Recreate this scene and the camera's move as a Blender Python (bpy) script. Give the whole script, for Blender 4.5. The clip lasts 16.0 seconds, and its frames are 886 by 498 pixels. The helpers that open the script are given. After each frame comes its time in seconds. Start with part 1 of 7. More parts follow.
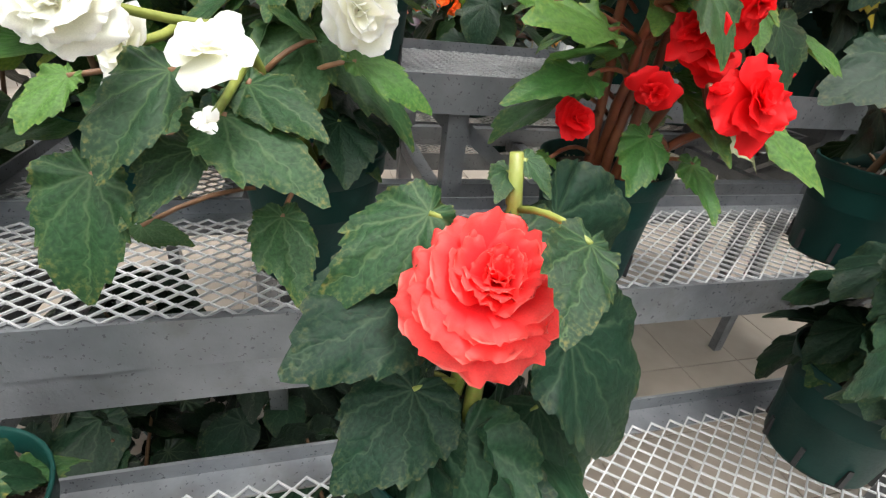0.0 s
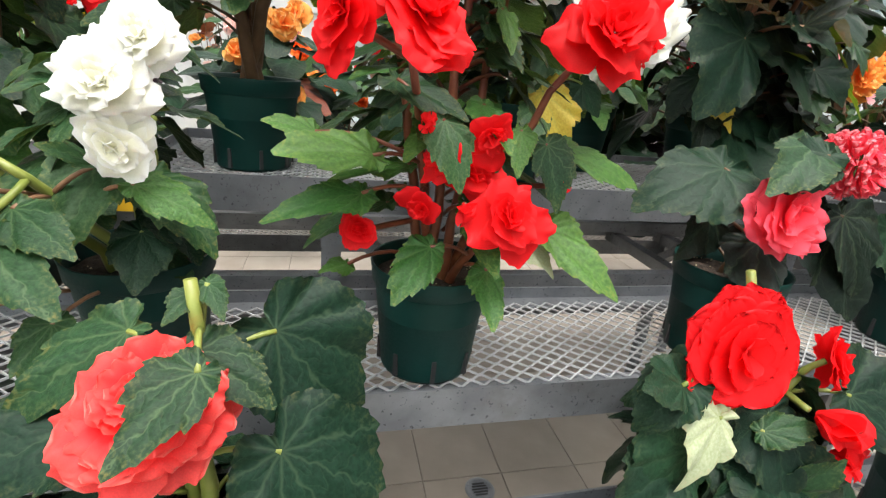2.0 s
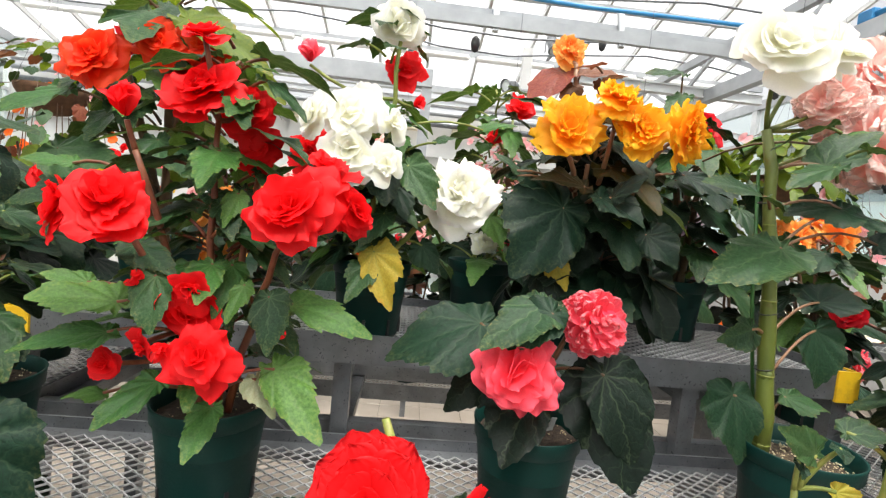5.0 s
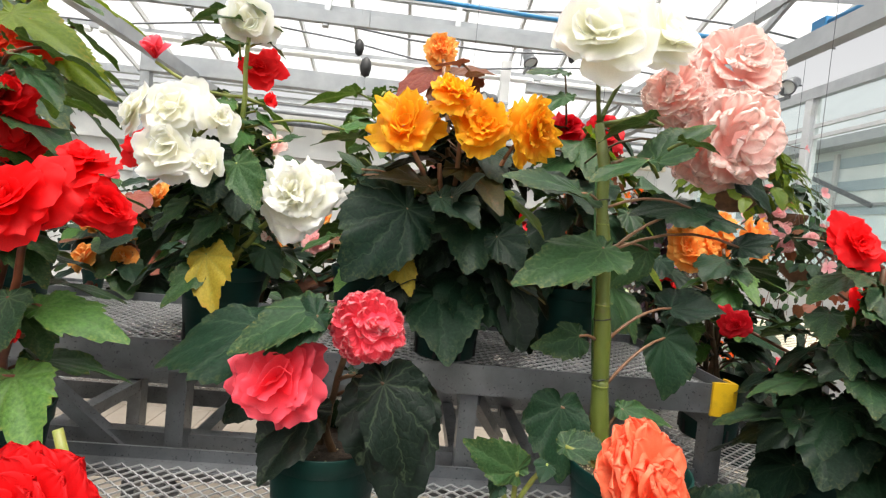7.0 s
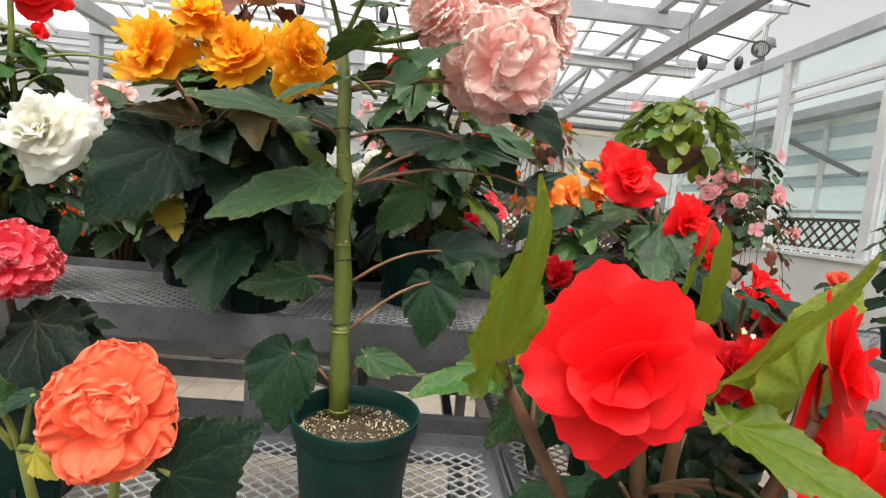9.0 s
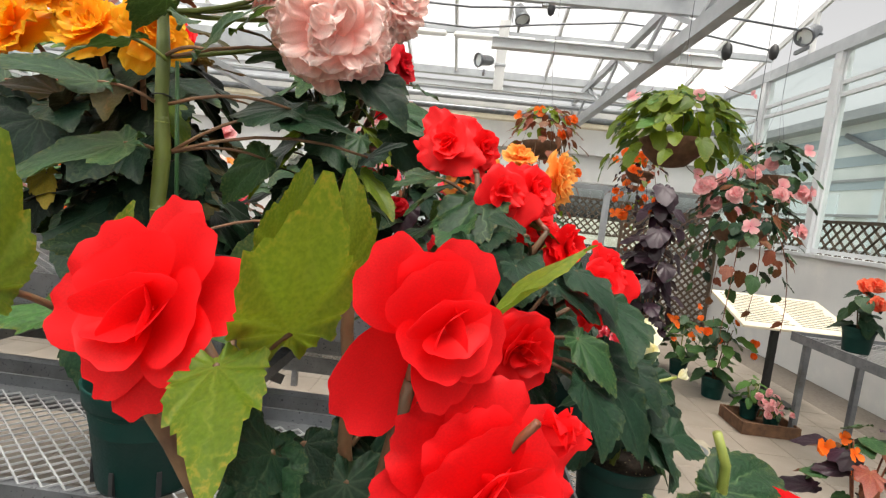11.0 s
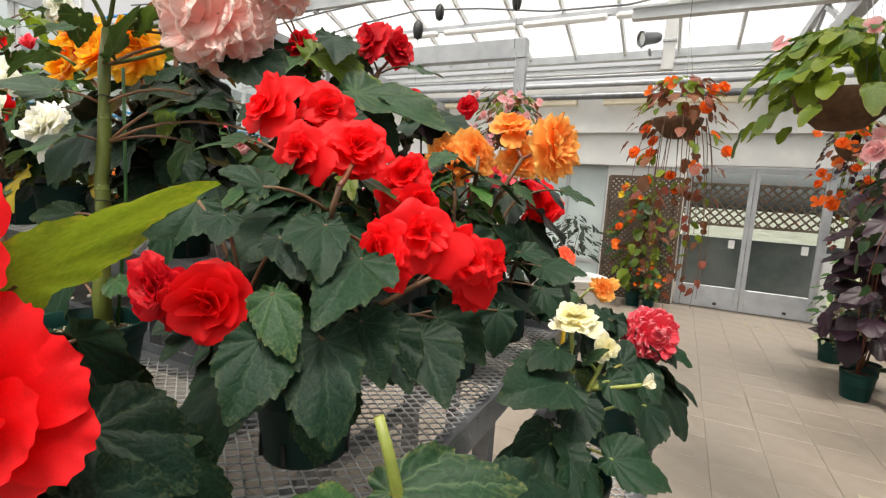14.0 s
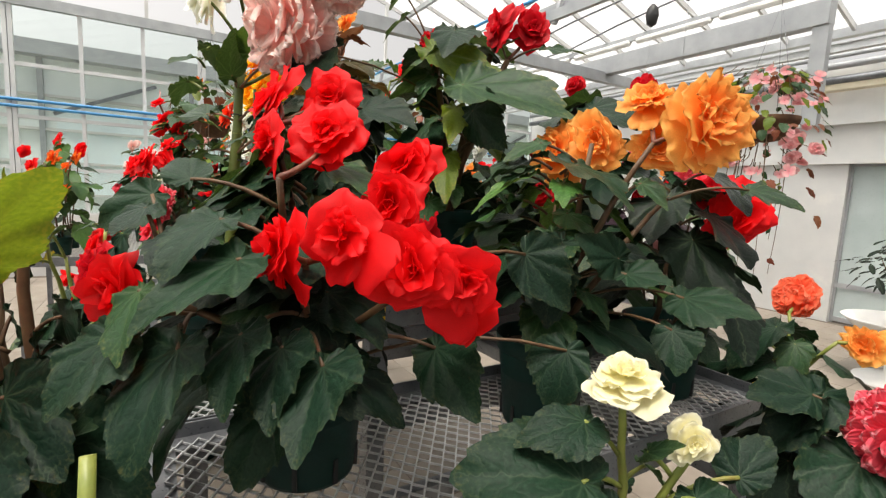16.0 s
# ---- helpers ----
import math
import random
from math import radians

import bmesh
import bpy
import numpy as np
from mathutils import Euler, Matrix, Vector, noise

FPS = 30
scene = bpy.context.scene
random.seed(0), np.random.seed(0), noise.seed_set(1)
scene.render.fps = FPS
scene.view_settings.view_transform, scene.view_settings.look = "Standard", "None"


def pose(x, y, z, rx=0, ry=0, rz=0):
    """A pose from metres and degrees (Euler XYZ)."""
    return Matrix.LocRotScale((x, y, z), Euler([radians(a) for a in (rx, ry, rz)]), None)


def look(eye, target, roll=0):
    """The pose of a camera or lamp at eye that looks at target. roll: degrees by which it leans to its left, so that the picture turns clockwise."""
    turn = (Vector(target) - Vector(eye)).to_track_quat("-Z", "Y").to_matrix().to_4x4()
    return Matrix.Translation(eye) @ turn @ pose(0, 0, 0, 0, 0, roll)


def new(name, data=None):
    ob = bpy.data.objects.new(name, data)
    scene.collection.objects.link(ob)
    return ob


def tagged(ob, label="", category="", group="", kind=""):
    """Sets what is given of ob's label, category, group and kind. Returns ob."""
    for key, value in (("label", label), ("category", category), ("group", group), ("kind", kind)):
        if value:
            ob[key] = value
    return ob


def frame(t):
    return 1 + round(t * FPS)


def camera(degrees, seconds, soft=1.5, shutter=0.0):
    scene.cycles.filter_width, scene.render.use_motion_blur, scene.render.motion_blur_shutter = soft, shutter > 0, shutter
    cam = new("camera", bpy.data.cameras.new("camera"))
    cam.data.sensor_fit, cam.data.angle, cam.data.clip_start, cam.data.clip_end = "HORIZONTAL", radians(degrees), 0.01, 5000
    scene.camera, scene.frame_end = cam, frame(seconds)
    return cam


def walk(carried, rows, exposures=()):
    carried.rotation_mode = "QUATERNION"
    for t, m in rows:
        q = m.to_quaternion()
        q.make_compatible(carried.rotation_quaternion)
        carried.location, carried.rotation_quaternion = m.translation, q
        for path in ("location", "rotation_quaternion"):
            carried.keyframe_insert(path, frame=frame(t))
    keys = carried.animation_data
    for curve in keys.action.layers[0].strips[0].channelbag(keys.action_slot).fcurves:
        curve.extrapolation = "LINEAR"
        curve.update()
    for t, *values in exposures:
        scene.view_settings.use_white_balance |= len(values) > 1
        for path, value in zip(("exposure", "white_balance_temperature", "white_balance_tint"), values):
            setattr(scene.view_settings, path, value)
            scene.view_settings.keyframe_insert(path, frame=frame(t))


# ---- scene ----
cam = camera(86.5, 16.0, 1.25)
PATH = [
    (0, (-1.092, 0.098, 1.414), (-0.568, 1.762, 0.436), 6.6),
    (0.2, (-1.033, 0.052, 1.45), (-0.568, 1.731, 0.469), 7.3),
    (0.5, (-0.977, -0.005, 1.467), (-0.474, 1.717, 0.583), 6.9),
    (1, (-0.898, -0.056, 1.493), (-0.383, 1.676, 0.635), 7.0),
    (1.5, (-0.863, 0.003, 1.5), (-0.35, 1.757, 0.687), 6.6),
    (2, (-0.826, 0.024, 1.494), (-0.352, 1.831, 0.781), 5.9),
    (2.5, (-0.732, -0.019, 1.518), (-0.316, 1.835, 0.894), 5.8),
    (3, (-0.637, -0.093, 1.542), (-0.3, 1.808, 1.019), 5.8),
    (3.5, (-0.554, -0.155, 1.552), (-0.296, 1.79, 1.164), 5.9),
    (4, (-0.488, -0.151, 1.546), (-0.254, 1.816, 1.266), 5.7),
    (4.2, (-0.471, -0.126, 1.555), (-0.226, 1.844, 1.318), 5.8),
    (6.3, (-0.072, -0.158, 1.566), (-0.134, 1.838, 1.459), 5.6),
    (6.5, (-0.044, -0.154, 1.56), (-0.063, 1.843, 1.457), 5.5),
    (7, (0.021, -0.105, 1.569), (0.145, 1.89, 1.494), 5.6),
    (7.5, (0.083, -0.042, 1.555), (0.349, 1.938, 1.467), 5.0),
    (8, (0.213, -0.01, 1.538), (0.44, 1.972, 1.403), 5.4),
    (8.5, (0.388, -0.041, 1.549), (0.455, 1.95, 1.37), 6.5),
    (9, (0.504, -0.062, 1.542), (0.623, 1.927, 1.362), 5.4),
    (9.5, (0.561, -0.016, 1.537), (0.804, 1.962, 1.371), 5.1),
    (10, (0.685, -0.037, 1.539), (0.802, 1.952, 1.371), 5.9),
    (10.2, (0.756, -0.059, 1.537), (0.796, 1.93, 1.339), 6.1),
    (12.3, (1.083, 0.006, 1.519), (0.747, 1.968, 1.329), 5.8),
    (12.5, (1.146, 0.005, 1.518), (0.645, 1.928, 1.291), 6.3),
    (13, (1.283, 0.01, 1.512), (0.507, 1.832, 1.234), 5.7),
    (13.5, (1.361, 0.093, 1.514), (0.639, 1.938, 1.235), 4.1),
    (14, (1.488, 0.173, 1.504), (0.603, 1.95, 1.258), 3.7),
    (14.5, (1.678, 0.227, 1.507), (0.458, 1.78, 1.19), 3.6),
    (15, (1.704, 0.289, 1.502), (0.337, 1.712, 1.171), 3.8),
    (15.5, (1.659, 0.435, 1.499), (0.189, 1.753, 1.181), 4.1),
    (16, (1.668, 0.59, 1.493), (-0.028, 1.62, 1.249), 2.7),
]
walk(cam, [(t, look(eye, target, roll)) for t, eye, target, roll in PATH], [(0.0, 1.02, 6450, 10), (3.5, 1.06, 6500, 10), (7.0, 0.8, 6700, 10), (10.0, 0.72, 6750, 10), (13.0, 0.68, 6900, 11), (16.0, 0.66, 6900, 11)])

# ---- world and light ----
world = bpy.data.worlds.new("overcast_sky")
scene.world = world
world.use_nodes = True
wn = world.node_tree.nodes
wl = world.node_tree.links
sky = wn.new("ShaderNodeTexSky")
sky.sky_type = "NISHITA"
sky.sun_disc = False
sky.sun_elevation, sky.sun_rotation = radians(55), radians(200)
sky.air_density, sky.dust_density, sky.ozone_density = 1.0, 6.0, 1.0
grey_sky = wn.new("ShaderNodeHueSaturation")
grey_sky.inputs["Saturation"].default_value = 0.12
wl.new(sky.outputs[0], grey_sky.inputs["Color"])
wl.new(grey_sky.outputs[0], wn["Background"].inputs["Color"])
wn["Background"].inputs["Strength"].default_value = 0.15
sun_data = bpy.data.lights.new("sun", "SUN")
sun_data.energy, sun_data.angle, sun_data.color = 3.0, radians(22), (1.0, 0.96, 0.90)
sun = new("sun", sun_data)
sun.matrix_world = look((2.5, -2.0, 14), (0, 1, 0))

# ---- materials ----


def node_mat(name):
    m = bpy.data.materials.new(name)
    m.use_nodes = True
    t = m.node_tree
    return m, t.nodes, t.links, t.nodes["Principled BSDF"]


def ramp_between(nodes, links, factor, a, b, lo=0.3, hi=0.7):
    r = nodes.new("ShaderNodeValToRGB")
    r.color_ramp.elements[0].position, r.color_ramp.elements[1].position = lo, hi
    r.color_ramp.elements[0].color, r.color_ramp.elements[1].color = (*a, 1), (*b, 1)
    links.new(factor, r.inputs[0])
    return r.outputs[0]


def noise_out(nodes, links, scale, detail=4.0, rough=0.55, stretch=(1, 1, 1), coord="Object"):
    tc = nodes.new("ShaderNodeTexCoord")
    mp = nodes.new("ShaderNodeMapping")
    mp.inputs["Scale"].default_value = stretch
    n = nodes.new("ShaderNodeTexNoise")
    n.inputs["Scale"].default_value, n.inputs["Detail"].default_value, n.inputs["Roughness"].default_value = scale, detail, rough
    links.new(tc.outputs[coord], mp.inputs[0])
    links.new(mp.outputs[0], n.inputs["Vector"])
    return n.outputs["Fac"]


def mixed(nodes, links, fac, a, b, mode="MIX"):
    m = nodes.new("ShaderNodeMix")
    m.data_type, m.blend_type = "RGBA", mode
    for socket, v in ((m.inputs[0], fac), (m.inputs[6], a), (m.inputs[7], b)):
        if hasattr(v, "links"):
            links.new(v, socket)
        elif isinstance(v, (int, float)):
            socket.default_value = v
        else:
            socket.default_value = (*v, 1)
    return m.outputs[2]


def surface(name, a, b, scale=8.0, fine=90.0, rough=0.5, metal=0.0, bump=0.15, rough_var=0.15, stretch=(1, 1, 1), dirt=None, dirt_scale=2.0, gloss=0.4):
    """Two-scale procedural surface: broad tint between a and b, fine grain in the gloss and relief, patches of dirt."""
    m, n, l, p = node_mat(name)
    broad = noise_out(n, l, scale, stretch=stretch)
    grain = noise_out(n, l, fine, 3.0, stretch=stretch)
    col = ramp_between(n, l, broad, a, b)
    if dirt:
        d = noise_out(n, l, dirt_scale, 6.0, 0.7)
        r = n.new("ShaderNodeMapRange")
        r.inputs[1].default_value, r.inputs[2].default_value = 0.56, 0.72
        l.new(d, r.inputs[0])
        col = mixed(n, l, r.outputs[0], col, dirt)
    l.new(col, p.inputs["Base Color"])
    rr = n.new("ShaderNodeMapRange")
    rr.inputs[3].default_value, rr.inputs[4].default_value = max(0.02, rough - rough_var), min(1, rough + rough_var)
    l.new(grain, rr.inputs[0])
    l.new(rr.outputs[0], p.inputs["Roughness"])
    p.inputs["Metallic"].default_value = metal
    p.inputs["Specular IOR Level"].default_value = gloss
    bp = n.new("ShaderNodeBump")
    bp.inputs["Strength"].default_value, bp.inputs["Distance"].default_value = bump, 0.004
    l.new(grain, bp.inputs["Height"])
    l.new(bp.outputs[0], p.inputs["Normal"])
    return m


VEIN_STEP = 0.60


def vein_lines(n, l):
    """Main veins fan out from the stalk, side veins branch off them: the lines, and the quilted rise between them."""
    def calc(op, a, b=None, c=None):
        m = n.new("ShaderNodeMath")
        m.operation = op
        for socket, v in zip(m.inputs, (a, b, c)):
            if v is None:
                continue
            if hasattr(v, "links"):
                l.new(v, socket)
            else:
                socket.default_value = v
        return m.outputs[0]

    tc = n.new("ShaderNodeTexCoord")
    wob = n.new("ShaderNodeTexNoise")
    wob.inputs["Scale"].default_value = 7.0
    l.new(tc.outputs["Object"], wob.inputs["Vector"])
    sep = n.new("ShaderNodeSeparateXYZ")
    l.new(tc.outputs["Object"], sep.inputs[0])
    x, y = sep.outputs[0], sep.outputs[1]
    r = calc("SQRT", calc("ADD", calc("MULTIPLY", x, x), calc("MULTIPLY", y, y)))
    ang = calc("ADD", calc("ARCTAN2", y, x), calc("MULTIPLY", calc("SUBTRACT", wob.outputs["Fac"], 0.5), 0.5))
    off = calc("ABSOLUTE", calc("SUBTRACT", calc("FRACT", calc("ADD", calc("DIVIDE", ang, VEIN_STEP), 0.5)), 0.5))
    dist = calc("MULTIPLY", calc("MULTIPLY", off, VEIN_STEP), r)
    main = calc("SUBTRACT", 1.0, calc("SMOOTH_MIN", calc("DIVIDE", dist, 0.016), 1.0, 0.2))
    side_d = calc("ABSOLUTE", calc("SUBTRACT", calc("FRACT", calc("SUBTRACT", calc("MULTIPLY", r, 6.5), calc("MULTIPLY", off, 2.2))), 0.5))
    side = calc("MULTIPLY", calc("SUBTRACT", 1.0, calc("SMOOTH_MIN", calc("DIVIDE", side_d, 0.08), 1.0, 0.1)), 0.35)
    line = calc("MAXIMUM", main, side)
    pillow = calc("MULTIPLY", calc("SMOOTH_MIN", calc("MULTIPLY", dist, 9.0), 0.6, 0.3), calc("ADD", 0.35, calc("SMOOTH_MIN", calc("MULTIPLY", side_d, 2.6), 0.8, 0.2)))
    return calc("MAXIMUM", line, 0.0), pillow


def leaf_material(name, dark, light, vein, rough=0.38, back=(0.25, 0.3, 0.12), thin=0.25, vein_strength=0.6, edge=None, coat=0.0, gloss=0.28):
    """Leaf: vein and margin tints from the mesh, blotches, a hue that differs from leaf to leaf, some light through it."""
    m, n, l, p = node_mat(name)
    info = n.new("ShaderNodeObjectInfo")
    blot = noise_out(n, l, 26.0, 5.0)
    col = ramp_between(n, l, blot, dark, light, 0.32, 0.72)
    hsv = n.new("ShaderNodeHueSaturation")
    vr = n.new("ShaderNodeMapRange")
    vr.inputs[3].default_value, vr.inputs[4].default_value = 0.7, 1.45
    l.new(info.outputs["Random"], vr.inputs[0])
    l.new(vr.outputs[0], hsv.inputs["Value"])
    hr = n.new("ShaderNodeMapRange")
    hr.inputs[3].default_value, hr.inputs[4].default_value = 0.515, 0.475
    l.new(info.outputs["Random"], hr.inputs[0])
    l.new(hr.outputs[0], hsv.inputs["Hue"])
    l.new(col, hsv.inputs["Color"])
    col = hsv.outputs[0]
    line, pillow = vein_lines(n, l)
    vm = n.new("ShaderNodeMath")
    vm.operation = "MULTIPLY"
    vm.inputs[1].default_value = vein_strength
    l.new(line, vm.inputs[0])
    col = mixed(n, l, vm.outputs[0], col, vein)
    if edge:
        ea = n.new("ShaderNodeAttribute")
        ea.attribute_name = "margin"
        em = n.new("ShaderNodeMath")
        em.operation = "MULTIPLY"
        l.new(ea.outputs["Fac"], em.inputs[0])
        patch = n.new("ShaderNodeMapRange")
        patch.inputs[1].default_value, patch.inputs[2].default_value = 0.5, 0.75
        l.new(blot, patch.inputs[0])
        l.new(patch.outputs[0], em.inputs[1])
        col = mixed(n, l, em.outputs[0], col, edge)
    l.new(col, p.inputs["Base Color"])
    p.inputs["Roughness"].default_value = rough
    p.inputs["Coat Weight"].default_value = coat
    p.inputs["Specular IOR Level"].default_value = gloss
    fine = noise_out(n, l, 420.0, 2.0)
    bp = n.new("ShaderNodeBump")
    bp.inputs["Strength"].default_value, bp.inputs["Distance"].default_value = 0.2, 0.0015
    l.new(fine, bp.inputs["Height"])
    b2 = n.new("ShaderNodeBump")
    b2.inputs["Strength"].default_value, b2.inputs["Distance"].default_value = 0.2, 0.004
    l.new(pillow, b2.inputs["Height"])
    l.new(bp.outputs[0], b2.inputs["Normal"])
    l.new(b2.outputs[0], p.inputs["Normal"])
    tr = n.new("ShaderNodeBsdfTranslucent")
    tm = mixed(n, l, 0.55, col, back)
    l.new(tm, tr.inputs["Color"])
    mx = n.new("ShaderNodeMixShader")
    mx.inputs[0].default_value = thin
    out = n["Material Output"]
    l.new(p.outputs[0], mx.inputs[1])
    l.new(tr.outputs[0], mx.inputs[2])
    l.new(mx.outputs[0], out.inputs["Surface"])
    return m


def petal_material(name, heart, rim, thin=0.3, rough=0.5, tip=None):
    """Petal: tint from heart to rim, fine veins along it, light passing through."""
    m, n, l, p = node_mat(name)
    at = n.new("ShaderNodeAttribute")
    at.attribute_name = "along"
    col = ramp_between(n, l, at.outputs["Fac"], heart, rim, 0.05, 0.85)
    if tip:
        mr = n.new("ShaderNodeMapRange")
        mr.inputs[1].default_value, mr.inputs[2].default_value = 0.9, 1.02
        l.new(at.outputs["Fac"], mr.inputs[0])
        col = mixed(n, l, mr.outputs[0], col, tip)
    blot = noise_out(n, l, 45.0, 3.0)
    br = n.new("ShaderNodeMapRange")
    br.inputs[3].default_value, br.inputs[4].default_value = 0.82, 1.14
    l.new(blot, br.inputs[0])
    hsv = n.new("ShaderNodeHueSaturation")
    l.new(br.outputs[0], hsv.inputs["Value"])
    l.new(col, hsv.inputs["Color"])
    col = hsv.outputs[0]
    l.new(col, p.inputs["Base Color"])
    p.inputs["Roughness"].default_value = rough
    p.inputs["Specular IOR Level"].default_value = 0.22
    fine = noise_out(n, l, 160.0, 2.0)
    bp = n.new("ShaderNodeBump")
    bp.inputs["Strength"].default_value, bp.inputs["Distance"].default_value = 0.15, 0.0015
    l.new(fine, bp.inputs["Height"])
    l.new(bp.outputs[0], p.inputs["Normal"])
    tr = n.new("ShaderNodeBsdfTranslucent")
    l.new(col, tr.inputs["Color"])
    mx = n.new("ShaderNodeMixShader")
    mx.inputs[0].default_value = min(0.5, thin + 0.2)
    l.new(p.outputs[0], mx.inputs[1])
    l.new(tr.outputs[0], mx.inputs[2])
    l.new(mx.outputs[0], n["Material Output"].inputs["Surface"])
    return m


def glass_material(name, tint=(0.93, 0.97, 0.96), rough=0.02):
    m, n, l, p = node_mat(name)
    tb = n.new("ShaderNodeBsdfTransparent")
    tb.inputs["Color"].default_value = (*tint, 1)
    gl = n.new("ShaderNodeBsdfGlossy")
    gl.inputs["Roughness"].default_value = rough
    lw = n.new("ShaderNodeLayerWeight")
    lw.inputs["Blend"].default_value = 0.3
    fr = n.new("ShaderNodeMapRange")
    fr.inputs[3].default_value, fr.inputs[4].default_value = 0.03, 0.5
    pw = n.new("ShaderNodeMath")
    pw.operation = "POWER"
    pw.inputs[1].default_value = 4.0
    l.new(lw.outputs["Facing"], pw.inputs[0])
    l.new(pw.outputs[0], fr.inputs[0])
    mx = n.new("ShaderNodeMixShader")
    l.new(fr.outputs[0], mx.inputs[0])
    l.new(tb.outputs[0], mx.inputs[1])
    l.new(gl.outputs[0], mx.inputs[2])
    l.new(mx.outputs[0], n["Material Output"].inputs["Surface"])
    return m


def milky_glass(name, share=0.5, tint=(0.96, 0.98, 0.98)):
    """Roof glass under a thin white summer wash: part of the sky shows through, the rest glows with the daylight on it."""
    m, n, l, p = node_mat(name)
    tb = n.new("ShaderNodeBsdfTransparent")
    tb.inputs["Color"].default_value = (*tint, 1)
    tr = n.new("ShaderNodeBsdfTranslucent")
    l.new(ramp_between(n, l, noise_out(n, l, 0.9, 5.0, 0.65), (0.78, 0.80, 0.80), (0.95, 0.95, 0.94), 0.3, 0.75), tr.inputs["Color"])
    mx = n.new("ShaderNodeMixShader")
    mx.inputs[0].default_value = share
    l.new(tb.outputs[0], mx.inputs[1])
    l.new(tr.outputs[0], mx.inputs[2])
    l.new(mx.outputs[0], n["Material Output"].inputs["Surface"])
    return m


M_STEEL = surface("galvanised_steel", (0.125, 0.133, 0.146), (0.205, 0.216, 0.23), 14, 160, 0.32, 0.5, 0.12, 0.15, (1, 1, 1), (0.11, 0.107, 0.103), 3.0)
M_MESH = surface("zinc_mesh", (0.36, 0.37, 0.38), (0.52, 0.53, 0.54), 20, 200, 0.34, 0.3, 0.1, 0.12)
M_TILE = surface("floor_tile", (0.20, 0.168, 0.137), (0.25, 0.216, 0.18), 5, 120, 0.42, 0.0, 0.06, 0.1, (1, 1, 1), (0.15, 0.125, 0.10), 1.3)
M_GROUT = surface("grout", (0.115, 0.097, 0.08), (0.165, 0.142, 0.118), 30, 200, 0.9, 0.0, 0.3, 0.05)
M_FRAME = surface("frame_paint", (0.50, 0.52, 0.54), (0.60, 0.62, 0.63), 3, 60, 0.45, 0.0, 0.05, 0.08, (1, 1, 1), (0.38, 0.39, 0.39), 1.5)
M_WHITE = surface("white_paint", (0.53, 0.54, 0.54), (0.60, 0.60, 0.59), 3, 60, 0.45, 0.0, 0.05, 0.08, (1, 1, 1), (0.64, 0.64, 0.61), 1.5)
M_ALU = surface("grey_aluminium", (0.3132, 0.3306, 0.348), (0.4002, 0.4176, 0.435), 6, 120, 0.4, 0.3, 0.05, 0.1)
M_POT = surface("green_plastic", (0.0015, 0.022, 0.018), (0.003, 0.033, 0.027), 10, 240, 0.5, 0.0, 0.08, 0.1, (1, 1, 1), (0.006, 0.032, 0.026), 6.0, 0.22)
M_STEM_PINK = surface("pinkish_stalk", (0.14, 0.07, 0.037), (0.25, 0.13, 0.07), 30, 200, 0.45, 0.0, 0.1, 0.1)
M_SOIL = surface("potting_soil", (0.018, 0.012, 0.009), (0.07, 0.05, 0.035), 120, 320, 0.95, 0.0, 1.0, 0.03)
M_PERLITE = surface("gritty_soil", (0.008, 0.005, 0.003), (0.10, 0.07, 0.04), 160, 420, 0.95, 0.0, 0.8, 0.03)
M_GRIT = surface("pale_grit", (0.36, 0.29, 0.17), (0.55, 0.48, 0.33), 60, 300, 0.9, 0.0, 0.3, 0.05)
M_YELLOW = surface("yellow_guard", (0.68, 0.40, 0.01), (0.75, 0.47, 0.02), 9, 90, 0.45, 0.0, 0.06, 0.1, (1, 1, 1), (0.5, 0.3, 0.02), 8.0)
M_STEM_RED = surface("red_stem", (0.10, 0.025, 0.015), (0.2, 0.07, 0.03), 30, 200, 0.45, 0.0, 0.1, 0.1)
M_STEM_GREEN = surface("green_stem", (0.13, 0.17, 0.03), (0.24, 0.26, 0.06), 24, 180, 0.42, 0.0, 0.1, 0.1, (1, 1, 1), (0.2, 0.12, 0.04), 9.0)
M_CANE = surface("cane_bark", (0.06, 0.085, 0.012), (0.125, 0.15, 0.028), 24, 180, 0.42, 0.0, 0.1, 0.1, (1, 1, 0.35), (0.10, 0.075, 0.025), 16.0)
M_STEM_BROWN = surface("brown_stem", (0.065, 0.033, 0.017), (0.14, 0.08, 0.038), 30, 200, 0.55, 0.0, 0.2, 0.1)
M_LATTICE = surface("lattice_wood", (0.055, 0.03575, 0.022), (0.099, 0.066, 0.044), 12, 90, 0.65, 0.0, 0.2, 0.1)
M_TERRACOTTA = surface("coir_liner", (0.06, 0.028, 0.013), (0.13, 0.065, 0.033), 22, 140, 0.9, 0.0, 0.6, 0.05)
M_BLUE = surface("blue_pipe", (0.03, 0.2, 0.45), (0.05, 0.26, 0.52), 8, 90, 0.35, 0.0, 0.03, 0.08)
M_BLACK = surface("black_plastic", (0.012, 0.012, 0.013), (0.03, 0.03, 0.032), 10, 120, 0.45, 0.0, 0.06, 0.1)
M_CREAM = surface("cream_board", (0.62, 0.56, 0.42), (0.72, 0.66, 0.52), 6, 90, 0.6, 0.0, 0.08, 0.08)
M_CANVAS = surface("white_cloth", (0.7, 0.7, 0.68), (0.78, 0.78, 0.77), 6, 200, 0.85, 0.0, 0.15, 0.05)
M_GLASS = glass_material("window_glass")
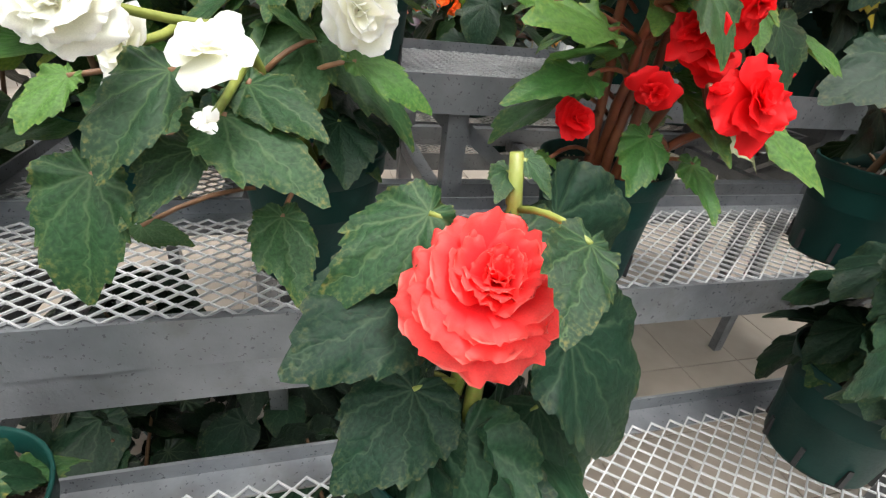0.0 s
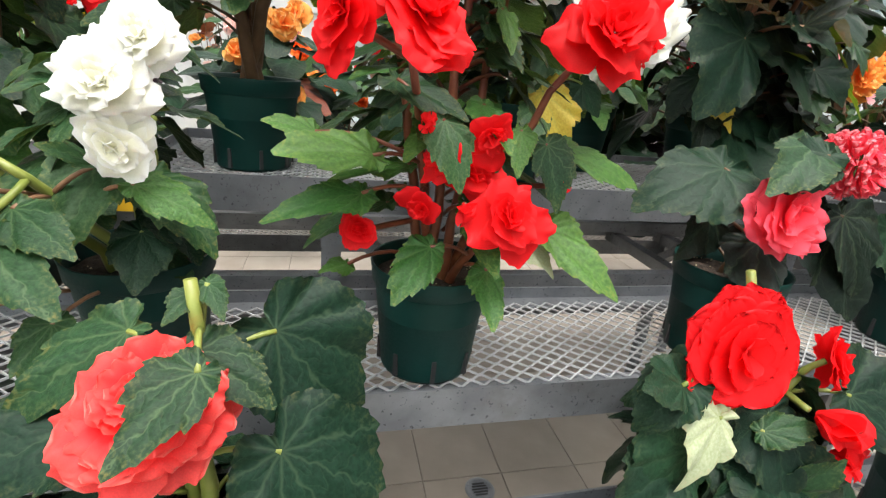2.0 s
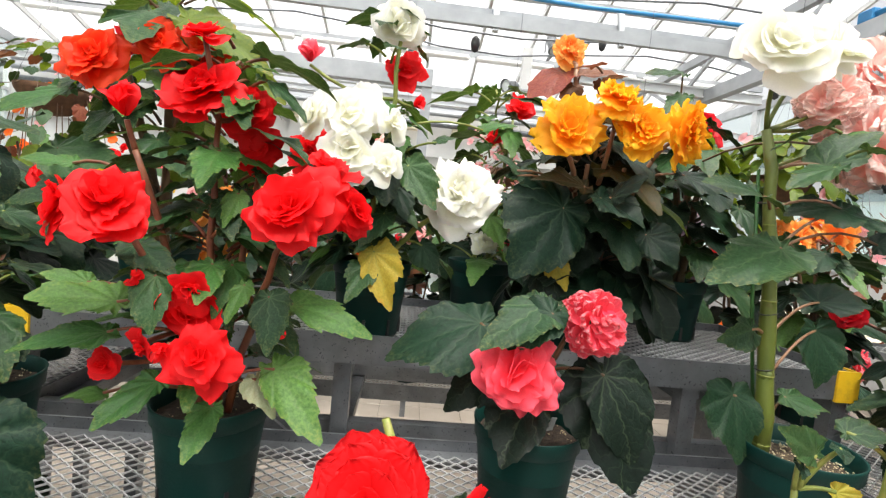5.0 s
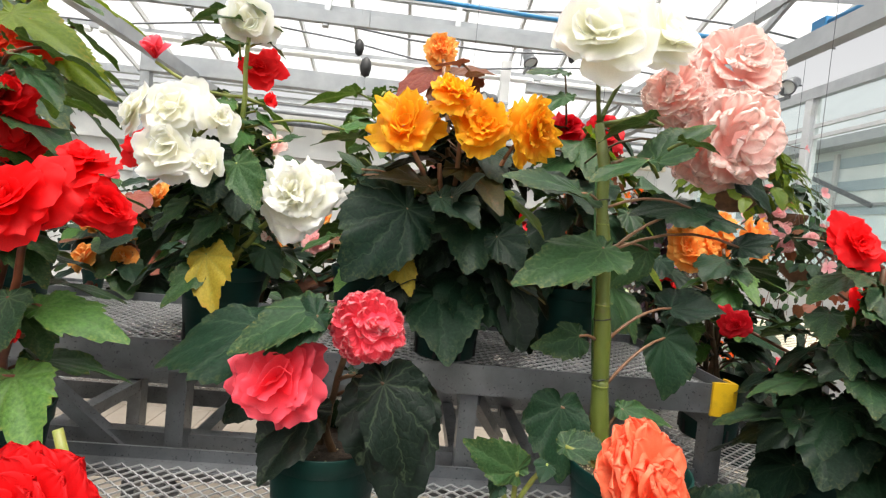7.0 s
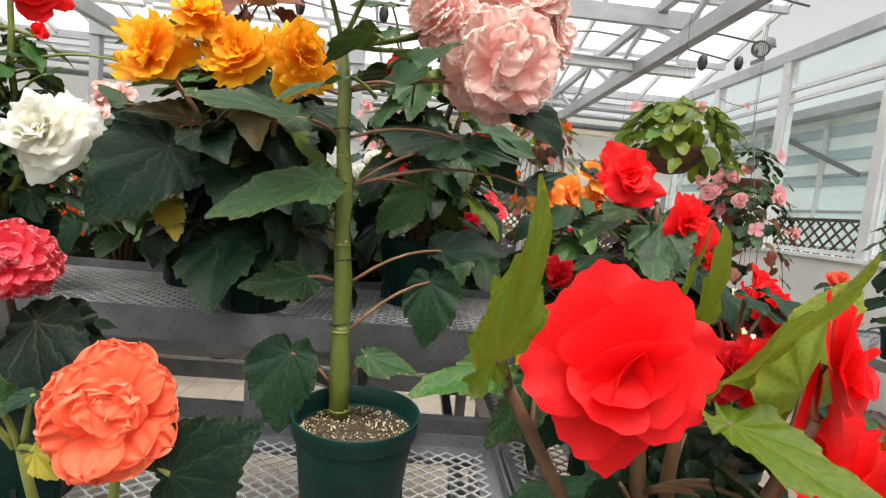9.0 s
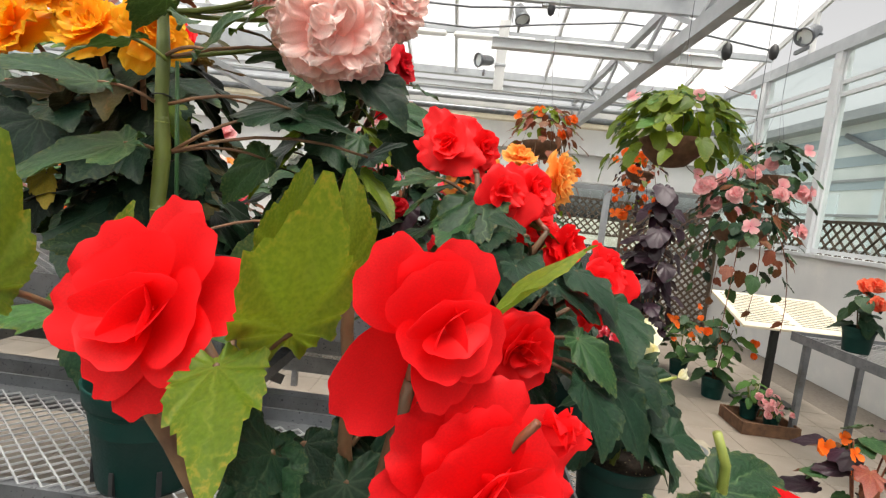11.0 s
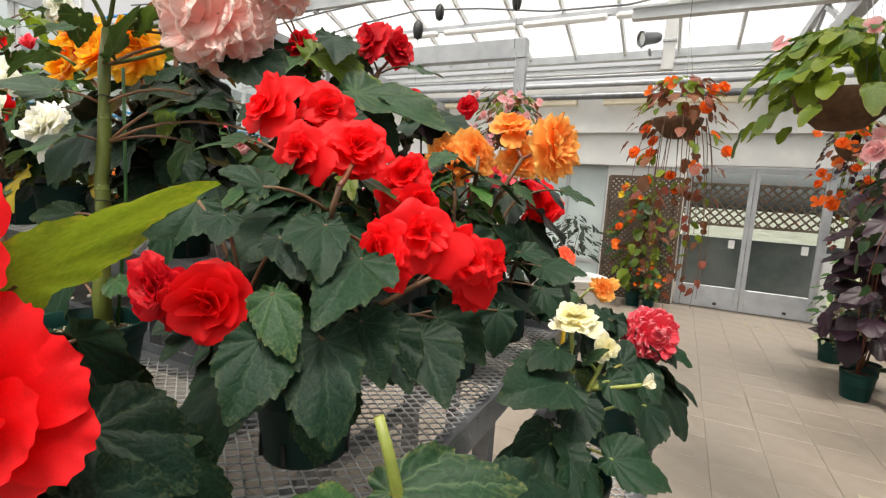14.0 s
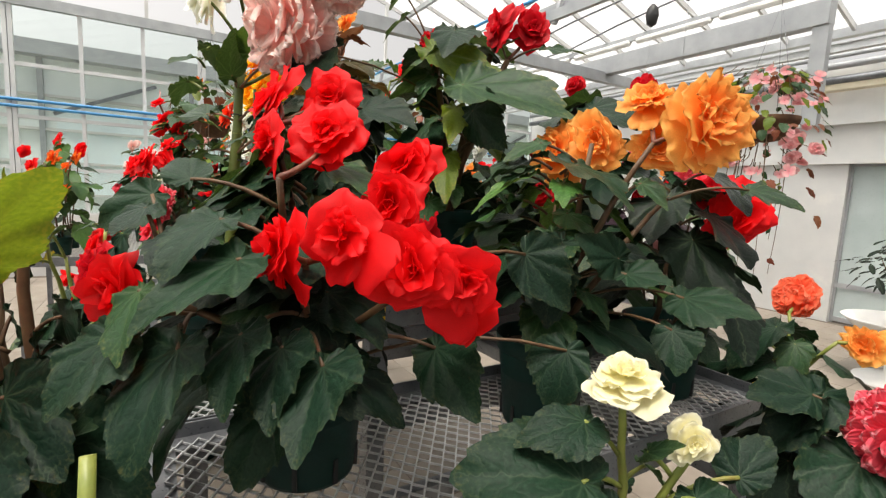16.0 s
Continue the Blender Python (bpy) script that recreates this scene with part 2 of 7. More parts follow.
M_ROOFGLASS = milky_glass("washed_roof_glass", 0.45)
M_FROST = surface("frosted_sheet", (0.66, 0.72, 0.72), (0.8, 0.84, 0.84), 2, 40, 0.35, 0.0, 0.04, 0.1)
M_BLIND = surface("pale_blind", (0.66, 0.76, 0.8), (0.76, 0.84, 0.87), 2, 40, 0.6, 0.0, 0.04, 0.1)
M_STICKER = surface("scuffed_sticker", (0.24, 0.21, 0.16), (0.36, 0.32, 0.24), 14, 90, 0.6, 0.0, 0.05, 0.1)
M_YARDGLASS = surface("dull_blue_glazing", (0.33, 0.41, 0.46), (0.45, 0.53, 0.57), 1.2, 30, 0.25, 0.0, 0.03, 0.1)
M_BAY = surface("dim_bay_glass", (0.36, 0.43, 0.43), (0.48, 0.55, 0.55), 1.5, 40, 0.3, 0.0, 0.04, 0.1)
M_TAG = surface("red_tag", (0.5, 0.03, 0.05), (0.62, 0.06, 0.08), 9, 90, 0.4)
M_STAKE = surface("green_stake", (0.02, 0.09, 0.02), (0.04, 0.14, 0.03), 20, 120, 0.4)
# dark base colour stands in for the low light beyond the doors
M_PORCH_DIM = surface("dim_interior", (0.05, 0.06, 0.06), (0.12, 0.13, 0.13), 2, 40, 0.3, 0.0, 0.02, 0.1)
M_GRASS = surface("far_ground", (0.12, 0.13, 0.08), (0.3, 0.29, 0.26), 0.6, 8, 0.95, 0.0, 0.2, 0.03)

L_GREEN = leaf_material("begonia_leaf", (0.00902, 0.02952, 0.01148), (0.02296, 0.06396, 0.0246), (0.0738, 0.123, 0.0492), 0.42, (0.14, 0.22, 0.03), 0.12, 0.6, (0.16, 0.13, 0.03), gloss=0.17)
L_BRIGHT = leaf_material("young_leaf", (0.01889, 0.06508, 0.01364), (0.05248, 0.1417, 0.02939), (0.0984, 0.164, 0.0574), 0.42, (0.2, 0.3, 0.03), 0.16, 0.4, (0.18, 0.16, 0.03), gloss=0.2)
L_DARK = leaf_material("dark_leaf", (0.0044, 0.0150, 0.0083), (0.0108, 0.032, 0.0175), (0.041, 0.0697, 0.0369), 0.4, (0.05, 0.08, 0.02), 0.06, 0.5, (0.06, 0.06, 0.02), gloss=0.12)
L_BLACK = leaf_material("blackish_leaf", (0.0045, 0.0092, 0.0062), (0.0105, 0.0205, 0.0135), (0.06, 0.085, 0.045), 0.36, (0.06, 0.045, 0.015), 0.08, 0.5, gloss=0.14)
# olive leaf: own yellow-green, with light from behind partly put into the tint
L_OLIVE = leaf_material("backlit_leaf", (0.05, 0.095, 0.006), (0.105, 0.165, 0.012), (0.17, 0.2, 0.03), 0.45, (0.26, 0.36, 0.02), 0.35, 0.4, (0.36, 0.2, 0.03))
L_YELLOW = leaf_material("yellowing_leaf", (0.34, 0.25, 0.02), (0.5, 0.4, 0.05), (0.2, 0.26, 0.05), 0.5, (0.5, 0.4, 0.05), 0.3, 0.5, (0.5, 0.12, 0.02))
L_PALE = leaf_material("faded_leaf", (0.3, 0.36, 0.2), (0.46, 0.5, 0.34), (0.3, 0.34, 0.14), 0.5, (0.5, 0.5, 0.3), 0.3, 0.5, (0.4, 0.25, 0.1))
L_RED = leaf_material("bronze_leaf", (0.10, 0.025, 0.012), (0.2, 0.07, 0.03), (0.3, 0.14, 0.05), 0.42, (0.3, 0.1, 0.03), 0.2, 0.4)
L_BRONZE = leaf_material("bronze_green_leaf", (0.018, 0.02, 0.006), (0.05, 0.045, 0.012), (0.12, 0.05, 0.02), 0.4, (0.2, 0.1, 0.02), 0.22, 0.6, gloss=0.15)
L_PURPLE = leaf_material("purple_leaf", (0.011, 0.0044, 0.00825), (0.0275, 0.011, 0.01925), (0.044, 0.0165, 0.0275), 0.4, (0.1, 0.02, 0.04), 0.1, 0.3)

P_RED = petal_material("red_petal", (0.78, 0.005, 0.008), (0.93, 0.015, 0.021), 0.3)
P_CRIMSON = petal_material("crimson_petal", (0.5, 0.004, 0.012), (0.68, 0.01, 0.022), 0.3)
P_CORAL = petal_material("coral_petal", (0.93, 0.02, 0.035), (0.96, 0.10, 0.09), 0.3, 0.5, (0.97, 0.50, 0.42))
P_SALMON = petal_material("salmon_petal", (0.95, 0.13, 0.05), (0.96, 0.22, 0.11), 0.3, 0.5, (0.97, 0.36, 0.22))
P_PINK = petal_material("rose_petal", (0.92, 0.045, 0.08), (0.94, 0.11, 0.16), 0.3, 0.5, (0.95, 0.25, 0.3))
P_ROSE = petal_material("pale_rose_petal", (0.91, 0.05, 0.10), (0.94, 0.12, 0.17), 0.3, 0.5, (0.96, 0.42, 0.46))
P_PEACH = petal_material("peach_petal", (0.97, 0.50, 0.44), (0.97, 0.75, 0.70), 0.3, 0.5, (0.98, 0.87, 0.84))
P_PALEPINK = petal_material("pale_pink_petal", (0.84, 0.3, 0.34), (0.86, 0.5, 0.5), 0.3)
P_WHITE = petal_material("white_petal", (0.88, 0.87, 0.70), (0.92, 0.92, 0.90), 0.3)
P_CREAM = petal_material("cream_petal", (0.84, 0.78, 0.4), (0.88, 0.85, 0.66), 0.25)
P_ORANGE = petal_material("orange_petal", (0.95, 0.34, 0.012), (0.97, 0.53, 0.025), 0.3, 0.5, (0.97, 0.66, 0.09))
P_TANGERINE = petal_material("tangerine_petal", (0.92, 0.13, 0.01), (0.94, 0.2, 0.025), 0.3)
P_SCARLET = petal_material("scarlet_petal", (0.88, 0.03, 0.008), (0.92, 0.075, 0.02), 0.3)
P_APRICOT = petal_material("apricot_petal", (0.96, 0.30, 0.04), (0.97, 0.50, 0.13), 0.3, 0.5, (0.98, 0.63, 0.26))
P_YELLOW = petal_material("yellow_petal", (0.8, 0.5, 0.02), (0.86, 0.62, 0.04), 0.28)

# ---- building helpers ----


def mesh_of(name, bm, material=None, smooth=True):
    me = bpy.data.meshes.new(name)
    bm.to_mesh(me)
    bm.free()
    if material:
        me.materials.append(material)
    if smooth:
        me.polygons.foreach_set("use_smooth", [True] * len(me.polygons))
    return me


def data_mesh(name, verts, faces, material=None, smooth=False):
    me = bpy.data.meshes.new(name)
    me.from_pydata(verts, [], faces)
    if material:
        me.materials.append(material)
    if smooth:
        me.polygons.foreach_set("use_smooth", [True] * len(me.polygons))
    me.update()
    return me


def place(name, me, parent=None, m=None, label=""):
    ob = new(name, me)
    if parent:
        ob.parent = parent
    if m is not None:
        ob.matrix_local = m
    if label:
        tagged(ob, label)
    return ob


def part(name, bm, material, parent, label="", m=None, smooth=False):
    return place(name, mesh_of(name, bm, material, smooth), parent, m, label)


def thing(name, label, category, at=(0, 0, 0), group="", kind="", turn=0):
    ob = new(name)
    ob.matrix_world = pose(*at, 0, 0, turn)
    ob.empty_display_size = 0.05
    return tagged(ob, label, category, group, kind)


def add_box(bm, x0, y0, z0, x1, y1, z1, bevel=0.0):
    r = bmesh.ops.create_cube(bm, size=1, matrix=Matrix.Translation(((x0 + x1) / 2, (y0 + y1) / 2, (z0 + z1) / 2)) @ Matrix.Diagonal((abs(x1 - x0), abs(y1 - y0), abs(z1 - z0), 1)))
    if bevel:
        edges = list({e for v in r["verts"] for e in v.link_edges})
        bmesh.ops.bevel(bm, geom=edges, offset=bevel, segments=1, affect="EDGES", profile=0.5)
    return bm


def box(x0, y0, z0, x1, y1, z1, bevel=0.0):
    return add_box(bmesh.new(), x0, y0, z0, x1, y1, z1, bevel)


def add_bar(bm, a, b, w, h, up=(0, 0, 1)):
    """A square bar from a to b, w across and h deep."""
    a, b = Vector(a), Vector(b)
    d = b - a
    q = d.to_track_quat("X", "Z") if abs(d.normalized().z) < 0.99 else d.to_track_quat("X", "Y")
    m = Matrix.Translation((a + b) / 2) @ q.to_matrix().to_4x4() @ Matrix.Diagonal((d.length, w, h, 1))
    bmesh.ops.create_cube(bm, size=1, matrix=m)
    return bm


def bar(a, b, w, h):
    return add_bar(bmesh.new(), a, b, w, h)


def tube_data(points, radii, sides=8):
    """A round, tapering tube along points."""
    pts = [Vector(p) for p in points]
    verts, faces = [], []
    ref = Vector((0.31, 0.17, 0.93)).normalized()
    for i, p in enumerate(pts):
        d = (pts[min(i + 1, len(pts) - 1)] - pts[max(i - 1, 0)]).normalized()
        a = d.cross(ref)
        if a.length < 0.05:
            a = d.cross(Vector((1, 0, 0)))
        a.normalize()
        b = d.cross(a)
        for k in range(sides):
            t = 2 * math.pi * k / sides
            verts.append(p + (a * math.cos(t) + b * math.sin(t)) * radii[i])
    for i in range(len(pts) - 1):
        for k in range(sides):
            k2 = (k + 1) % sides
            faces.append((i * sides + k, i * sides + k2, (i + 1) * sides + k2, (i + 1) * sides + k))
    faces.append(tuple(range(sides))[::-1])
    faces.append(tuple((len(pts) - 1) * sides + k for k in range(sides)))
    return verts, faces


def arc_points(a, b, sag=(0, 0, 0), n=7):
    a, b, s = Vector(a), Vector(b), Vector(sag)
    c = (a + b) / 2 + s
    return [a * (1 - t) ** 2 + c * 2 * t * (1 - t) + b * t * t for t in [i / (n - 1) for i in range(n)]]


def tube(name, points, r0, r1, material, parent=None, sides=8, label="", knots=0.0):
    n = len(points)
    radii = [r0 + (r1 - r0) * i / (n - 1) for i in range(n)]
    if knots:
        radii = [r * (1 + (knots if i % 2 else 0)) for i, r in enumerate(radii)]
    v, f = tube_data(points, radii, sides)
    return place(name, data_mesh(name, v, f, material, True), parent, None, label)


def lathe_data(profile, sides=36):
    verts, faces = [], []
    for r, z in profile:
        for k in range(sides):
            t = 2 * math.pi * k / sides
            verts.append((r * math.cos(t), r * math.sin(t), z))
    for i in range(len(profile) - 1):
        for k in range(sides):
            k2 = (k + 1) % sides
            faces.append((i * sides + k, i * sides + k2, (i + 1) * sides + k2, (i + 1) * sides + k))
    return verts, faces


# ---- leaves and flowers ----


def leaf_mesh(name, material, seed, width=0.72, point=0.35, teeth=34, depth=0.05, droop=0.35, cup=0.15, ripple=0.03, lobes=0.0, nr=8, na=100, skew=0.12, heel=0.33):
    """A begonia leaf of length 1 from its stalk (origin) to its tip (+x), upper side +z: heart-shaped, lopsided, toothed, quilted between its veins."""
    rng = random.Random(seed)
    ph = [rng.uniform(0, 6.28) for _ in range(6)]
    vein_angles = [0.6 * k for k in (0, 1, -1, 2, -2, 3, -3, 4, -4)]
    verts, faces, margin = [], [], []

    def reach(a):
        s = math.sin(a / 2)
        base = heel + (1 - heel) * math.cos(a / 2) ** 2
        wide = width * (1 + skew * math.copysign(1, a) * abs(math.sin(a)))
        r = base * (1 - (1 - wide) * abs(math.sin(a)) ** 0.85)
        r += point * max(0, math.cos(a)) ** 30 * 0.2 - 0.04 * point
        r *= 1 - 0.55 * max(0, -math.cos(a)) ** 10
        r += lobes * sum(math.exp(-((a - v) / 0.16) ** 2) for v in vein_angles[:7])
        saw = 1 - (abs(a) * teeth / (2 * math.pi)) % 1.0
        big = 1 - (abs(a) * teeth / 3.1 / (2 * math.pi)) % 1.0
        r *= 1 + depth * (saw - 0.5) + 0.5 * depth * (big - 0.5) + 0.5 * depth * math.sin(5 * a + ph[0]) + 0.35 * depth * math.sin(9 * a + ph[4])
        return max(0.06, r) / (1 + 0.16 * point + 0.75 * depth)

    for i in range(nr + 1):
        f = i / nr
        for k in range(na):
            a = -math.pi + 2 * math.pi * (k + 0.5) / na
            r = reach(a) * (f if f < 1 else 1.0)
            if i < nr:
                smooth_r = sum(reach(a + da) for da in (-0.12, -0.05, 0, 0.05, 0.12)) / 5
                r = smooth_r * f * (1 - 0.02 * f)
            x, y = r * math.cos(a), r * math.sin(a)
            dv = min(abs(a - v) for v in vein_angles) * r
            side = abs(math.sin((r * 9.0 - abs(a) * 1.2) * 2.2))
            quilt = (1 - math.exp(-(dv / 0.05) ** 2)) * 0.022 * f
            z = quilt + cup * 0.4 * y * y - droop * 0.35 * x * abs(x) * (1 if x > 0 else 0.6)
            z += ripple * f ** 3 * math.sin(5 * a + ph[1]) + 0.5 * ripple * f ** 3 * math.sin(11 * a + ph[2]) + 0.006 * side * f
            z += 0.05 * math.sin(3 * x + ph[3]) * y
            verts.append((x, y, z))
            margin.append(max(0.0, (f - 0.82) / 0.18))
    for i in range(nr):
        for k in range(na):
            k2 = (k + 1) % na
            faces.append((i * na + k, i * na + k2, (i + 1) * na + k2, (i + 1) * na + k))
    me = data_mesh(name, verts, faces, material, True)
    me.attributes.new("margin", "FLOAT", "POINT").data.foreach_set("value", margin)
    return me


LEAVES = {}


def leaf_set(key, material, count=5, **shape):
    LEAVES[key] = [leaf_mesh("leaf", material, 31 * i + len(LEAVES) * 7, droop=shape.get("droop", 0.35) + 0.25 * (i % 3), cup=0.3 - 0.22 * (i % 4), skew=0.18 * (-1) ** i,
                             **{k: v for k, v in shape.items() if k != "droop"}) for i in range(count)]


leaf_set("green", L_GREEN, 6, width=0.6, point=0.75, depth=0.10, ripple=0.035)
leaf_set("bright", L_BRIGHT, 5, width=0.52, point=0.9, depth=0.12, ripple=0.035)
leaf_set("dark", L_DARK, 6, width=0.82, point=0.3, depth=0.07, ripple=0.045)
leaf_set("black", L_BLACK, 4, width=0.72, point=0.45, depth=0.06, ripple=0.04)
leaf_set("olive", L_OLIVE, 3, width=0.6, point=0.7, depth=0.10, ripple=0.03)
leaf_set("yellow", L_YELLOW, 2, width=0.66, point=0.5, depth=0.10, ripple=0.05)
leaf_set("strap", L_BLACK, 3, width=0.16, point=0.8, depth=0.03, nr=5, na=40, teeth=8)
leaf_set("cream", L_PALE, 2, width=0.66, point=0.5, depth=0.10, ripple=0.06, nr=5, na=60, teeth=20)
leaf_set("red", L_RED, 3, width=0.7, point=0.5, depth=0.12, lobes=0.06, nr=4, na=44, teeth=16)
leaf_set("purple", L_PURPLE, 3, width=0.7, point=0.4, depth=0.08, nr=4, na=40, teeth=16)
leaf_set("round", L_GREEN, 3, width=0.98, point=0.12, depth=0.055, ripple=0.035, heel=0.55)
leaf_set("bronze", L_BRONZE, 4, width=0.68, point=0.5, depth=0.08, ripple=0.04)
leaf_set("small", L_BRIGHT, 4, width=0.6, point=0.5, depth=0.08, nr=4, na=36, teeth=14)
leaf_set("mid", L_GREEN, 4, width=0.66, point=0.5, depth=0.08, nr=4, na=40, teeth=18)
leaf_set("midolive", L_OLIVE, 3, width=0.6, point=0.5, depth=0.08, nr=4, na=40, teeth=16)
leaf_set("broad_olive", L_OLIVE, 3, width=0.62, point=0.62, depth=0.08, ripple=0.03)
leaf_set("middark", L_DARK, 4, width=0.7, point=0.5, depth=0.08, nr=4, na=40, teeth=16)


def basis(origin, along, normal):
    x = Vector(along).normalized()
    z = Vector(normal)
    z = (z - x * z.dot(x))
    if z.length < 1e-3:
        z = Vector((0, 0, 1)).cross(x)
    z.normalize()
    y = z.cross(x)
    return Matrix(((x.x, y.x, z.x, origin[0]), (x.y, y.y, z.y, origin[1]), (x.z, y.z, z.z, origin[2]), (0, 0, 0, 1)))


def petal_grid(length, width, cup, curl, ruffle, waves, phase, nu=6, nv=9, claw=0.22, notch=0.0):
    """Points of one petal along +x, rising by cup and rolling back by curl; its rim waves."""
    pts, along = [], []
    for i in range(nu):
        u = math.sin(0.5 * math.pi * i / (nu - 1))
        w = width * (claw + (1 - claw) * min(1.0, u / 0.62) ** 0.75) * math.sqrt(max(0.0, 1 - max(0.0, (u - 0.55) / 0.452) ** 2.6))
        for j in range(nv):
            v = 2 * j / (nv - 1) - 1
            x = length * u * (1 - 0.06 * v * v * u) - notch * length * u * u * math.exp(-(v / 0.3) ** 2)
            y = w * v
            z = cup * length * u * u + 0.35 * cup * length * v * v * (0.3 + u) - curl * length * max(0, u - 0.55) ** 2 * 4
            z += ruffle * length * u * u * math.sin(waves * v * 3 + phase)
            x += 0.4 * ruffle * length * u * math.cos(waves * v * 2.3 + phase * 1.7)
            pts.append((x, y, z))
            along.append(u)
    faces = []
    for i in range(nu - 1):
        for j in range(nv - 1):
            faces.append((i * nv + j, i * nv + j + 1, (i + 1) * nv + j + 1, (i + 1) * nv + j))
    return pts, faces, along


def flower_mesh(name, material, seed, rings, ruffle=0.06, waves=2.0, nu=6, nv=9, jitter=0.15, heart=0, heart_size=0.6):
    """A bloom of radius about 1 facing +z. rings: (petals, length, half width, lean from flat in degrees, start radius, height, cup, curl)."""
    rng = random.Random(seed)
    verts, faces, along = [], [], []
    for count, length, wide, lean, start, height, cup, curl in rings:
        turn0 = rng.uniform(0, 6.28)
        for k in range(count):
            ln = length * rng.uniform(1 - jitter, 1 + jitter)
            p, f, a = petal_grid(ln, wide * rng.uniform(0.85, 1.15), cup * rng.uniform(0.6, 1.4), curl * rng.uniform(0.3, 1.7), ruffle * rng.uniform(0.5, 1.5), waves, rng.uniform(0, 6.28), nu, nv)
            m = (Matrix.Rotation(turn0 + 2 * math.pi * (k + rng.uniform(-0.25, 0.25)) / count, 4, "Z") @ Matrix.Translation((start, 0, height + rng.uniform(-0.03, 0.03)))
                 @ Matrix.Rotation(-radians(lean + rng.uniform(-10, 10)), 4, "Y") @ Matrix.Rotation(radians(rng.uniform(-1, 1) * (12 if lean < 33 else 38)), 4, "X"))
            o = len(verts)
            verts += [tuple(m @ Vector(q)) for q in p]
            faces += [tuple(o + i for i in q) for q in f]
            along += a
    for k in range(heart):
        th, ph = 1.25 * math.sqrt((k + 0.4) / heart), k * 2.39996 + rng.uniform(-0.4, 0.4)
        tilt, az = th * rng.uniform(0.7, 1.3), ph + (rng.uniform(-2, 2) if th < 0.6 else rng.uniform(-0.5, 0.5))
        x = Vector((math.sin(tilt) * math.cos(az), math.sin(tilt) * math.sin(az), math.cos(tilt)))
        up = Vector((-math.cos(tilt) * math.cos(az), -math.cos(tilt) * math.sin(az), math.sin(tilt)))
        roll = radians(rng.uniform(-50, 50))
        up = up * math.cos(roll) + up.cross(x) * math.sin(roll)
        m = basis(Vector((math.sin(th) * math.cos(ph), math.sin(th) * math.sin(ph), 0.3 * math.cos(th))) * 0.3 * heart_size, x, up)
        p, f, a = petal_grid(heart_size * rng.uniform(0.75, 1.1), 0.55 * heart_size * rng.uniform(0.8, 1.2), 0.15, 0.1, 1.5 * ruffle * rng.uniform(0.5, 1.5), waves * 1.3, rng.uniform(0, 6.28), nu, nv, 0.4)
        o = len(verts)
        verts += [tuple(m @ Vector(q)) for q in p]
        faces += [tuple(o + i for i in q) for q in f]
        along += [0.25 + 0.75 * v for v in a]
    me = data_mesh(name, verts, faces, material, True)
    me.attributes.new("along", "FLOAT", "POINT").data.foreach_set("value", along)
    return me


def round_petal(length, width, cup, roll, wrap, ruffle, waves, phase, nu=9, nv=13, claw=0.34):
    """A broad soft petal along +x: a nearly round blade whose rim rolls back all round and waves a little."""
    pts, along, faces = [], [], []
    for i in range(nu):
        u = math.sin(0.5 * math.pi * i / (nu - 1))
        w = width * (claw + (1 - claw) * math.sin(0.5 * math.pi * min(1.0, u / 0.6))) * math.sqrt(max(0.004, 1 - max(0.0, (u - 0.5) / 0.503) ** 2.9))
        for j in range(nv):
            v = 2 * j / (nv - 1) - 1
            q = v * w / width
            ang = math.atan2(q, max(0.05, u - 0.35) * 1.6)
            edge = max(0.0, max(0.0, (u - 0.42) / 0.58) ** 2 + q * q * min(1.0, 0.25 + u) - 0.35) * 1.25
            wave = math.sin(waves * 2.2 * ang + phase)
            x = length * u * (1 + 0.9 * ruffle * wave * min(1.0, edge) + 0.03 * math.sin(waves * 6.1 * ang + phase) * min(1.0, edge))
            z = cup * length * u * u - 0.42 * roll * length * edge * edge + wrap * w * v * v + ruffle * length * min(1.0, edge) * (wave + 0.5 * math.sin(waves * 4.3 * ang + 2 * phase))
            pts.append((x, w * v, z))
            along.append(min(1.0, 0.5 * u + 0.5 * min(1.0, edge)) if u > 0.4 else 0.5 * u)
    for i in range(nu - 1):
        for j in range(nv - 1):
            faces.append((i * nv + j, i * nv + j + 1, (i + 1) * nv + j + 1, (i + 1) * nv + j))
    return pts, faces, along


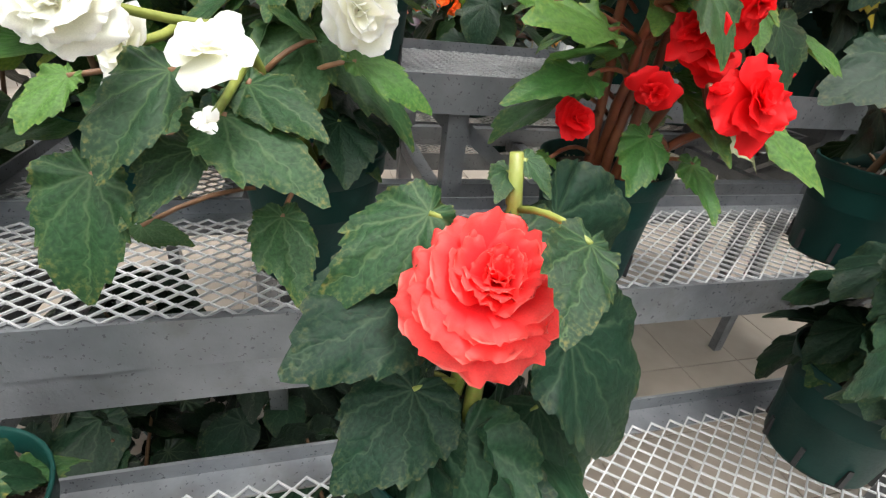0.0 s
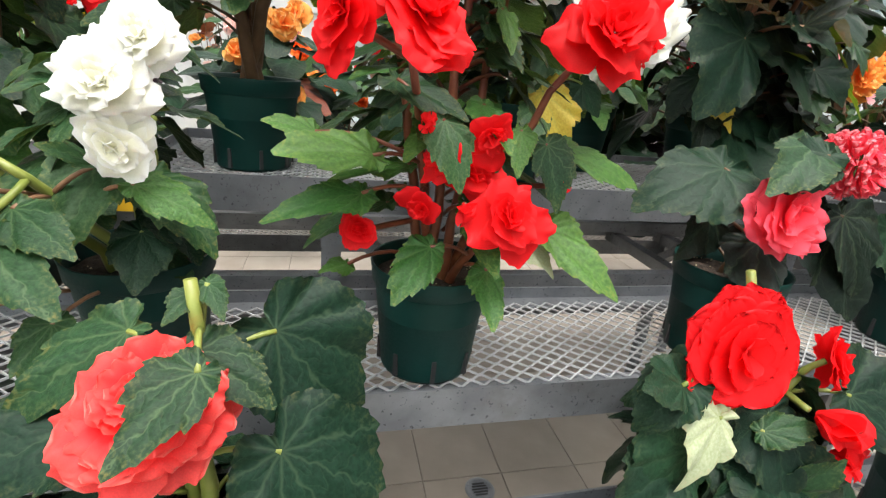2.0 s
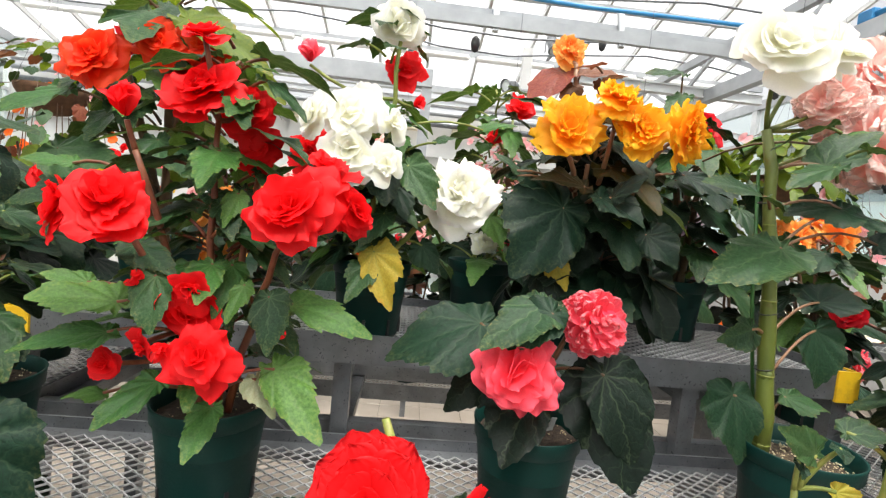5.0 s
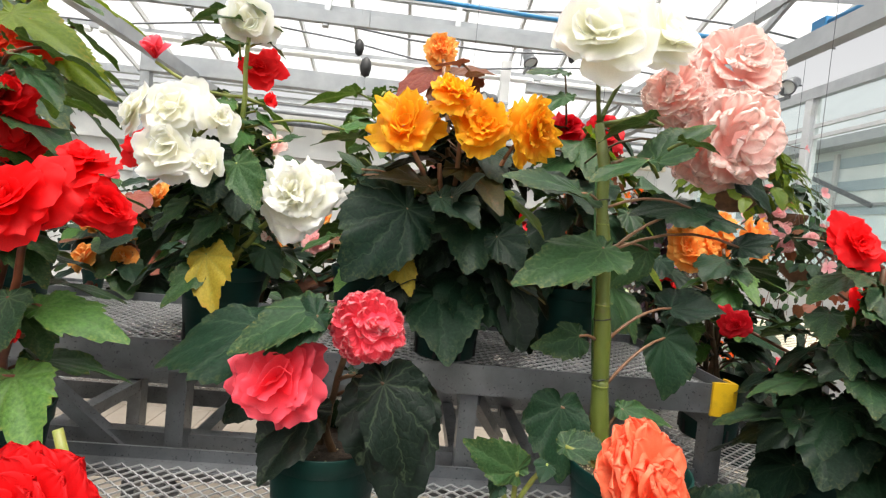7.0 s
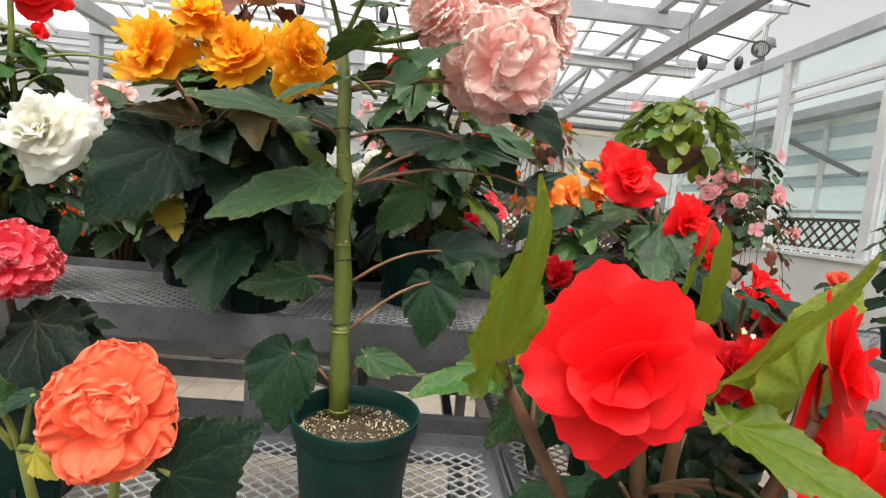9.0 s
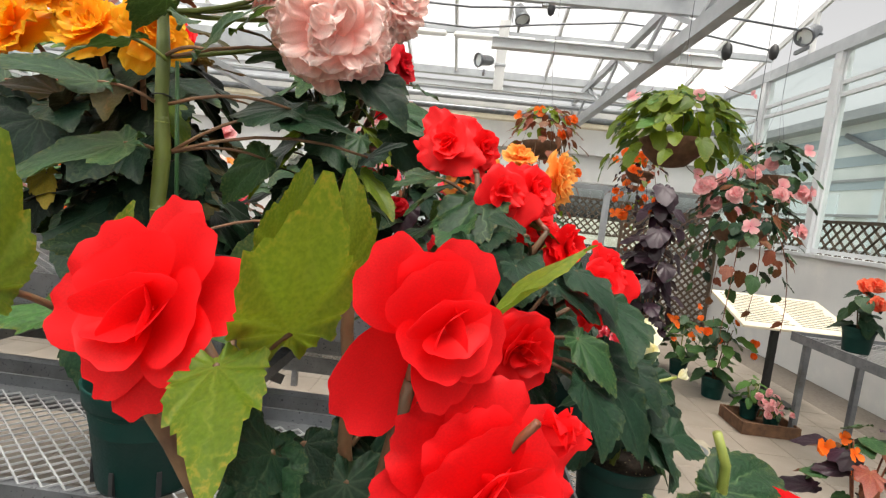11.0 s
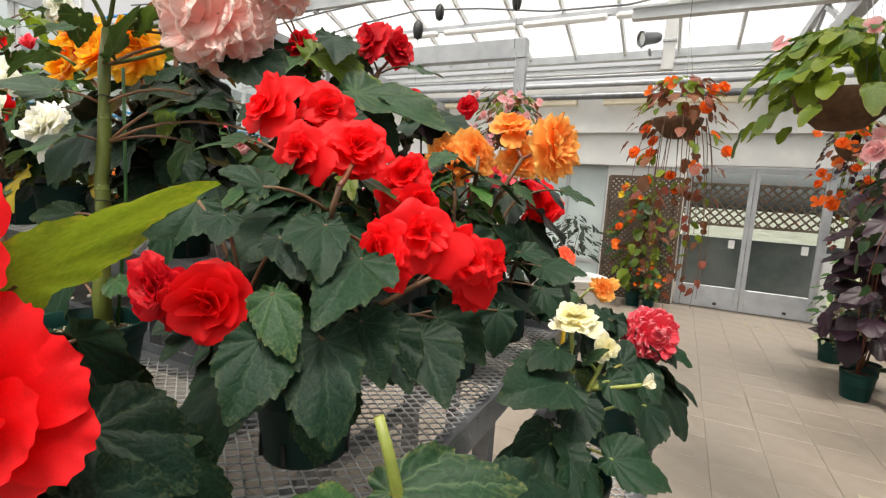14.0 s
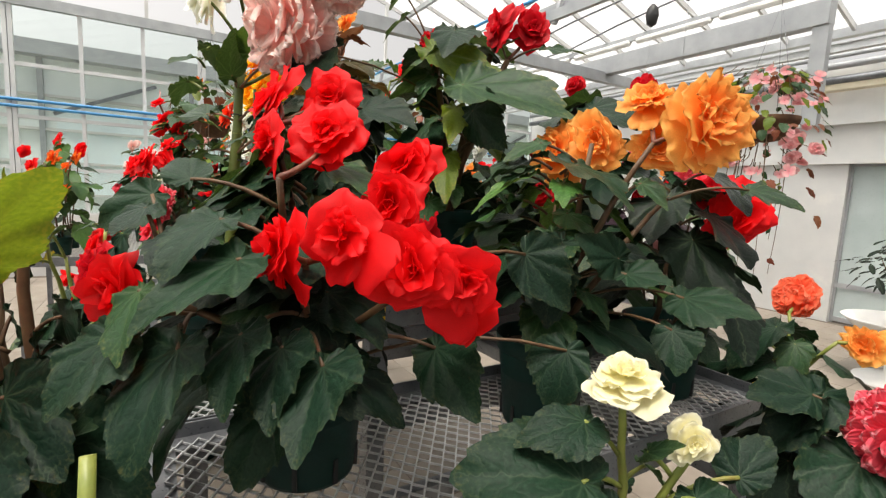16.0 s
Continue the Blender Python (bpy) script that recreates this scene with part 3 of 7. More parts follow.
def bloom_mesh(name, material, seed, tiers, ruffle=0.05, waves=2.0, nu=9, nv=13, uneven=0.14, shift=0.12, warp=0.06):
    """A loose double bloom of radius about 1 facing +z: broad rounded petals in tiers round a folded tuft that sits a little off the middle.
    tiers: (petals, length, half width, lean from flat, its scatter, start radius, height, cup, curl, wrap, frill)."""
    rng = random.Random(seed)
    verts, faces, along = [], [], []
    drift = Vector((rng.uniform(-1, 1), rng.uniform(-1, 1), 0)) * shift
    turn = rng.uniform(0, 6.28)
    for level, (count, length, wide, lean, scatter, start, height, cup, curl, wrap, frill) in enumerate(tiers):
        turn += math.pi / count + rng.uniform(-0.2, 0.2)
        for k in range(count):
            p, f, a = round_petal(length * rng.uniform(1 - uneven, 1 + 0.6 * uneven), wide * rng.uniform(0.84, 1.12), cup * rng.uniform(0.5, 1.5), curl * rng.uniform(0.5, 1.5), wrap, ruffle * frill * rng.uniform(0.6, 1.4), waves,
                                  rng.uniform(0, 6.28), nu, nv, 0.34 if level < 2 else 0.5)
            m = (Matrix.Translation(drift * (level / max(1, len(tiers) - 1))) @ Matrix.Rotation(turn + 2 * math.pi * (k + rng.uniform(-0.24, 0.24)) / count, 4, "Z") @ Matrix.Translation((start, 0, height + rng.uniform(-0.02, 0.02)))
                 @ Matrix.Rotation(-radians(lean + rng.uniform(-scatter, scatter)), 4, "Y") @ Matrix.Rotation(radians(rng.uniform(-1, 1) * (9 if level < 2 else 20)), 4, "X"))
            o = len(verts)
            verts += [tuple(m @ Vector(q)) for q in p]
            faces += [tuple(o + i for i in q) for q in f]
            along += a
    bend = [rng.uniform(0, 6.28) for _ in range(6)]
    verts = [(x + warp * math.sin(3.1 * y + 2.0 * z + bend[0]) + 0.4 * warp * math.sin(7 * y + bend[1]), y + warp * math.sin(2.8 * x - 2.2 * z + bend[2]) + 0.4 * warp * math.sin(6.3 * x + bend[3]),
              z + warp * math.sin(3.3 * x + bend[4]) * math.cos(2.6 * y + bend[5])) for x, y, z in verts]
    me = data_mesh(name, verts, faces, material, True)
    me.attributes.new("along", "FLOAT", "POINT").data.foreach_set("value", along)
    return me


def open_bloom(name, material, seed, petals, ruffle=0.03, waves=1.6, nu=15, nv=23, warp=0.04, off=(0, 0)):
    """A bloom of radius about 1 facing +z with +y at its top, petal by petal: bearing, length, half width, lean from flat, height, wrap."""
    rng = random.Random(seed)
    verts, faces, along = [], [], []
    for bearing, length, wide, lean, height, wrap in petals:
        inner = min(1.0, max(0.0, lean - 8) / 20)
        p, f, a = round_petal(length, wide, 0.07 * rng.uniform(0.6, 1.4), 0.06 * rng.uniform(0.0, 1.6), wrap, ruffle * rng.uniform(0.7, 1.4), waves, rng.uniform(0, 6.28), nu, nv, 0.42)
        m = Matrix.Translation((off[0] * inner, off[1] * inner, 0)) @ Matrix.Rotation(radians(bearing), 4, "Z") @ Matrix.Translation((0.03, 0, height)) @ Matrix.Rotation(-radians(lean), 4, "Y") @ Matrix.Rotation(radians(rng.uniform(-10, 10)), 4, "X")
        o = len(verts)
        verts += [tuple(m @ Vector(q)) for q in p]
        faces += [tuple(o + i for i in q) for q in f]
        along += a
    bend = [rng.uniform(0, 6.28) for _ in range(4)]
    verts = [(x + warp * math.sin(3.1 * y + 2.0 * z + bend[0]), y + warp * math.sin(2.8 * x - 2.2 * z + bend[1]), z + warp * math.sin(3.3 * x + bend[2]) * math.cos(2.6 * y + bend[3])) for x, y, z in verts]
    me = data_mesh(name, verts, faces, material, True)
    me.attributes.new("along", "FLOAT", "POINT").data.foreach_set("value", along)
    return me


def carnation_mesh(name, material, seed, n=80, wide=0.3, length=0.6, lean=34, ruffle=0.12, waves=4.0, spread=112, start=0.42, nu=7, nv=13, squash=1.0):
    """A domed double bloom of radius about 1 facing +z: petals like opened scales all over it, frilled along their rims."""
    rng = random.Random(seed)
    verts, faces, along = [], [], []
    top = math.cos(radians(spread))
    for k in range(n):
        c = 1 - (1 - top) * (k + 0.5) / n
        th, ph = math.acos(c), k * 2.39996
        d = Vector((math.sin(th) * math.cos(ph), math.sin(th) * math.sin(ph), c))
        tilt = th + radians(lean * rng.uniform(0.5, 1.5)) * min(1.0, th + 0.35)
        x = Vector((math.sin(tilt) * math.cos(ph), math.sin(tilt) * math.sin(ph), math.cos(tilt)))
        up = Vector((-math.cos(tilt) * math.cos(ph), -math.cos(tilt) * math.sin(ph), math.sin(tilt)))
        roll = radians(rng.uniform(-28, 28))
        side = up.cross(x)
        up = (up * math.cos(roll) + side * math.sin(roll)).normalized()
        if th < 0.65:
            az, tilt = rng.uniform(0, 6.28), rng.uniform(0.85, 1.3)
            x = Vector((math.sin(tilt) * math.cos(az), math.sin(tilt) * math.sin(az), math.cos(tilt)))
            up = Vector((-math.cos(tilt) * math.cos(az), -math.cos(tilt) * math.sin(az), math.sin(tilt)))
            d = d * rng.uniform(1.05, 1.3) - x * length * 0.6
        m = basis(d * start * rng.uniform(0.85, 1.1), x, up)
        p, f, a = petal_grid(length * rng.uniform(0.85, 1.12), wide * rng.uniform(0.8, 1.25), 0.12, 0.1, ruffle * rng.uniform(0.5, 1.4), waves, rng.uniform(0, 6.28), nu, nv, 0.5)
        o = len(verts)
        flat = Matrix.Diagonal((1, 1, squash, 1)) @ m
        verts += [tuple(flat @ Vector(q)) for q in p]
        faces += [tuple(o + i for i in q) for q in f]
        along += a
    me = data_mesh(name, verts, faces, material, True)
    me.attributes.new("along", "FLOAT", "POINT").data.foreach_set("value", along)
    return me


ROSE = [(5, 0.97, 0.64, -8, 0.04, -0.12, 0.10, 0.2), (5, 0.88, 0.58, 12, 0.05, -0.05, 0.12, 0.18), (4, 0.72, 0.5, 30, 0.05, 0.0, 0.12, 0.16)]
BROAD = [(5, 1.0, 0.62, -6, 13, 0.05, -0.12, 0.08, 0.10, 0.02, 1.0), (5, 0.86, 0.60, 8, 12, 0.05, -0.05, 0.07, 0.10, 0.08, 1.1), (4, 0.66, 0.56, 18, 14, 0.05, 0.0, 0.06, 0.1, 0.2, 1.2), (3, 0.44, 0.5, 36, 12, 0.03, 0.03, 0.06, 0.06, 0.5, 1.4), (2, 0.30, 0.4, 58, 10, 0.0, 0.03, 0.06, 0.05, 0.7, 1.6)]
LOOSE = [(5, 1.0, 0.58, -10, 16, 0.05, -0.10, 0.08, 0.12, 0.0, 1.0), (5, 0.84, 0.54, 8, 15, 0.05, -0.03, 0.06, 0.12, 0.08, 1.2), (5, 0.62, 0.48, 24, 17, 0.06, 0.02, 0.06, 0.1, 0.2, 1.5), (4, 0.42, 0.40, 42, 18, 0.05, 0.05, 0.06, 0.08, 0.4, 1.9), (3, 0.26, 0.28, 62, 16, 0.02, 0.05, 0.06, 0.05, 0.5, 2.2)]
WINGED = [(2, 1.0, 0.72, 8, 6, 0.04, -0.06, 0.12, 0.22, -0.06, 0.9), (2, 0.76, 0.48, 2, 8, 0.04, -0.04, 0.10, 0.22, -0.06, 1.0), (5, 0.48, 0.34, 34, 20, 0.05, 0.02, 0.08, 0.2, 0.05, 2.2), (5, 0.34, 0.26, 54, 20, 0.03, 0.06, 0.06, 0.15, 0.1, 2.4)]
FRILLED = [(7, 1.0, 0.46, -14, 12, 0.06, -0.14, 0.06, 0.25, -0.05, 1.0), (8, 0.88, 0.43, 2, 12, 0.07, -0.07, 0.06, 0.25, -0.04, 1.1), (8, 0.72, 0.38, 18, 14, 0.09, 0.0, 0.06, 0.2, 0.0, 1.3), (8, 0.54, 0.32, 34, 17, 0.09, 0.05, 0.06, 0.2, 0.02, 1.6), (7, 0.38, 0.26, 50, 20, 0.07, 0.09, 0.06, 0.15, 0.05, 1.8), (6, 0.27, 0.2, 66, 18, 0.02, 0.10, 0.06, 0.1, 0.05, 2.0)]
DISC = [(11, 0.95, 0.46, -2, 0.06, -0.06, 0.05, 0.08), (10, 0.84, 0.42, 5, 0.05, 0.0, 0.05, 0.05), (8, 0.68, 0.38, 9, 0.05, 0.05, 0.06, 0.04), (6, 0.5, 0.3, 14, 0.04, 0.09, 0.08, 0.03), (5, 0.32, 0.2, 30, 0.03, 0.11, 0.1, 0)]
SINGLE = [(4, 0.95, 0.55, 10, 0.05, 0.0, 0.15, 0.1)]
BUD = [(4, 0.9, 0.5, 70, 0.05, 0.0, 0.55, 0.0), (3, 0.8, 0.4, 80, 0.03, 0.02, 0.6, 0.0)]
FLOWERS = {}


def flower_set(key, material, rings, count=3, **kw):
    FLOWERS[key] = [flower_mesh("flower", material, 11 * i + 5 * len(FLOWERS), rings, **kw) for i in range(count)]


def bloom_set(key, material, tiers, count=3, **kw):
    FLOWERS[key] = [bloom_mesh("flower", material, 13 * i + 7 * len(FLOWERS) + 1, tiers, **kw) for i in range(count)]


for colour, material in (("red", P_RED), ("scarlet", P_SCARLET), ("crimson", P_CRIMSON), ("white", P_WHITE), ("cream", P_CREAM), ("peach", P_PEACH), ("orange", P_ORANGE), ("apricot", P_APRICOT), ("salmon", P_SALMON), ("pink", P_PINK), ("tangerine", P_TANGERINE), ("palepink", P_PALEPINK), ("yellow", P_YELLOW)):
    bloom_set(colour + "_rose", material, LOOSE, 5, ruffle=0.06, waves=2.6, nv=19, uneven=0.26, warp=0.1)
    bloom_set(colour + "_winged", material, WINGED, 2, ruffle=0.055, waves=2.6, nv=17, uneven=0.1, warp=0.075)
    flower_set(colour + "_bud", material, BUD, 1, ruffle=0.02, nu=5, nv=6)
    flower_set(colour + "_single", material, SINGLE, 2, ruffle=0.04, nu=4, nv=5)
for colour, material in (("red", P_RED), ("crimson", P_CRIMSON), ("white", P_WHITE), ("peach", P_PEACH), ("apricot", P_APRICOT), ("salmon", P_SALMON), ("pink", P_PINK), ("tangerine", P_TANGERINE), ("palepink", P_PALEPINK), ("yellow", P_YELLOW)):
    flower_set(colour + "_far", material, ROSE, 3, ruffle=0.09, waves=2.4, nu=5, nv=6, jitter=0.2, heart=9, heart_size=0.62)
bloom_set("white_open", P_WHITE, BROAD, 3, ruffle=0.04, waves=2.2, nu=11, nv=17, uneven=0.16, warp=0.09)
bloom_set("red_open", P_RED, BROAD, 4, ruffle=0.035, waves=1.7, nu=13, nv=19, uneven=0.16, warp=0.085)
HEART = [(120, 0.70, 0.58, 16, 0.02, 0.12), (345, 0.68, 0.50, 14, 0.0, 0.12), (235, 0.64, 0.46, 16, 0.0, 0.14), (112, 0.44, 0.56, 40, 0.04, 0.3), (285, 0.40, 0.48, 46, 0.03, 0.35), (140, 0.27, 0.40, 62, 0.05, 0.25), (20, 0.30, 0.34, 58, 0.02, 0.3)]
FLOWERS["red_face"] = [open_bloom("flower", P_RED, 4, [(100, 1.14, 0.44, -6, -0.16, 0.0), (143, 1.0, 0.48, 6, -0.08, 0.05), (62, 0.95, 0.46, 8, -0.06, 0.04), (8, 1.10, 0.42, 0, -0.1, 0.05), (195, 1.08, 0.42, 4, -0.07, 0.05), (270, 1.16, 0.38, -8, -0.14, 0.05), (240, 1.04, 0.38, -4, -0.12, 0.0), (318, 0.92, 0.44, 8, -0.06, 0.06)] + HEART, ruffle=0.028, waves=1.7, off=(0.08, -0.08))]
FLOWERS["red_side"] = [open_bloom("flower", P_RED, 9, [(232, 1.42, 0.62, -14, -0.2, 0.05), (140, 1.06, 0.56, 4, -0.08, 0.05), (45, 1.08, 0.58, 4, -0.08, 0.05), (335, 1.05, 0.50, 6, -0.06, 0.05), (285, 1.02, 0.50, 0, -0.12, 0.04), (90, 0.80, 0.52, 12, -0.02, 0.08)] + HEART, ruffle=0.028, waves=1.7, off=(0.12, -0.1))]
FLOWERS["red_low"] = [open_bloom("flower", P_RED, 14, [(80, 1.05, 0.46, 0, -0.1, 0.04), (135, 1.02, 0.44, -4, -0.12, 0.03), (185, 1.10, 0.46, -4, -0.1, 0.03), (30, 1.04, 0.42, 2, -0.08, 0.04), (340, 1.0, 0.44, 0, -0.1, 0.04), (290, 1.0, 0.46, 0, -0.1, 0.04), (238, 1.04, 0.46, 2, -0.1, 0.04), (110, 0.84, 0.46, 10, -0.03, 0.08), (205, 0.84, 0.46, 12, -0.03, 0.08)] + HEART, ruffle=0.045, waves=2.8, off=(-0.05, -0.05))]
FACED = ("red_face", "red_side", "red_low")
flower_set("red_disc", P_RED, DISC, 2, ruffle=0.04, waves=6.0, nu=8, nv=13, jitter=0.05)
FLOWERS["coral_ball"] = [bloom_mesh("flower", P_CORAL, 6, [(n + 2, ln, w, lean + 4, sc, st, h * 1.6, cup, curl, wrap, fr) for n, ln, w, lean, sc, st, h, cup, curl, wrap, fr in FRILLED], ruffle=0.05, waves=3.8, nu=10, nv=23, uneven=0.05, warp=0.03)]
FLOWERS["pink_ball"] = [carnation_mesh("flower", P_ROSE, 5 + i, 130, 0.2, 0.5, 22, 0.14, 4.5, 112, 0.5) for i in range(2)]
bloom_set("pink_ruffle", P_PINK, BROAD, 2, ruffle=0.075, waves=3.2, nu=10, nv=19, uneven=0.14)
for colour, material, k in (("orange", P_ORANGE, 4), ("apricot", P_APRICOT, 3)):
    bloom_set(colour + "_ruffle", material, LOOSE, k + 1, ruffle=0.085, waves=4.0, nu=10, nv=23, uneven=0.22, warp=0.09)
FLOWERS["salmon_ruffle"] = [carnation_mesh("flower", P_SALMON, 21 + i, 58, 0.36, 0.62, 34, 0.11, 3.4, 102, 0.38, 8, 17, 0.8) for i in range(2)]
FLOWERS["peach_ball"] = [carnation_mesh("flower", P_PEACH, 9 + i, 100, 0.27, 0.52, 20, 0.10, 3.5, 112, 0.5) for i in range(3)]
bloom_set("white_ball", P_WHITE, FRILLED, 3, ruffle=0.06, waves=2.6, nu=9, nv=17, uneven=0.18)
rng = random.Random(7)


def pot(plant, m, size=0.1, height=0.185, soil=M_SOIL, slots=8):
    """A tapered green plastic nursery pot with a rolled rim and drain slots, filled with soil."""
    r = size
    prof = [(0.0, 0.003), (r * 0.72, 0.003), (r * 0.75, 0.0), (r * 0.765, 0.006), (r * 0.90, height - 0.035), (r * 0.915, height - 0.034), (r * 0.965, height - 0.031), (r * 0.985, height - 0.008), (r * 1.0, height - 0.002),
            (r * 0.99, height), (r * 0.955, height - 0.002), (r * 0.93, height - 0.03), (r * 0.84, height * 0.5)]
    v, f = lathe_data(prof)
    body = place("pot", data_mesh("pot", v, f, M_POT, True), plant, m, "dark green plastic nursery pot")
    for k in range(slots):
        a = k * math.pi / 4 + 0.3
        rr = r * 0.79
        slot = Matrix.Rotation(a, 4, "Z")
        b = box(rr - 0.004, -0.0035, 0.006, rr + 0.0035, 0.0035, 0.046)
        part("drain_slot", b, M_BLACK, body, "", slot)
    v, f = [], []
    rs = random.Random(int(size * 1000) + 3)
    rings_n, seg = 7, 26
    sunk = 0.014 if soil is M_PERLITE else 0.004
    for i in range(rings_n + 1):
        for k in range(seg):
            a = 2 * math.pi * k / seg
            rad = r * 0.92 * i / rings_n
            v.append((rad * math.cos(a), rad * math.sin(a), height - 0.026 - sunk + rs.uniform(-0.004, 0.004) + 0.006 * math.cos(i / rings_n * 1.5)))
    for i in range(rings_n):
        for k in range(seg):
            f.append((i * seg + k, i * seg + (k + 1) % seg, (i + 1) * seg + (k + 1) % seg, (i + 1) * seg + k))
    place("soil", data_mesh("soil", v, f, soil, True), plant, m)
    v, f = [], []
    for i in range(0 if slots == 0 else 560 if soil is M_PERLITE else 45):
        a, rad, g = rs.uniform(0, 6.28), r * 0.88 * rs.random() ** 0.42, rs.uniform(0.0008, 0.0024)
        x, y, z = rad * math.cos(a), rad * math.sin(a), height - 0.021 - sunk + rs.uniform(-0.002, 0.003)
        o = len(v)
        v += [(x + g, y, z), (x - g, y, z), (x, y + g * 1.3, z), (x, y - g, z), (x, y, z + g), (x, y, z - g)]
        f += [tuple(o + q for q in w) for w in ((0, 2, 4), (2, 1, 4), (1, 3, 4), (3, 0, 4), (2, 0, 5), (1, 2, 5), (3, 1, 5), (0, 3, 5))]
    if v:
        tagged(place("grit", data_mesh("grit", v, f, M_GRIT, False), plant, m), "pale grit on the soil", kind="stuff")
    return body


def add_leaf(plant, kind, base, tip, normal=(0, -0.35, 1), stalk_from=None, stalk_mat=M_STEM_RED, stalk_r=0.0026):
    base, tip = Vector(base), Vector(tip)
    size = max(0.02, (tip - base).length)
    me = rng.choice(LEAVES[kind])
    ob = place("leaf", me, plant, basis(base, tip - base, normal) @ Matrix.Diagonal((size, size * rng.uniform(0.78, 0.95) * (0.76 if kind in ("olive", "broad_olive") else 1.0), size, 1)))
    if stalk_from is not None:
        s = Vector(stalk_from)
        pts = arc_points(s, base, Vector((0, 0, 0.18)) * (base - s).length, 6)
        tube("petiole", pts, stalk_r * 1.25, stalk_r, stalk_mat, plant, 6)
    return ob


def add_flower(plant, kind, centre, diameter, facing=(0, -1, 0.35), stalk_from=None, stalk_mat=M_STEM_RED, stalk_r=0.004):
    c = Vector(centre)
    z = Vector(facing).normalized()
    q = z.to_track_quat("Z", "Y")
    spin = rng.uniform(0, 6.28)
    m = Matrix.Translation(c) @ q.to_matrix().to_4x4() @ Matrix.Rotation(0.0 if kind in FACED else spin, 4, "Z") @ Matrix.Scale(diameter / 2 / 0.97, 4) @ Matrix.Diagonal((rng.uniform(0.93, 1.07), rng.uniform(0.93, 1.07), rng.uniform(0.85, 1.1), 1))
    ob = place("flower", rng.choice(FLOWERS[kind]), plant, m)
    if stalk_from is not None:
        end = c - z * diameter * 0.08
        s = Vector(stalk_from)
        pts = arc_points(s, end, -z * (end - s).length * 0.2, 6)
        tube("flower_stalk", pts, stalk_r * 1.2, stalk_r, stalk_mat, plant, 6)
    return ob


def foliage(plant, kind, centre, radius, low, high, count, size, stalk_mat=M_STEM_RED, droop=0.5, avoid_back=0.0, seed=1, stem_spread=0.25, vary=0.3):
    """Leaves all round a plant, from low to high over its pot, each on a stalk from the stems."""
    r = random.Random(seed)
    cx, cy, cz = centre
    kinds = kind if isinstance(kind, (list, tuple)) else [kind]
    for i in range(count):
        f = (i + 0.5) / count
        a = i * 2.39996 + r.uniform(-0.4, 0.4) + seed
        z = cz + low + (high - low) * f
        rad = radius * (1 - 0.45 * f) * r.uniform(0.55, 1.0)
        d = Vector((math.cos(a), math.sin(a), 0))
        if avoid_back and d.y > 0.5 and r.random() < avoid_back:
            d.y = -d.y
        s = 1.12 * size * r.uniform(1 - vary, 1 + vary)
        base = Vector((cx, cy, z)) + d * rad * 0.7
        tipdir = (d + Vector((r.uniform(-0.5, 0.5), r.uniform(-0.5, 0.5), 0))).normalized() * 0.9 - Vector((0, 0, droop * r.uniform(0.2, 1.5)))
        tip = base + tipdir.normalized() * s
        nrm = Vector((d.x * 0.6, d.y * 0.6, 1))
        stem = Vector((cx + d.x * rad * stem_spread * 0.5, cy + d.y * rad * stem_spread * 0.5, z - 0.25 * rad))
        add_leaf(plant, r.choice(kinds), base, tip, nrm, stem, stalk_mat)

# ---- floor ----
TILE = 0.3225
ground = tagged(new("ground", data_mesh("ground", [(-2000, -2000, -0.25), (2000, -2000, -0.25), (2000, 2000, -0.25), (-2000, 2000, -0.25)], [(0, 1, 2, 3)], M_GRASS)), "pale gravelly ground outside the greenhouse", "ground", kind="structure")
floor = tagged(new("floor", mesh_of("floor", box(-7.2, -3.6, -0.25, 5.05, 8.4, -0.004), M_GROUT, False)), "beige tiled greenhouse floor with dark joints", "floor", kind="structure")

# ---- outer walls ----
WALL_N, WALL_E, WALL_W, WALL_S, EAVE = 8.25, 4.95, -7.0, -3.4, 3.75


def wall(name, pieces, material, label):
    bm = bmesh.new()
    for p in pieces:
        add_box(bm, *p)
    return tagged(new(name, mesh_of(name, bm, material, False)), label, "wall", kind="structure")


def window(name, label, axis, at, a0, a1, z0, z1, cols, rows, glass=M_GLASS, frame_mat=M_FRAME, w=0.06, d=0.06):
    """A glazed panel in a wall: axis is the wall's direction; frame members and panes are parts."""
    t = thing(name, label, "window", kind="structure")

    def bx(u0, v0, u1, v1, dd, off=0.0):
        return box(u0, at - dd / 2 + off, v0, u1, at + dd / 2 + off, v1) if axis == "x" else box(at - dd / 2 + off, u0, v0, at + dd / 2 + off, u1, v1)

    us = [a0 + (a1 - a0) * i / cols for i in range(cols + 1)]
    vs = rows if isinstance(rows, list) else [z0 + (z1 - z0) * i / rows for i in range(rows + 1)]
    for u in us:
        part("window_post", bx(u - w / 2, z0, u + w / 2, z1, d), frame_mat, t)
    for v in vs:
        for u0, u1 in zip(us, us[1:]):
            part("window_rail", bx(u0 + w / 2, v - w / 2, u1 - w / 2, v + w / 2, d * 0.9), frame_mat, t)
    for u0, u1 in zip(us, us[1:]):
        for v0, v1 in zip(vs, vs[1:]):
            ob = part("pane", bx(u0 + w / 2, v0 + w / 2, u1 - w / 2, v1 - w / 2, 0.006), glass, t)
            ob.visible_shadow = False
    return t


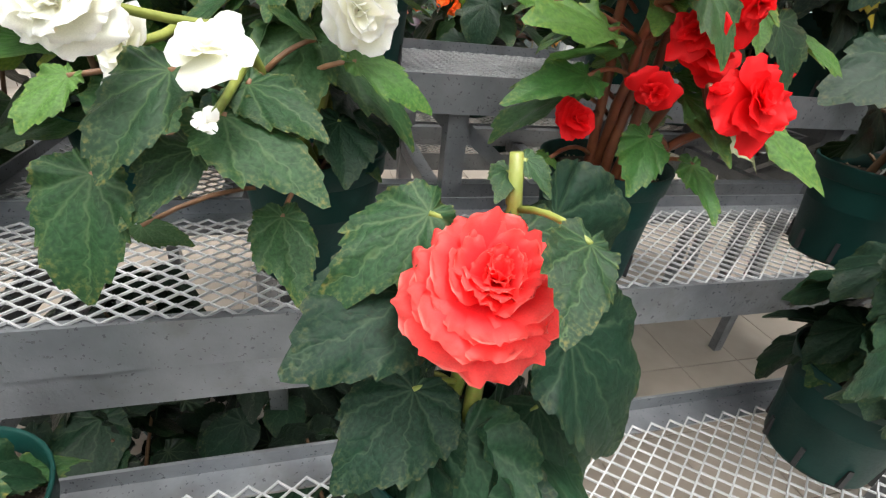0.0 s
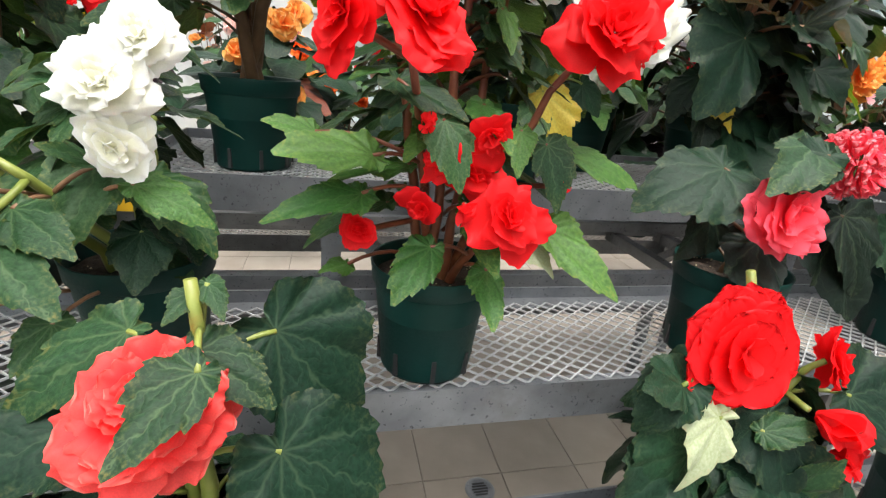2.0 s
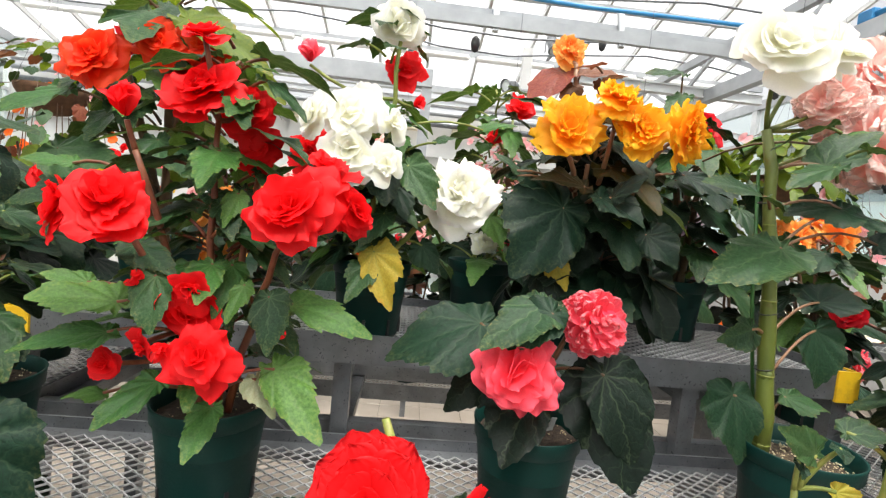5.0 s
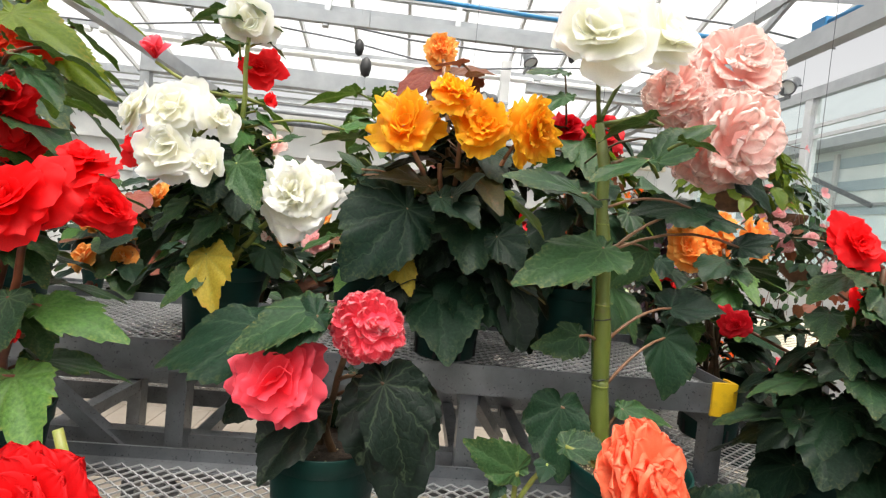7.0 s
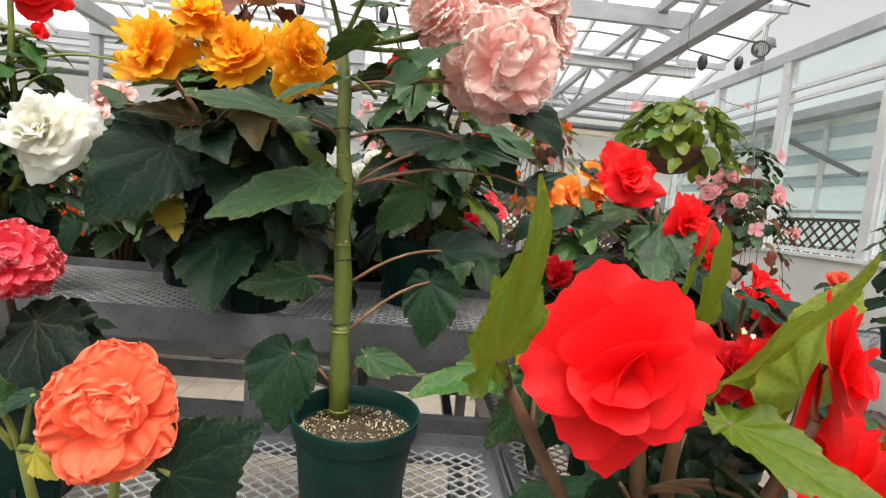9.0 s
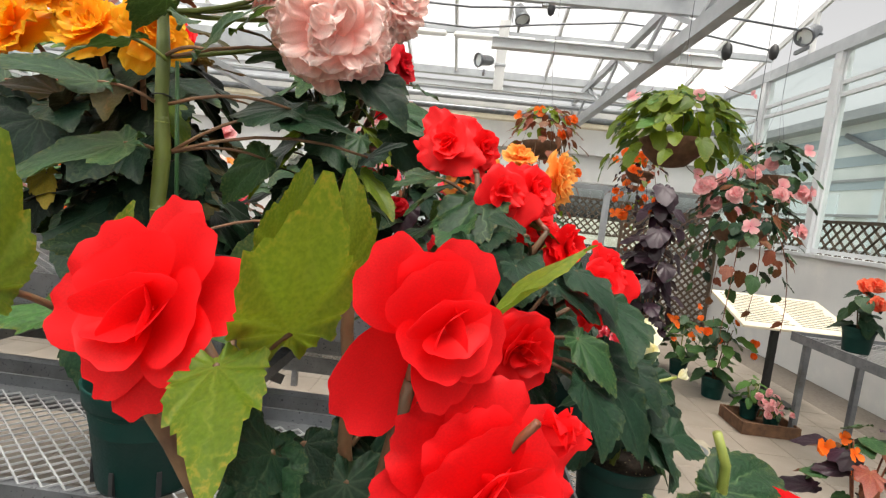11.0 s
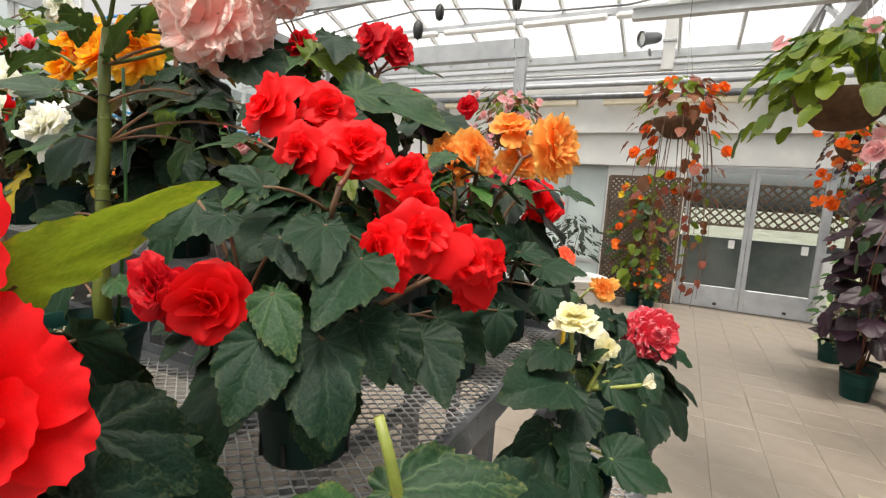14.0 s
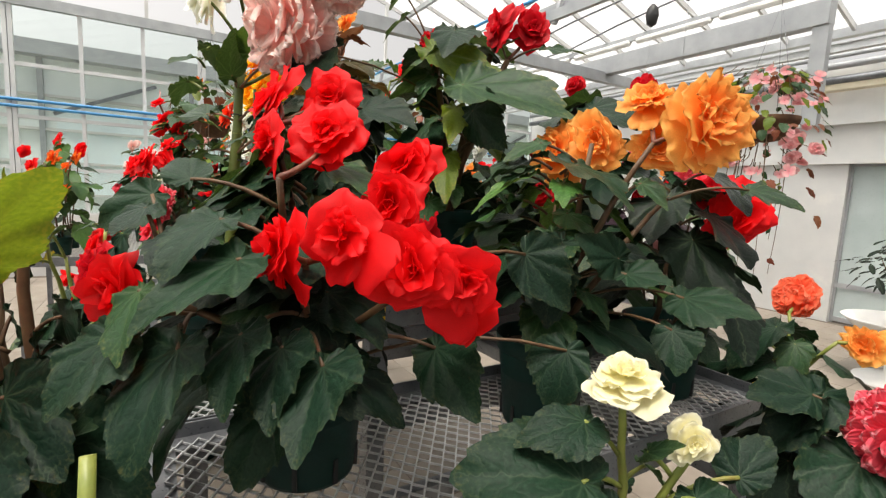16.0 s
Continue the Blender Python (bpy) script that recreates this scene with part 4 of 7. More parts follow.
wall("wall_east", [(4.9, -3.5, 0, 5.05, 8.4, 1.36)], M_WHITE, "white low wall under the long windows")
wall("wall_east_posts", [(4.9, 5.75 - 1.38 * k - 0.055, 1.36, 5.03, 5.75 - 1.38 * k + 0.055, EAVE + 0.05) for k in range(-1, 7)], M_FRAME, "pale grey posts between the long windows")
wall("trim_east", [(4.87, -3.45, 1.36, 5.06, 8.19, 1.40)], M_FRAME, "grey sill along the long windows")
for k in range(-1, 7):
    y0 = 5.75 - 1.38 * k + 0.058
    window("window_%d" % (k + 2), "tall grey-framed greenhouse window with clear glass", "y", 4.965, y0, min(8.18, y0 + 1.264), 1.42, EAVE, 1, [1.44, 3.22, 3.36, EAVE], M_GLASS, M_FRAME, 0.045, 0.05)
wall("wall_south", [(-7.2, -3.6, 0, 5.05, -3.45, 1.0)], M_WHITE, "white low wall under glazing")
window("window_17", "white-framed greenhouse glazing", "x", -3.5, -7.0, 4.9, 1.0, EAVE, 9, [1.0, 2.3, EAVE])
wall("wall_west", [(-7.2, -3.5, 0, -7.05, 8.4, 0.9)], M_WHITE, "white low wall under glazing")
for k in range(5):
    y0 = -3.4 + k * 2.33
    window("window_%d" % (k + 9), "white-framed greenhouse window with clear glass", "y", -7.1, y0, y0 + 2.269, 0.9, EAVE, 3, [0.9, 1.55, 2.25, 2.95, EAVE], M_GLASS, M_FRAME, 0.05)
# the far wall: white lintel band, double doors, a glazed bay beside them
wall("wall_north", [(-7.2, 8.2, 2.13, 5.05, 8.4, 3.3), (-7.2, 8.2, 0, -0.92, 8.4, 2.13), (0.36, 8.2, 0, 1.50, 8.4, 2.13), (3.28, 8.2, 0, 5.05, 8.4, 0.9)], M_WHITE, "white painted end wall above and beside glass doors")
wall("trim", [(-7.1, 8.14, 2.08, 1.45, 8.2, 2.14), (-7.1, 8.12, 2.58, 4.9, 8.2, 2.64)], M_WHITE, "pale moulding along the end wall")
window("window_15", "glazed bay with pale frosted light", "x", 8.3, -0.92, 0.36, 0.0, 2.12, 2, [0.05, 0.5, 2.08], M_BAY, M_ALU)
window("window_16", "glass panel beside the doors", "x", 8.3, 3.28, 4.9, 0.9, 2.12, 2, [0.95, 2.08], M_GLASS, M_ALU)


def glass_door(x0, x1, label):
    t = thing("door_%d" % (1 if x0 < 2 else 2), label, "door", kind="structure")
    y0, y1 = 8.24, 8.29
    part("stile", box(x0, y0, 0.01, x0 + 0.055, y1, 2.1), M_ALU, t)
    part("stile", box(x1 - 0.055, y0, 0.01, x1, y1, 2.1), M_ALU, t)
    part("bottom_panel", box(x0 + 0.055, y0, 0.01, x1 - 0.055, y1, 0.34, 0.006), M_ALU, t)
    part("top_rail", box(x0 + 0.055, y0, 2.02, x1 - 0.055, y1, 2.1), M_ALU, t)
    part("pane", box(x0 + 0.055, y0 + 0.02, 0.34, x1 - 0.055, y0 + 0.028, 2.02), M_GLASS, t).visible_shadow = False
    part("lock_button", box((x0 + x1) / 2 + 0.1, y0 - 0.012, 0.06, (x0 + x1) / 2 + 0.15, y0, 0.1, 0.004), M_BLACK, t)
    part("notice", box(x1 - 0.22, y0 + 0.01, 0.93, x1 - 0.14, y0 + 0.018, 1.05), M_WHITE, t)
    return t


glass_door(1.53, 2.37, "closed aluminium door leaf with a large glass pane")
glass_door(2.38, 3.25, "closed aluminium door leaf with a large glass pane and small notice")
# beyond the doors: a porch with lattice, its dim light put into the wall colour
wall("wall_porch", [(-0.4, 10.6, 0, 5.2, 10.75, 0.95)], M_PORCH_DIM, "low porch wall beyond the doors, its dimness put into the colour")
wall("wall_porch_end", [(-0.55, 8.45, 0, -0.4, 10.75, 1.2), (5.2, 8.45, 0, 5.35, 10.75, 1.2)], M_WHITE, "low porch side wall")
tagged(new("porch_floor", mesh_of("porch_floor", box(-0.55, 8.4, -0.2, 5.35, 10.75, -0.002), M_TILE, False)), "tiled porch floor", "floor", kind="structure")


def lattice(x0, x1, z0, z1, y, label, step=0.115):
    t = thing("lattice_screen", label, "screen")
    n = 0
    for s in (1, -1):
        c = x0 - (z1 - z0)
        while c < x1 + (z1 - z0):
            a = Vector((c, y, z0 if s > 0 else z1))
            b = Vector((c + (z1 - z0), y, z1 if s > 0 else z0))
            ta = max(0.0, (x0 - a.x) / (b.x - a.x))
            tb = min(1.0, (x1 - a.x) / (b.x - a.x))
            if tb - ta > 0.03:
                p0, p1 = a.lerp(b, ta), a.lerp(b, tb)
                off = 0.006 * s
                part("slat", bar((p0.x, y + off, p0.z), (p1.x, y + off, p1.z), 0.01, 0.032), M_LATTICE, t)
                n += 1
            c += step * 1.35
    for a, b in (((x0, y, z0), (x1, y, z0)), ((x0, y, z1), (x1, y, z1)), ((x0, y, z0), (x0, y, z1)), ((x1, y, z0), (x1, y, z1))):
        part("frame_bar", bar(a, b, 0.04, 0.045), M_LATTICE, t)
    return t


lattice(-0.3, 5.1, 1.2, 1.95, 10.4, "brown diagonal wooden lattice screen beyond the doors")
lattice(0.42, 1.46, 0.0, 1.9, 8.1, "dark brown wooden lattice trellis standing by the end wall", 0.062)
lattice(3.35, 4.85, 0.0, 1.75, 7.6, "dark brown wooden lattice trellis behind potted plants", 0.09)

# ---- roof ----
RIDGE_Y, RIDGE_Z = 2.4, 5.6


def roof_z(y):
    return EAVE + (RIDGE_Z - EAVE) * (1 - abs(y - RIDGE_Y) / (8.3 - RIDGE_Y))


roof = thing("roof", "glazed gable roof on white rafters", "roof", kind="structure")
bm = bmesh.new()
for y0, y1 in ((8.3, RIDGE_Y), (-3.5, RIDGE_Y)):
    ys = [y0 + (y1 - y0) * i / 5 for i in range(6)]
    xs = [-7.1 + 0.753 * i for i in range(17)]
    for ya, yb in zip(ys, ys[1:]):
        for xa, xb in zip(xs, xs[1:]):
            vs = [bm.verts.new(p) for p in ((xa + 0.03, ya, roof_z(ya) + 0.03), (xb - 0.03, ya, roof_z(ya) + 0.03), (xb - 0.03, yb, roof_z(yb) + 0.03), (xa + 0.03, yb, roof_z(yb) + 0.03))]
            bm.faces.new(vs)
glazing = part("roof_glazing", bm, M_ROOFGLASS, roof)
glazing.visible_shadow = False
for y0, y1 in ((8.3, RIDGE_Y), (-3.5, RIDGE_Y)):
    for i in range(17):
        x = -7.1 + 0.753 * i
        part("rafter", bar((x, y0, roof_z(y0)), (x, y1, roof_z(y1)), 0.035, 0.06), M_WHITE, roof)
    for i in range(1, 5):
        y = y0 + (y1 - y0) * i / 5
        part("purlin", bar((-7.1, y, roof_z(y) - 0.08), (4.95, y, roof_z(y) - 0.08), 0.06, 0.08), M_ALU, roof)
part("ridge_beam", bar((-7.1, RIDGE_Y, RIDGE_Z - 0.02), (4.95, RIDGE_Y, RIDGE_Z - 0.02), 0.1, 0.16), M_WHITE, roof)
for y in (8.25, -3.45):
    part("eave_beam", bar((-7.1, y, EAVE + 0.02), (4.95, y, EAVE + 0.02), 0.12, 0.14), M_ALU, roof)
for x in (-7.08, 4.94):
    part("gable_post", bar((x, RIDGE_Y, EAVE), (x, RIDGE_Y, RIDGE_Z), 0.07, 0.07), M_WHITE, roof)
    for y in (-1.5, 0.5, 4.4, 6.3):
        part("gable_post", bar((x, y, EAVE), (x, y, roof_z(y)), 0.05, 0.05), M_WHITE, roof)
    part("gable_plate", bar((x, -3.45, EAVE + 0.03), (x, 8.25, EAVE + 0.03), 0.09, 0.14), M_ALU, roof)

# grey steel trusses under the roof
for x in (2.45, -2.6):
    t = thing("truss", "grey steel truss girder under the roof", "beam", group="roof trusses")
    part("bottom_chord", bar((x, -3.4, 3.0), (x, 8.2, 3.0), 0.09, 0.12), M_ALU, t)
    if x < 0:
        continue
    part("top_chord", bar((x, -3.4, 3.42), (x, 8.2, 3.42), 0.06, 0.08), M_ALU, t)
    for k in range(9):
        y = -3.0 + k * 1.35
        part("web", bar((x, y, 3.06), (x, y + 0.65, 3.4), 0.03, 0.04), M_ALU, t)
        part("web", bar((x, y + 0.65, 3.4), (x, y + 1.3, 3.06), 0.03, 0.04), M_ALU, t)
for y, z, x0, x1 in ((4.46, 3.03, 0.95, 3.02), (7.2, 3.3, -6.9, 4.9)):
    t = thing("cross_beam", "pale grey steel cross beam", "beam", group="cross beams")
    part("beam_web", bar((x0, y, z), (x1, y, z), 0.03, 0.075), M_FRAME, t)
    part("flange", bar((x0, y, z + 0.042), (x1, y, z + 0.042), 0.08, 0.01), M_FRAME, t)
    part("flange", bar((x0, y, z - 0.042), (x1, y, z - 0.042), 0.08, 0.01), M_FRAME, t)
t = thing("goal_frame", "heavy grey beam on a post under the roof", "beam")
part("beam", box(-3.2, 5.4, 3.03, -0.25, 5.52, 3.24, 0.006), M_ALU, t)
part("post", box(-0.37, 5.42, 2.2, -0.25, 5.5, 3.03), M_ALU, t)
part("post", box(-3.2, 5.42, 0.0, -3.1, 5.5, 3.03), M_ALU, t)

# ---- the tiered display bench ----


def mesh_panel(name, x0, y0, x1, y1, z, parent, w=0.038, h=0.0135, bar_w=0.0021, bar_h=0.0030, across=False):
    """Expanded metal: zigzag strands that meet in diamonds."""
    verts, faces = [], []
    if across:
        x0, y0, x1, y1 = y0, x0, y1, x1
    nx, ny = int((x1 - x0) / (w / 2)), int((y1 - y0) / h)
    sx, sy = (x1 - x0) / nx, (y1 - y0) / ny
    for j in range(ny):
        base = len(verts)
        for i in range(nx + 1):
            x = x0 + i * sx
            y = y0 + (j + 0.5) * sy + (sy * 0.5) * (1 if (i + j) % 2 else -1)
            for dy, dz in ((-bar_w, -bar_h), (bar_w, -bar_h), (bar_w, bar_h), (-bar_w, bar_h)):
                p = (x, y + dy * 0.75, z + dz * 0.6 + (0.0012 if (i + j) % 2 else -0.0012))
                verts.append((p[1], p[0], p[2]) if across else p)
        for i in range(nx):
            a, b = base + i * 4, base + (i + 1) * 4
            for k in range(4):
                k2 = (k + 1) % 4
                faces.append((a + k, b + k, b + k2, a + k2))
    return tagged(place(name, data_mesh(name, verts, faces, M_MESH), parent), "expanded zinc mesh", kind="stuff")


def tray(label, x0, y0, x1, y1, z, across=False, inner=True, lip=0.07, guards=(), cell=(0.038, 0.0135)):
    """A shelf tray: angle-iron rim with an upright lip and a flat ledge, expanded mesh inside."""
    t = thing("bench_tray", label, "bench shelf", ((x0 + x1) / 2, (y0 + y1) / 2, z), "bench trays")
    cx, cy = (x0 + x1) / 2, (y0 + y1) / 2
    X0, X1, Y0, Y1 = x0 - cx, x1 - cx, y0 - cy, y1 - cy
    th, fl = 0.005, 0.05
    for n, (a, b, c, d), (e, f, g, h) in (("front", (X0, Y0, X1, Y0 + th), (X0, Y0 + th, X1, Y0 + fl)), ("back", (X0, Y1 - th, X1, Y1), (X0, Y1 - fl, X1, Y1 - th)),
                                         ("end", (X0, Y0 + th, X0 + th, Y1 - th), (X0 + th, Y0 + fl, X0 + fl, Y1 - fl)), ("end", (X1 - th, Y0 + th, X1, Y1 - th), (X1 - fl, Y0 + fl, X1 - th, Y1 - fl))):
        bm = bmesh.new()
        add_box(bm, a, b, -lip, c, d, 0.0)
        add_box(bm, e, f, -0.03, g, h, -0.026)
        part("rim", bm, M_STEEL, t)
    mesh_panel("mesh_panel", X0 + 0.03, Y0 + 0.034, X1 - 0.03, Y1 - 0.04, -0.022, t, cell[0], cell[1], across=across)
    for gx, gy in guards:
        b = box(gx - cx - 0.028, gy - cy - 0.028, -0.075, gx - cx + 0.006, gy - cy + 0.006, 0.003, 0.004) if gx > cx else box(gx - cx - 0.006, gy - cy - 0.006 - 0.0, -0.075, gx - cx + 0.03, gy - cy + 0.03, 0.003, 0.004)
        part("corner_guard", b, M_YELLOW, t, "yellow plastic corner guard")
    return t


ZA, ZB, ZC = 0.815, 1.045, 1.275
tray("top galvanised mesh shelf of the tiered bench", -1.21, 0.945, 0.80, 1.475, ZC)
tray("middle galvanised mesh shelf of the tiered bench", -1.64, 0.585, 0.715, 0.93, ZB)
tray("middle galvanised mesh shelf turning round the bench end", 0.722, 0.555, 1.155, 1.87, ZB)
tray("middle galvanised mesh shelf round the far bench end", -1.64, 0.935, -1.215, 1.87, ZB)
tray("middle galvanised mesh shelf on the rear side", -1.21, 1.49, 0.715, 1.87, ZB)
tray("low galvanised mesh shelf of the tiered bench", -2.0, 0.235, 1.1, 0.575, ZA)
tray("low galvanised mesh shelf turning round the bench end", 1.165, 0.42, 1.49, 2.18, ZA)
tray("low galvanised mesh shelf round the far bench end", -2.0, 0.58, -1.65, 2.2, ZA)
tray("low galvanised mesh shelf on the rear side", -1.64, 1.88, 1.16, 2.2, ZA)


def guard(x, y, z, dx, dy):
    t = thing("corner_guard", "yellow plastic guard on a bench corner", "corner guard", (x, y, z), "corner guards")
    bm = bmesh.new()
    add_box(bm, -0.004 * dx, -0.04 * dy, -0.075, 0.004 * dx, 0.004 * dy, 0.004)
    add_box(bm, -0.055 * dx, -0.004 * dy, -0.075, -0.004 * dx, 0.004 * dy, 0.004)
    part("guard_cap", bm, M_YELLOW, t)
    return t


guard(0.802, 0.943, ZC, 1, -1)
guard(-1.212, 0.943, ZC, -1, -1)
guard(1.157, 1.872, ZB, 1, 1)
guard(1.492, 2.182, ZA, 1, 1)

stand = thing("bench", "grey steel framework carrying the tiered display bench", "bench")
for x in (-1.19, -0.82, -0.47, 0.18, 0.38, 0.775):
    for y in (0.975, 1.45):
        part("leg", box(x - 0.02, y - 0.02, 0.0 if x in (-1.19, -0.82, 0.775) else 0.97, x + 0.02, y + 0.02, ZC - 0.072), M_STEEL, stand)
    part("stretcher", box(x - 0.018, 0.997, ZC - 0.112, x + 0.018, 1.428, ZC - 0.076), M_STEEL, stand)
    part("stretcher", box(x - 0.018, 0.997, 0.97, x + 0.018, 1.428, 1.005), M_STEEL, stand)
for x in (-1.6, 0.69, 1.12):
    part("arm", box(x - 0.018, 0.26, ZA - 0.112, x + 0.018, 2.17, ZA - 0.074), M_STEEL, stand)
    if abs(x - 0.2) > 1.0 or x > 0.6:
        part("leg", box(x - 0.02, 0.62, 0.0, x + 0.02, 0.66, ZB - 0.072), M_STEEL, stand)
for y in (1.0, 1.43):
    part("rail", box(-1.17, y - 0.015, 1.015, 0.755, y + 0.015, 1.05), M_STEEL, stand)
for x in (-1.95, -0.9, 0.2, 1.05):
    part("leg", box(x - 0.02, 0.26, 0.0, x + 0.02, 0.3, ZA - 0.114), M_STEEL, stand)
for x, y in ((1.46, 0.45), (1.46, 1.3), (1.46, 2.14), (1.18, 2.14), (-1.97, 2.14)):
    part("leg", box(x - 0.02, y - 0.02, 0.0, x + 0.02, y + 0.02, ZA - 0.072), M_STEEL, stand)
for x, y in ((0.75, 1.84), (1.12, 1.84), (1.12, 1.2), (-1.61, 1.84)):
    part("leg", box(x - 0.02, y - 0.02, 0.0, x + 0.02, y + 0.02, ZB - 0.072), M_STEEL, stand)
part("lower_rail", box(-1.98, 0.588, 0.915, -0.93, 0.592, 0.974), M_STEEL, stand)
part("brace", bar((0.2, 1.0, 1.18), (0.36, 1.42, 0.9), 0.03, 0.03), M_STEEL, stand)
part("brace", bar((-0.8, 0.99, 1.17), (-0.47, 0.99, 0.9), 0.03, 0.03), M_STEEL, stand)

# ---- potted begonias on the bench ----
F_FRONT, F_UP, F_LEFT, F_RIGHT, F_DOWN = (0, -1, 0.35), (0, -0.5, 0.9), (-0.8, -0.7, 0.3), (0.8, -0.7, 0.3), (0, -1, -0.3)


def begonia(label, at, stems, stem_mat=M_STEM_RED, stem_r=0.006, flowers=(), fill=(), leaves=(), pot_size=0.1, soil=M_SOIL, height=0.185, group="", knots=0.0, name="potted_begonia", foot_at=(0, 0)):
    """stems: tops of the main stems. flowers: kind, centre, diameter, facing. fill: leaf kinds, radius, low, high, count, size. leaves: kind, stalk end, tip, normal."""
    p = thing(name, label, "potted plant", at, group)
    o = Vector(at)
    if pot_size:
        pot(p, pose(0, 0, 0, 0, 0, (at[0] * 777) % 45), pot_size, height, soil)
    lines = []
    for k, s in enumerate(stems):
        top = Vector(s) - o
        a = 2.4 * k + at[0]
        foot = Vector((foot_at[0] + 0.022 * math.cos(a), foot_at[1] + 0.022 * math.sin(a), height - 0.055 if pot_size else 0.0))
        pts = arc_points(foot, top, Vector((top.x * -0.12, top.y * -0.12, 0.02)), 9)
        pts = [q + Vector((0.003 * math.sin(3 * i + k), 0.003 * math.cos(2.3 * i + k), 0)) for i, q in enumerate(pts)]
        tube("stem", pts, stem_r * 1.3, stem_r * 0.7, stem_mat, p, 8, "", knots)
        lines.append(pts)
    if not lines:
        lines = [[Vector((0, 0, height * 0.8)), Vector((0, 0, height + 0.05))]]

    def nearest(q, back=0.05):
        best, bd = None, 1e9
        for ln in lines:
            for v in ln:
                d = (v - q).length + (0.5 * max(0.0, v.z - q.z + back))
                if d < bd:
                    best, bd = v, d
        return best

    for kinds, radius, low, high, count, size, *more in fill:
        rng.random()
        foliage(p, kinds, (0, 0, height), radius, low, high, count, size, stem_mat, more[0] if more else 0.5, 0.3, int(abs(at[0] * 100) + abs(at[1] * 31) + count))
    for kind, base, tip, *nrm in leaves:
        b, t = Vector(base) - o, Vector(tip) - o
        add_leaf(p, kind, b, t, nrm[0] if nrm else (0, -0.6, 0.8), nearest(b), stem_mat)
    for kind, c, d, *face in flowers:
        q = Vector(c) - o
        add_flower(p, kind, q, d, face[0] if face else F_FRONT, nearest(q), stem_mat if stem_mat is not M_STEM_BROWN else M_STEM_RED)
    return p


PLANTS = {}


def more_leaves(key, rows):
    """Leaves set one by one: kind, stalk end, tip, normal; their stalks run to the nearest stem."""
    p = PLANTS[key]
    o = p.matrix_world.translation
    stems = [v.co.copy() for c in p.children if c.name.startswith("stem") for v in c.data.vertices]
    mat = M_STEM_PINK if key in ("cane", "white_left") else next(c.data.materials[0] for c in p.children if c.name.startswith("stem"))
    for kind, base, tip, *nrm in rows:
        b = Vector(base) - o
        foot = min(stems, key=lambda v: (v - b).length + max(0.0, v.z - b.z + 0.03))
        add_leaf(p, kind, b, Vector(tip) - o, nrm[0] if nrm else (0, -0.55, 0.85), foot, mat)


# middle shelf, front
PLANTS["white_left"] = begonia("green-leaved begonia with white double flowers in a dark green pot", (-1.09, 0.74, ZB - 0.02), [(-1.16, 0.6, 1.36), (-1.06, 0.64, 1.42), (-1.22, 0.66, 1.35), (-1.05, 0.72, 1.4)], M_STEM_GREEN, 0.007,
        [("white_ball", (-1.052, 0.585, 1.455), 0.095), ("white_ball", (-1.02, 0.61, 1.5), 0.08), ("white_rose", (-1.04, 0.585, 1.385), 0.08, F_DOWN), ("white_winged", (-1.167, 0.52, 1.353), 0.072, (-0.1, -0.75, 0.65)), ("white_rose", (-1.253, 0.6, 1.341), 0.07, F_LEFT), ("white_ball", (-1.256, 0.51, 1.385), 0.08), ("white_bud", (-1.17, 0.5, 1.30), 0.03)],
        [(("green",), 0.12, 0.14, 0.24, 6, 0.10, 0.5), (("green", "dark"), 0.13, 0.04, 0.3, 12, 0.10, 0.6)])
PLANTS["red_front"] = begonia("begonia with red double flowers and toothed leaves in green pot", (-0.662, 0.70, ZB - 0.02), [(-0.62, 0.56, 1.30), (-0.74, 0.56, 1.5), (-0.66, 0.64, 1.68), (-0.53, 0.6, 1.52), (-0.77, 0.62, 1.62), (-0.6, 0.68, 1.62)], M_STEM_RED, 0.0065,
        [("red_rose", (-0.615, 0.525, 1.334), 0.10), ("red_rose", (-0.736, 0.51, 1.545), 0.105, (0.2, -0.7, 0.6)), ("red_rose", (-0.815, 0.53, 1.53), 0.085, F_LEFT), ("red_rose", (-0.675, 0.615, 1.72), 0.12, (-0.1, -0.7, 0.6)), ("red_rose", (-0.62, 0.66, 1.7), 0.10), ("red_rose", (-0.513, 0.55, 1.56), 0.125), ("red_rose", (-0.441, 0.61, 1.56), 0.10, F_RIGHT), ("red_rose", (-0.48, 0.63, 1.62), 0.09, F_UP), ("red_rose", (-0.608, 0.68, 1.65), 0.08), ("red_bud", (-0.775, 0.6, 1.667), 0.08, F_UP), ("red_open", (-0.654, 0.58, 1.385), 0.08), ("red_open", (-0.79, 0.6, 1.29), 0.05), ("red_winged", (-0.70, 0.56, 1.40), 0.065, F_LEFT), ("red_winged", (-0.645, 0.55, 1.42), 0.07, F_DOWN), ("red_winged", (-0.72, 0.57, 1.335), 0.06, (-0.5, -0.8, -0.3)), ("red_bud", (-0.67, 0.54, 1.345), 0.05, F_DOWN), ("red_bud", (-0.72, 0.56, 1.43), 0.04), ("red_bud", (-0.53, 0.6, 1.36), 0.05), ("red_open", (-0.67, 0.6, 1.80), 0.06, F_UP)],
        [(("bright", "green"), 0.13, 0.1, 0.44, 16, 0.085, 0.3), (("green", "bright"), 0.17, 0.2, 0.46, 14, 0.09, 0.4), (("bright",), 0.11, 0.5, 0.62, 6, 0.07, 0.1), (("green", "bright"), 0.17, 0.38, 0.6, 14, 0.11, 0.3), (("green", "bright"), 0.16, 0.06, 0.36, 14, 0.11, 0.45)])
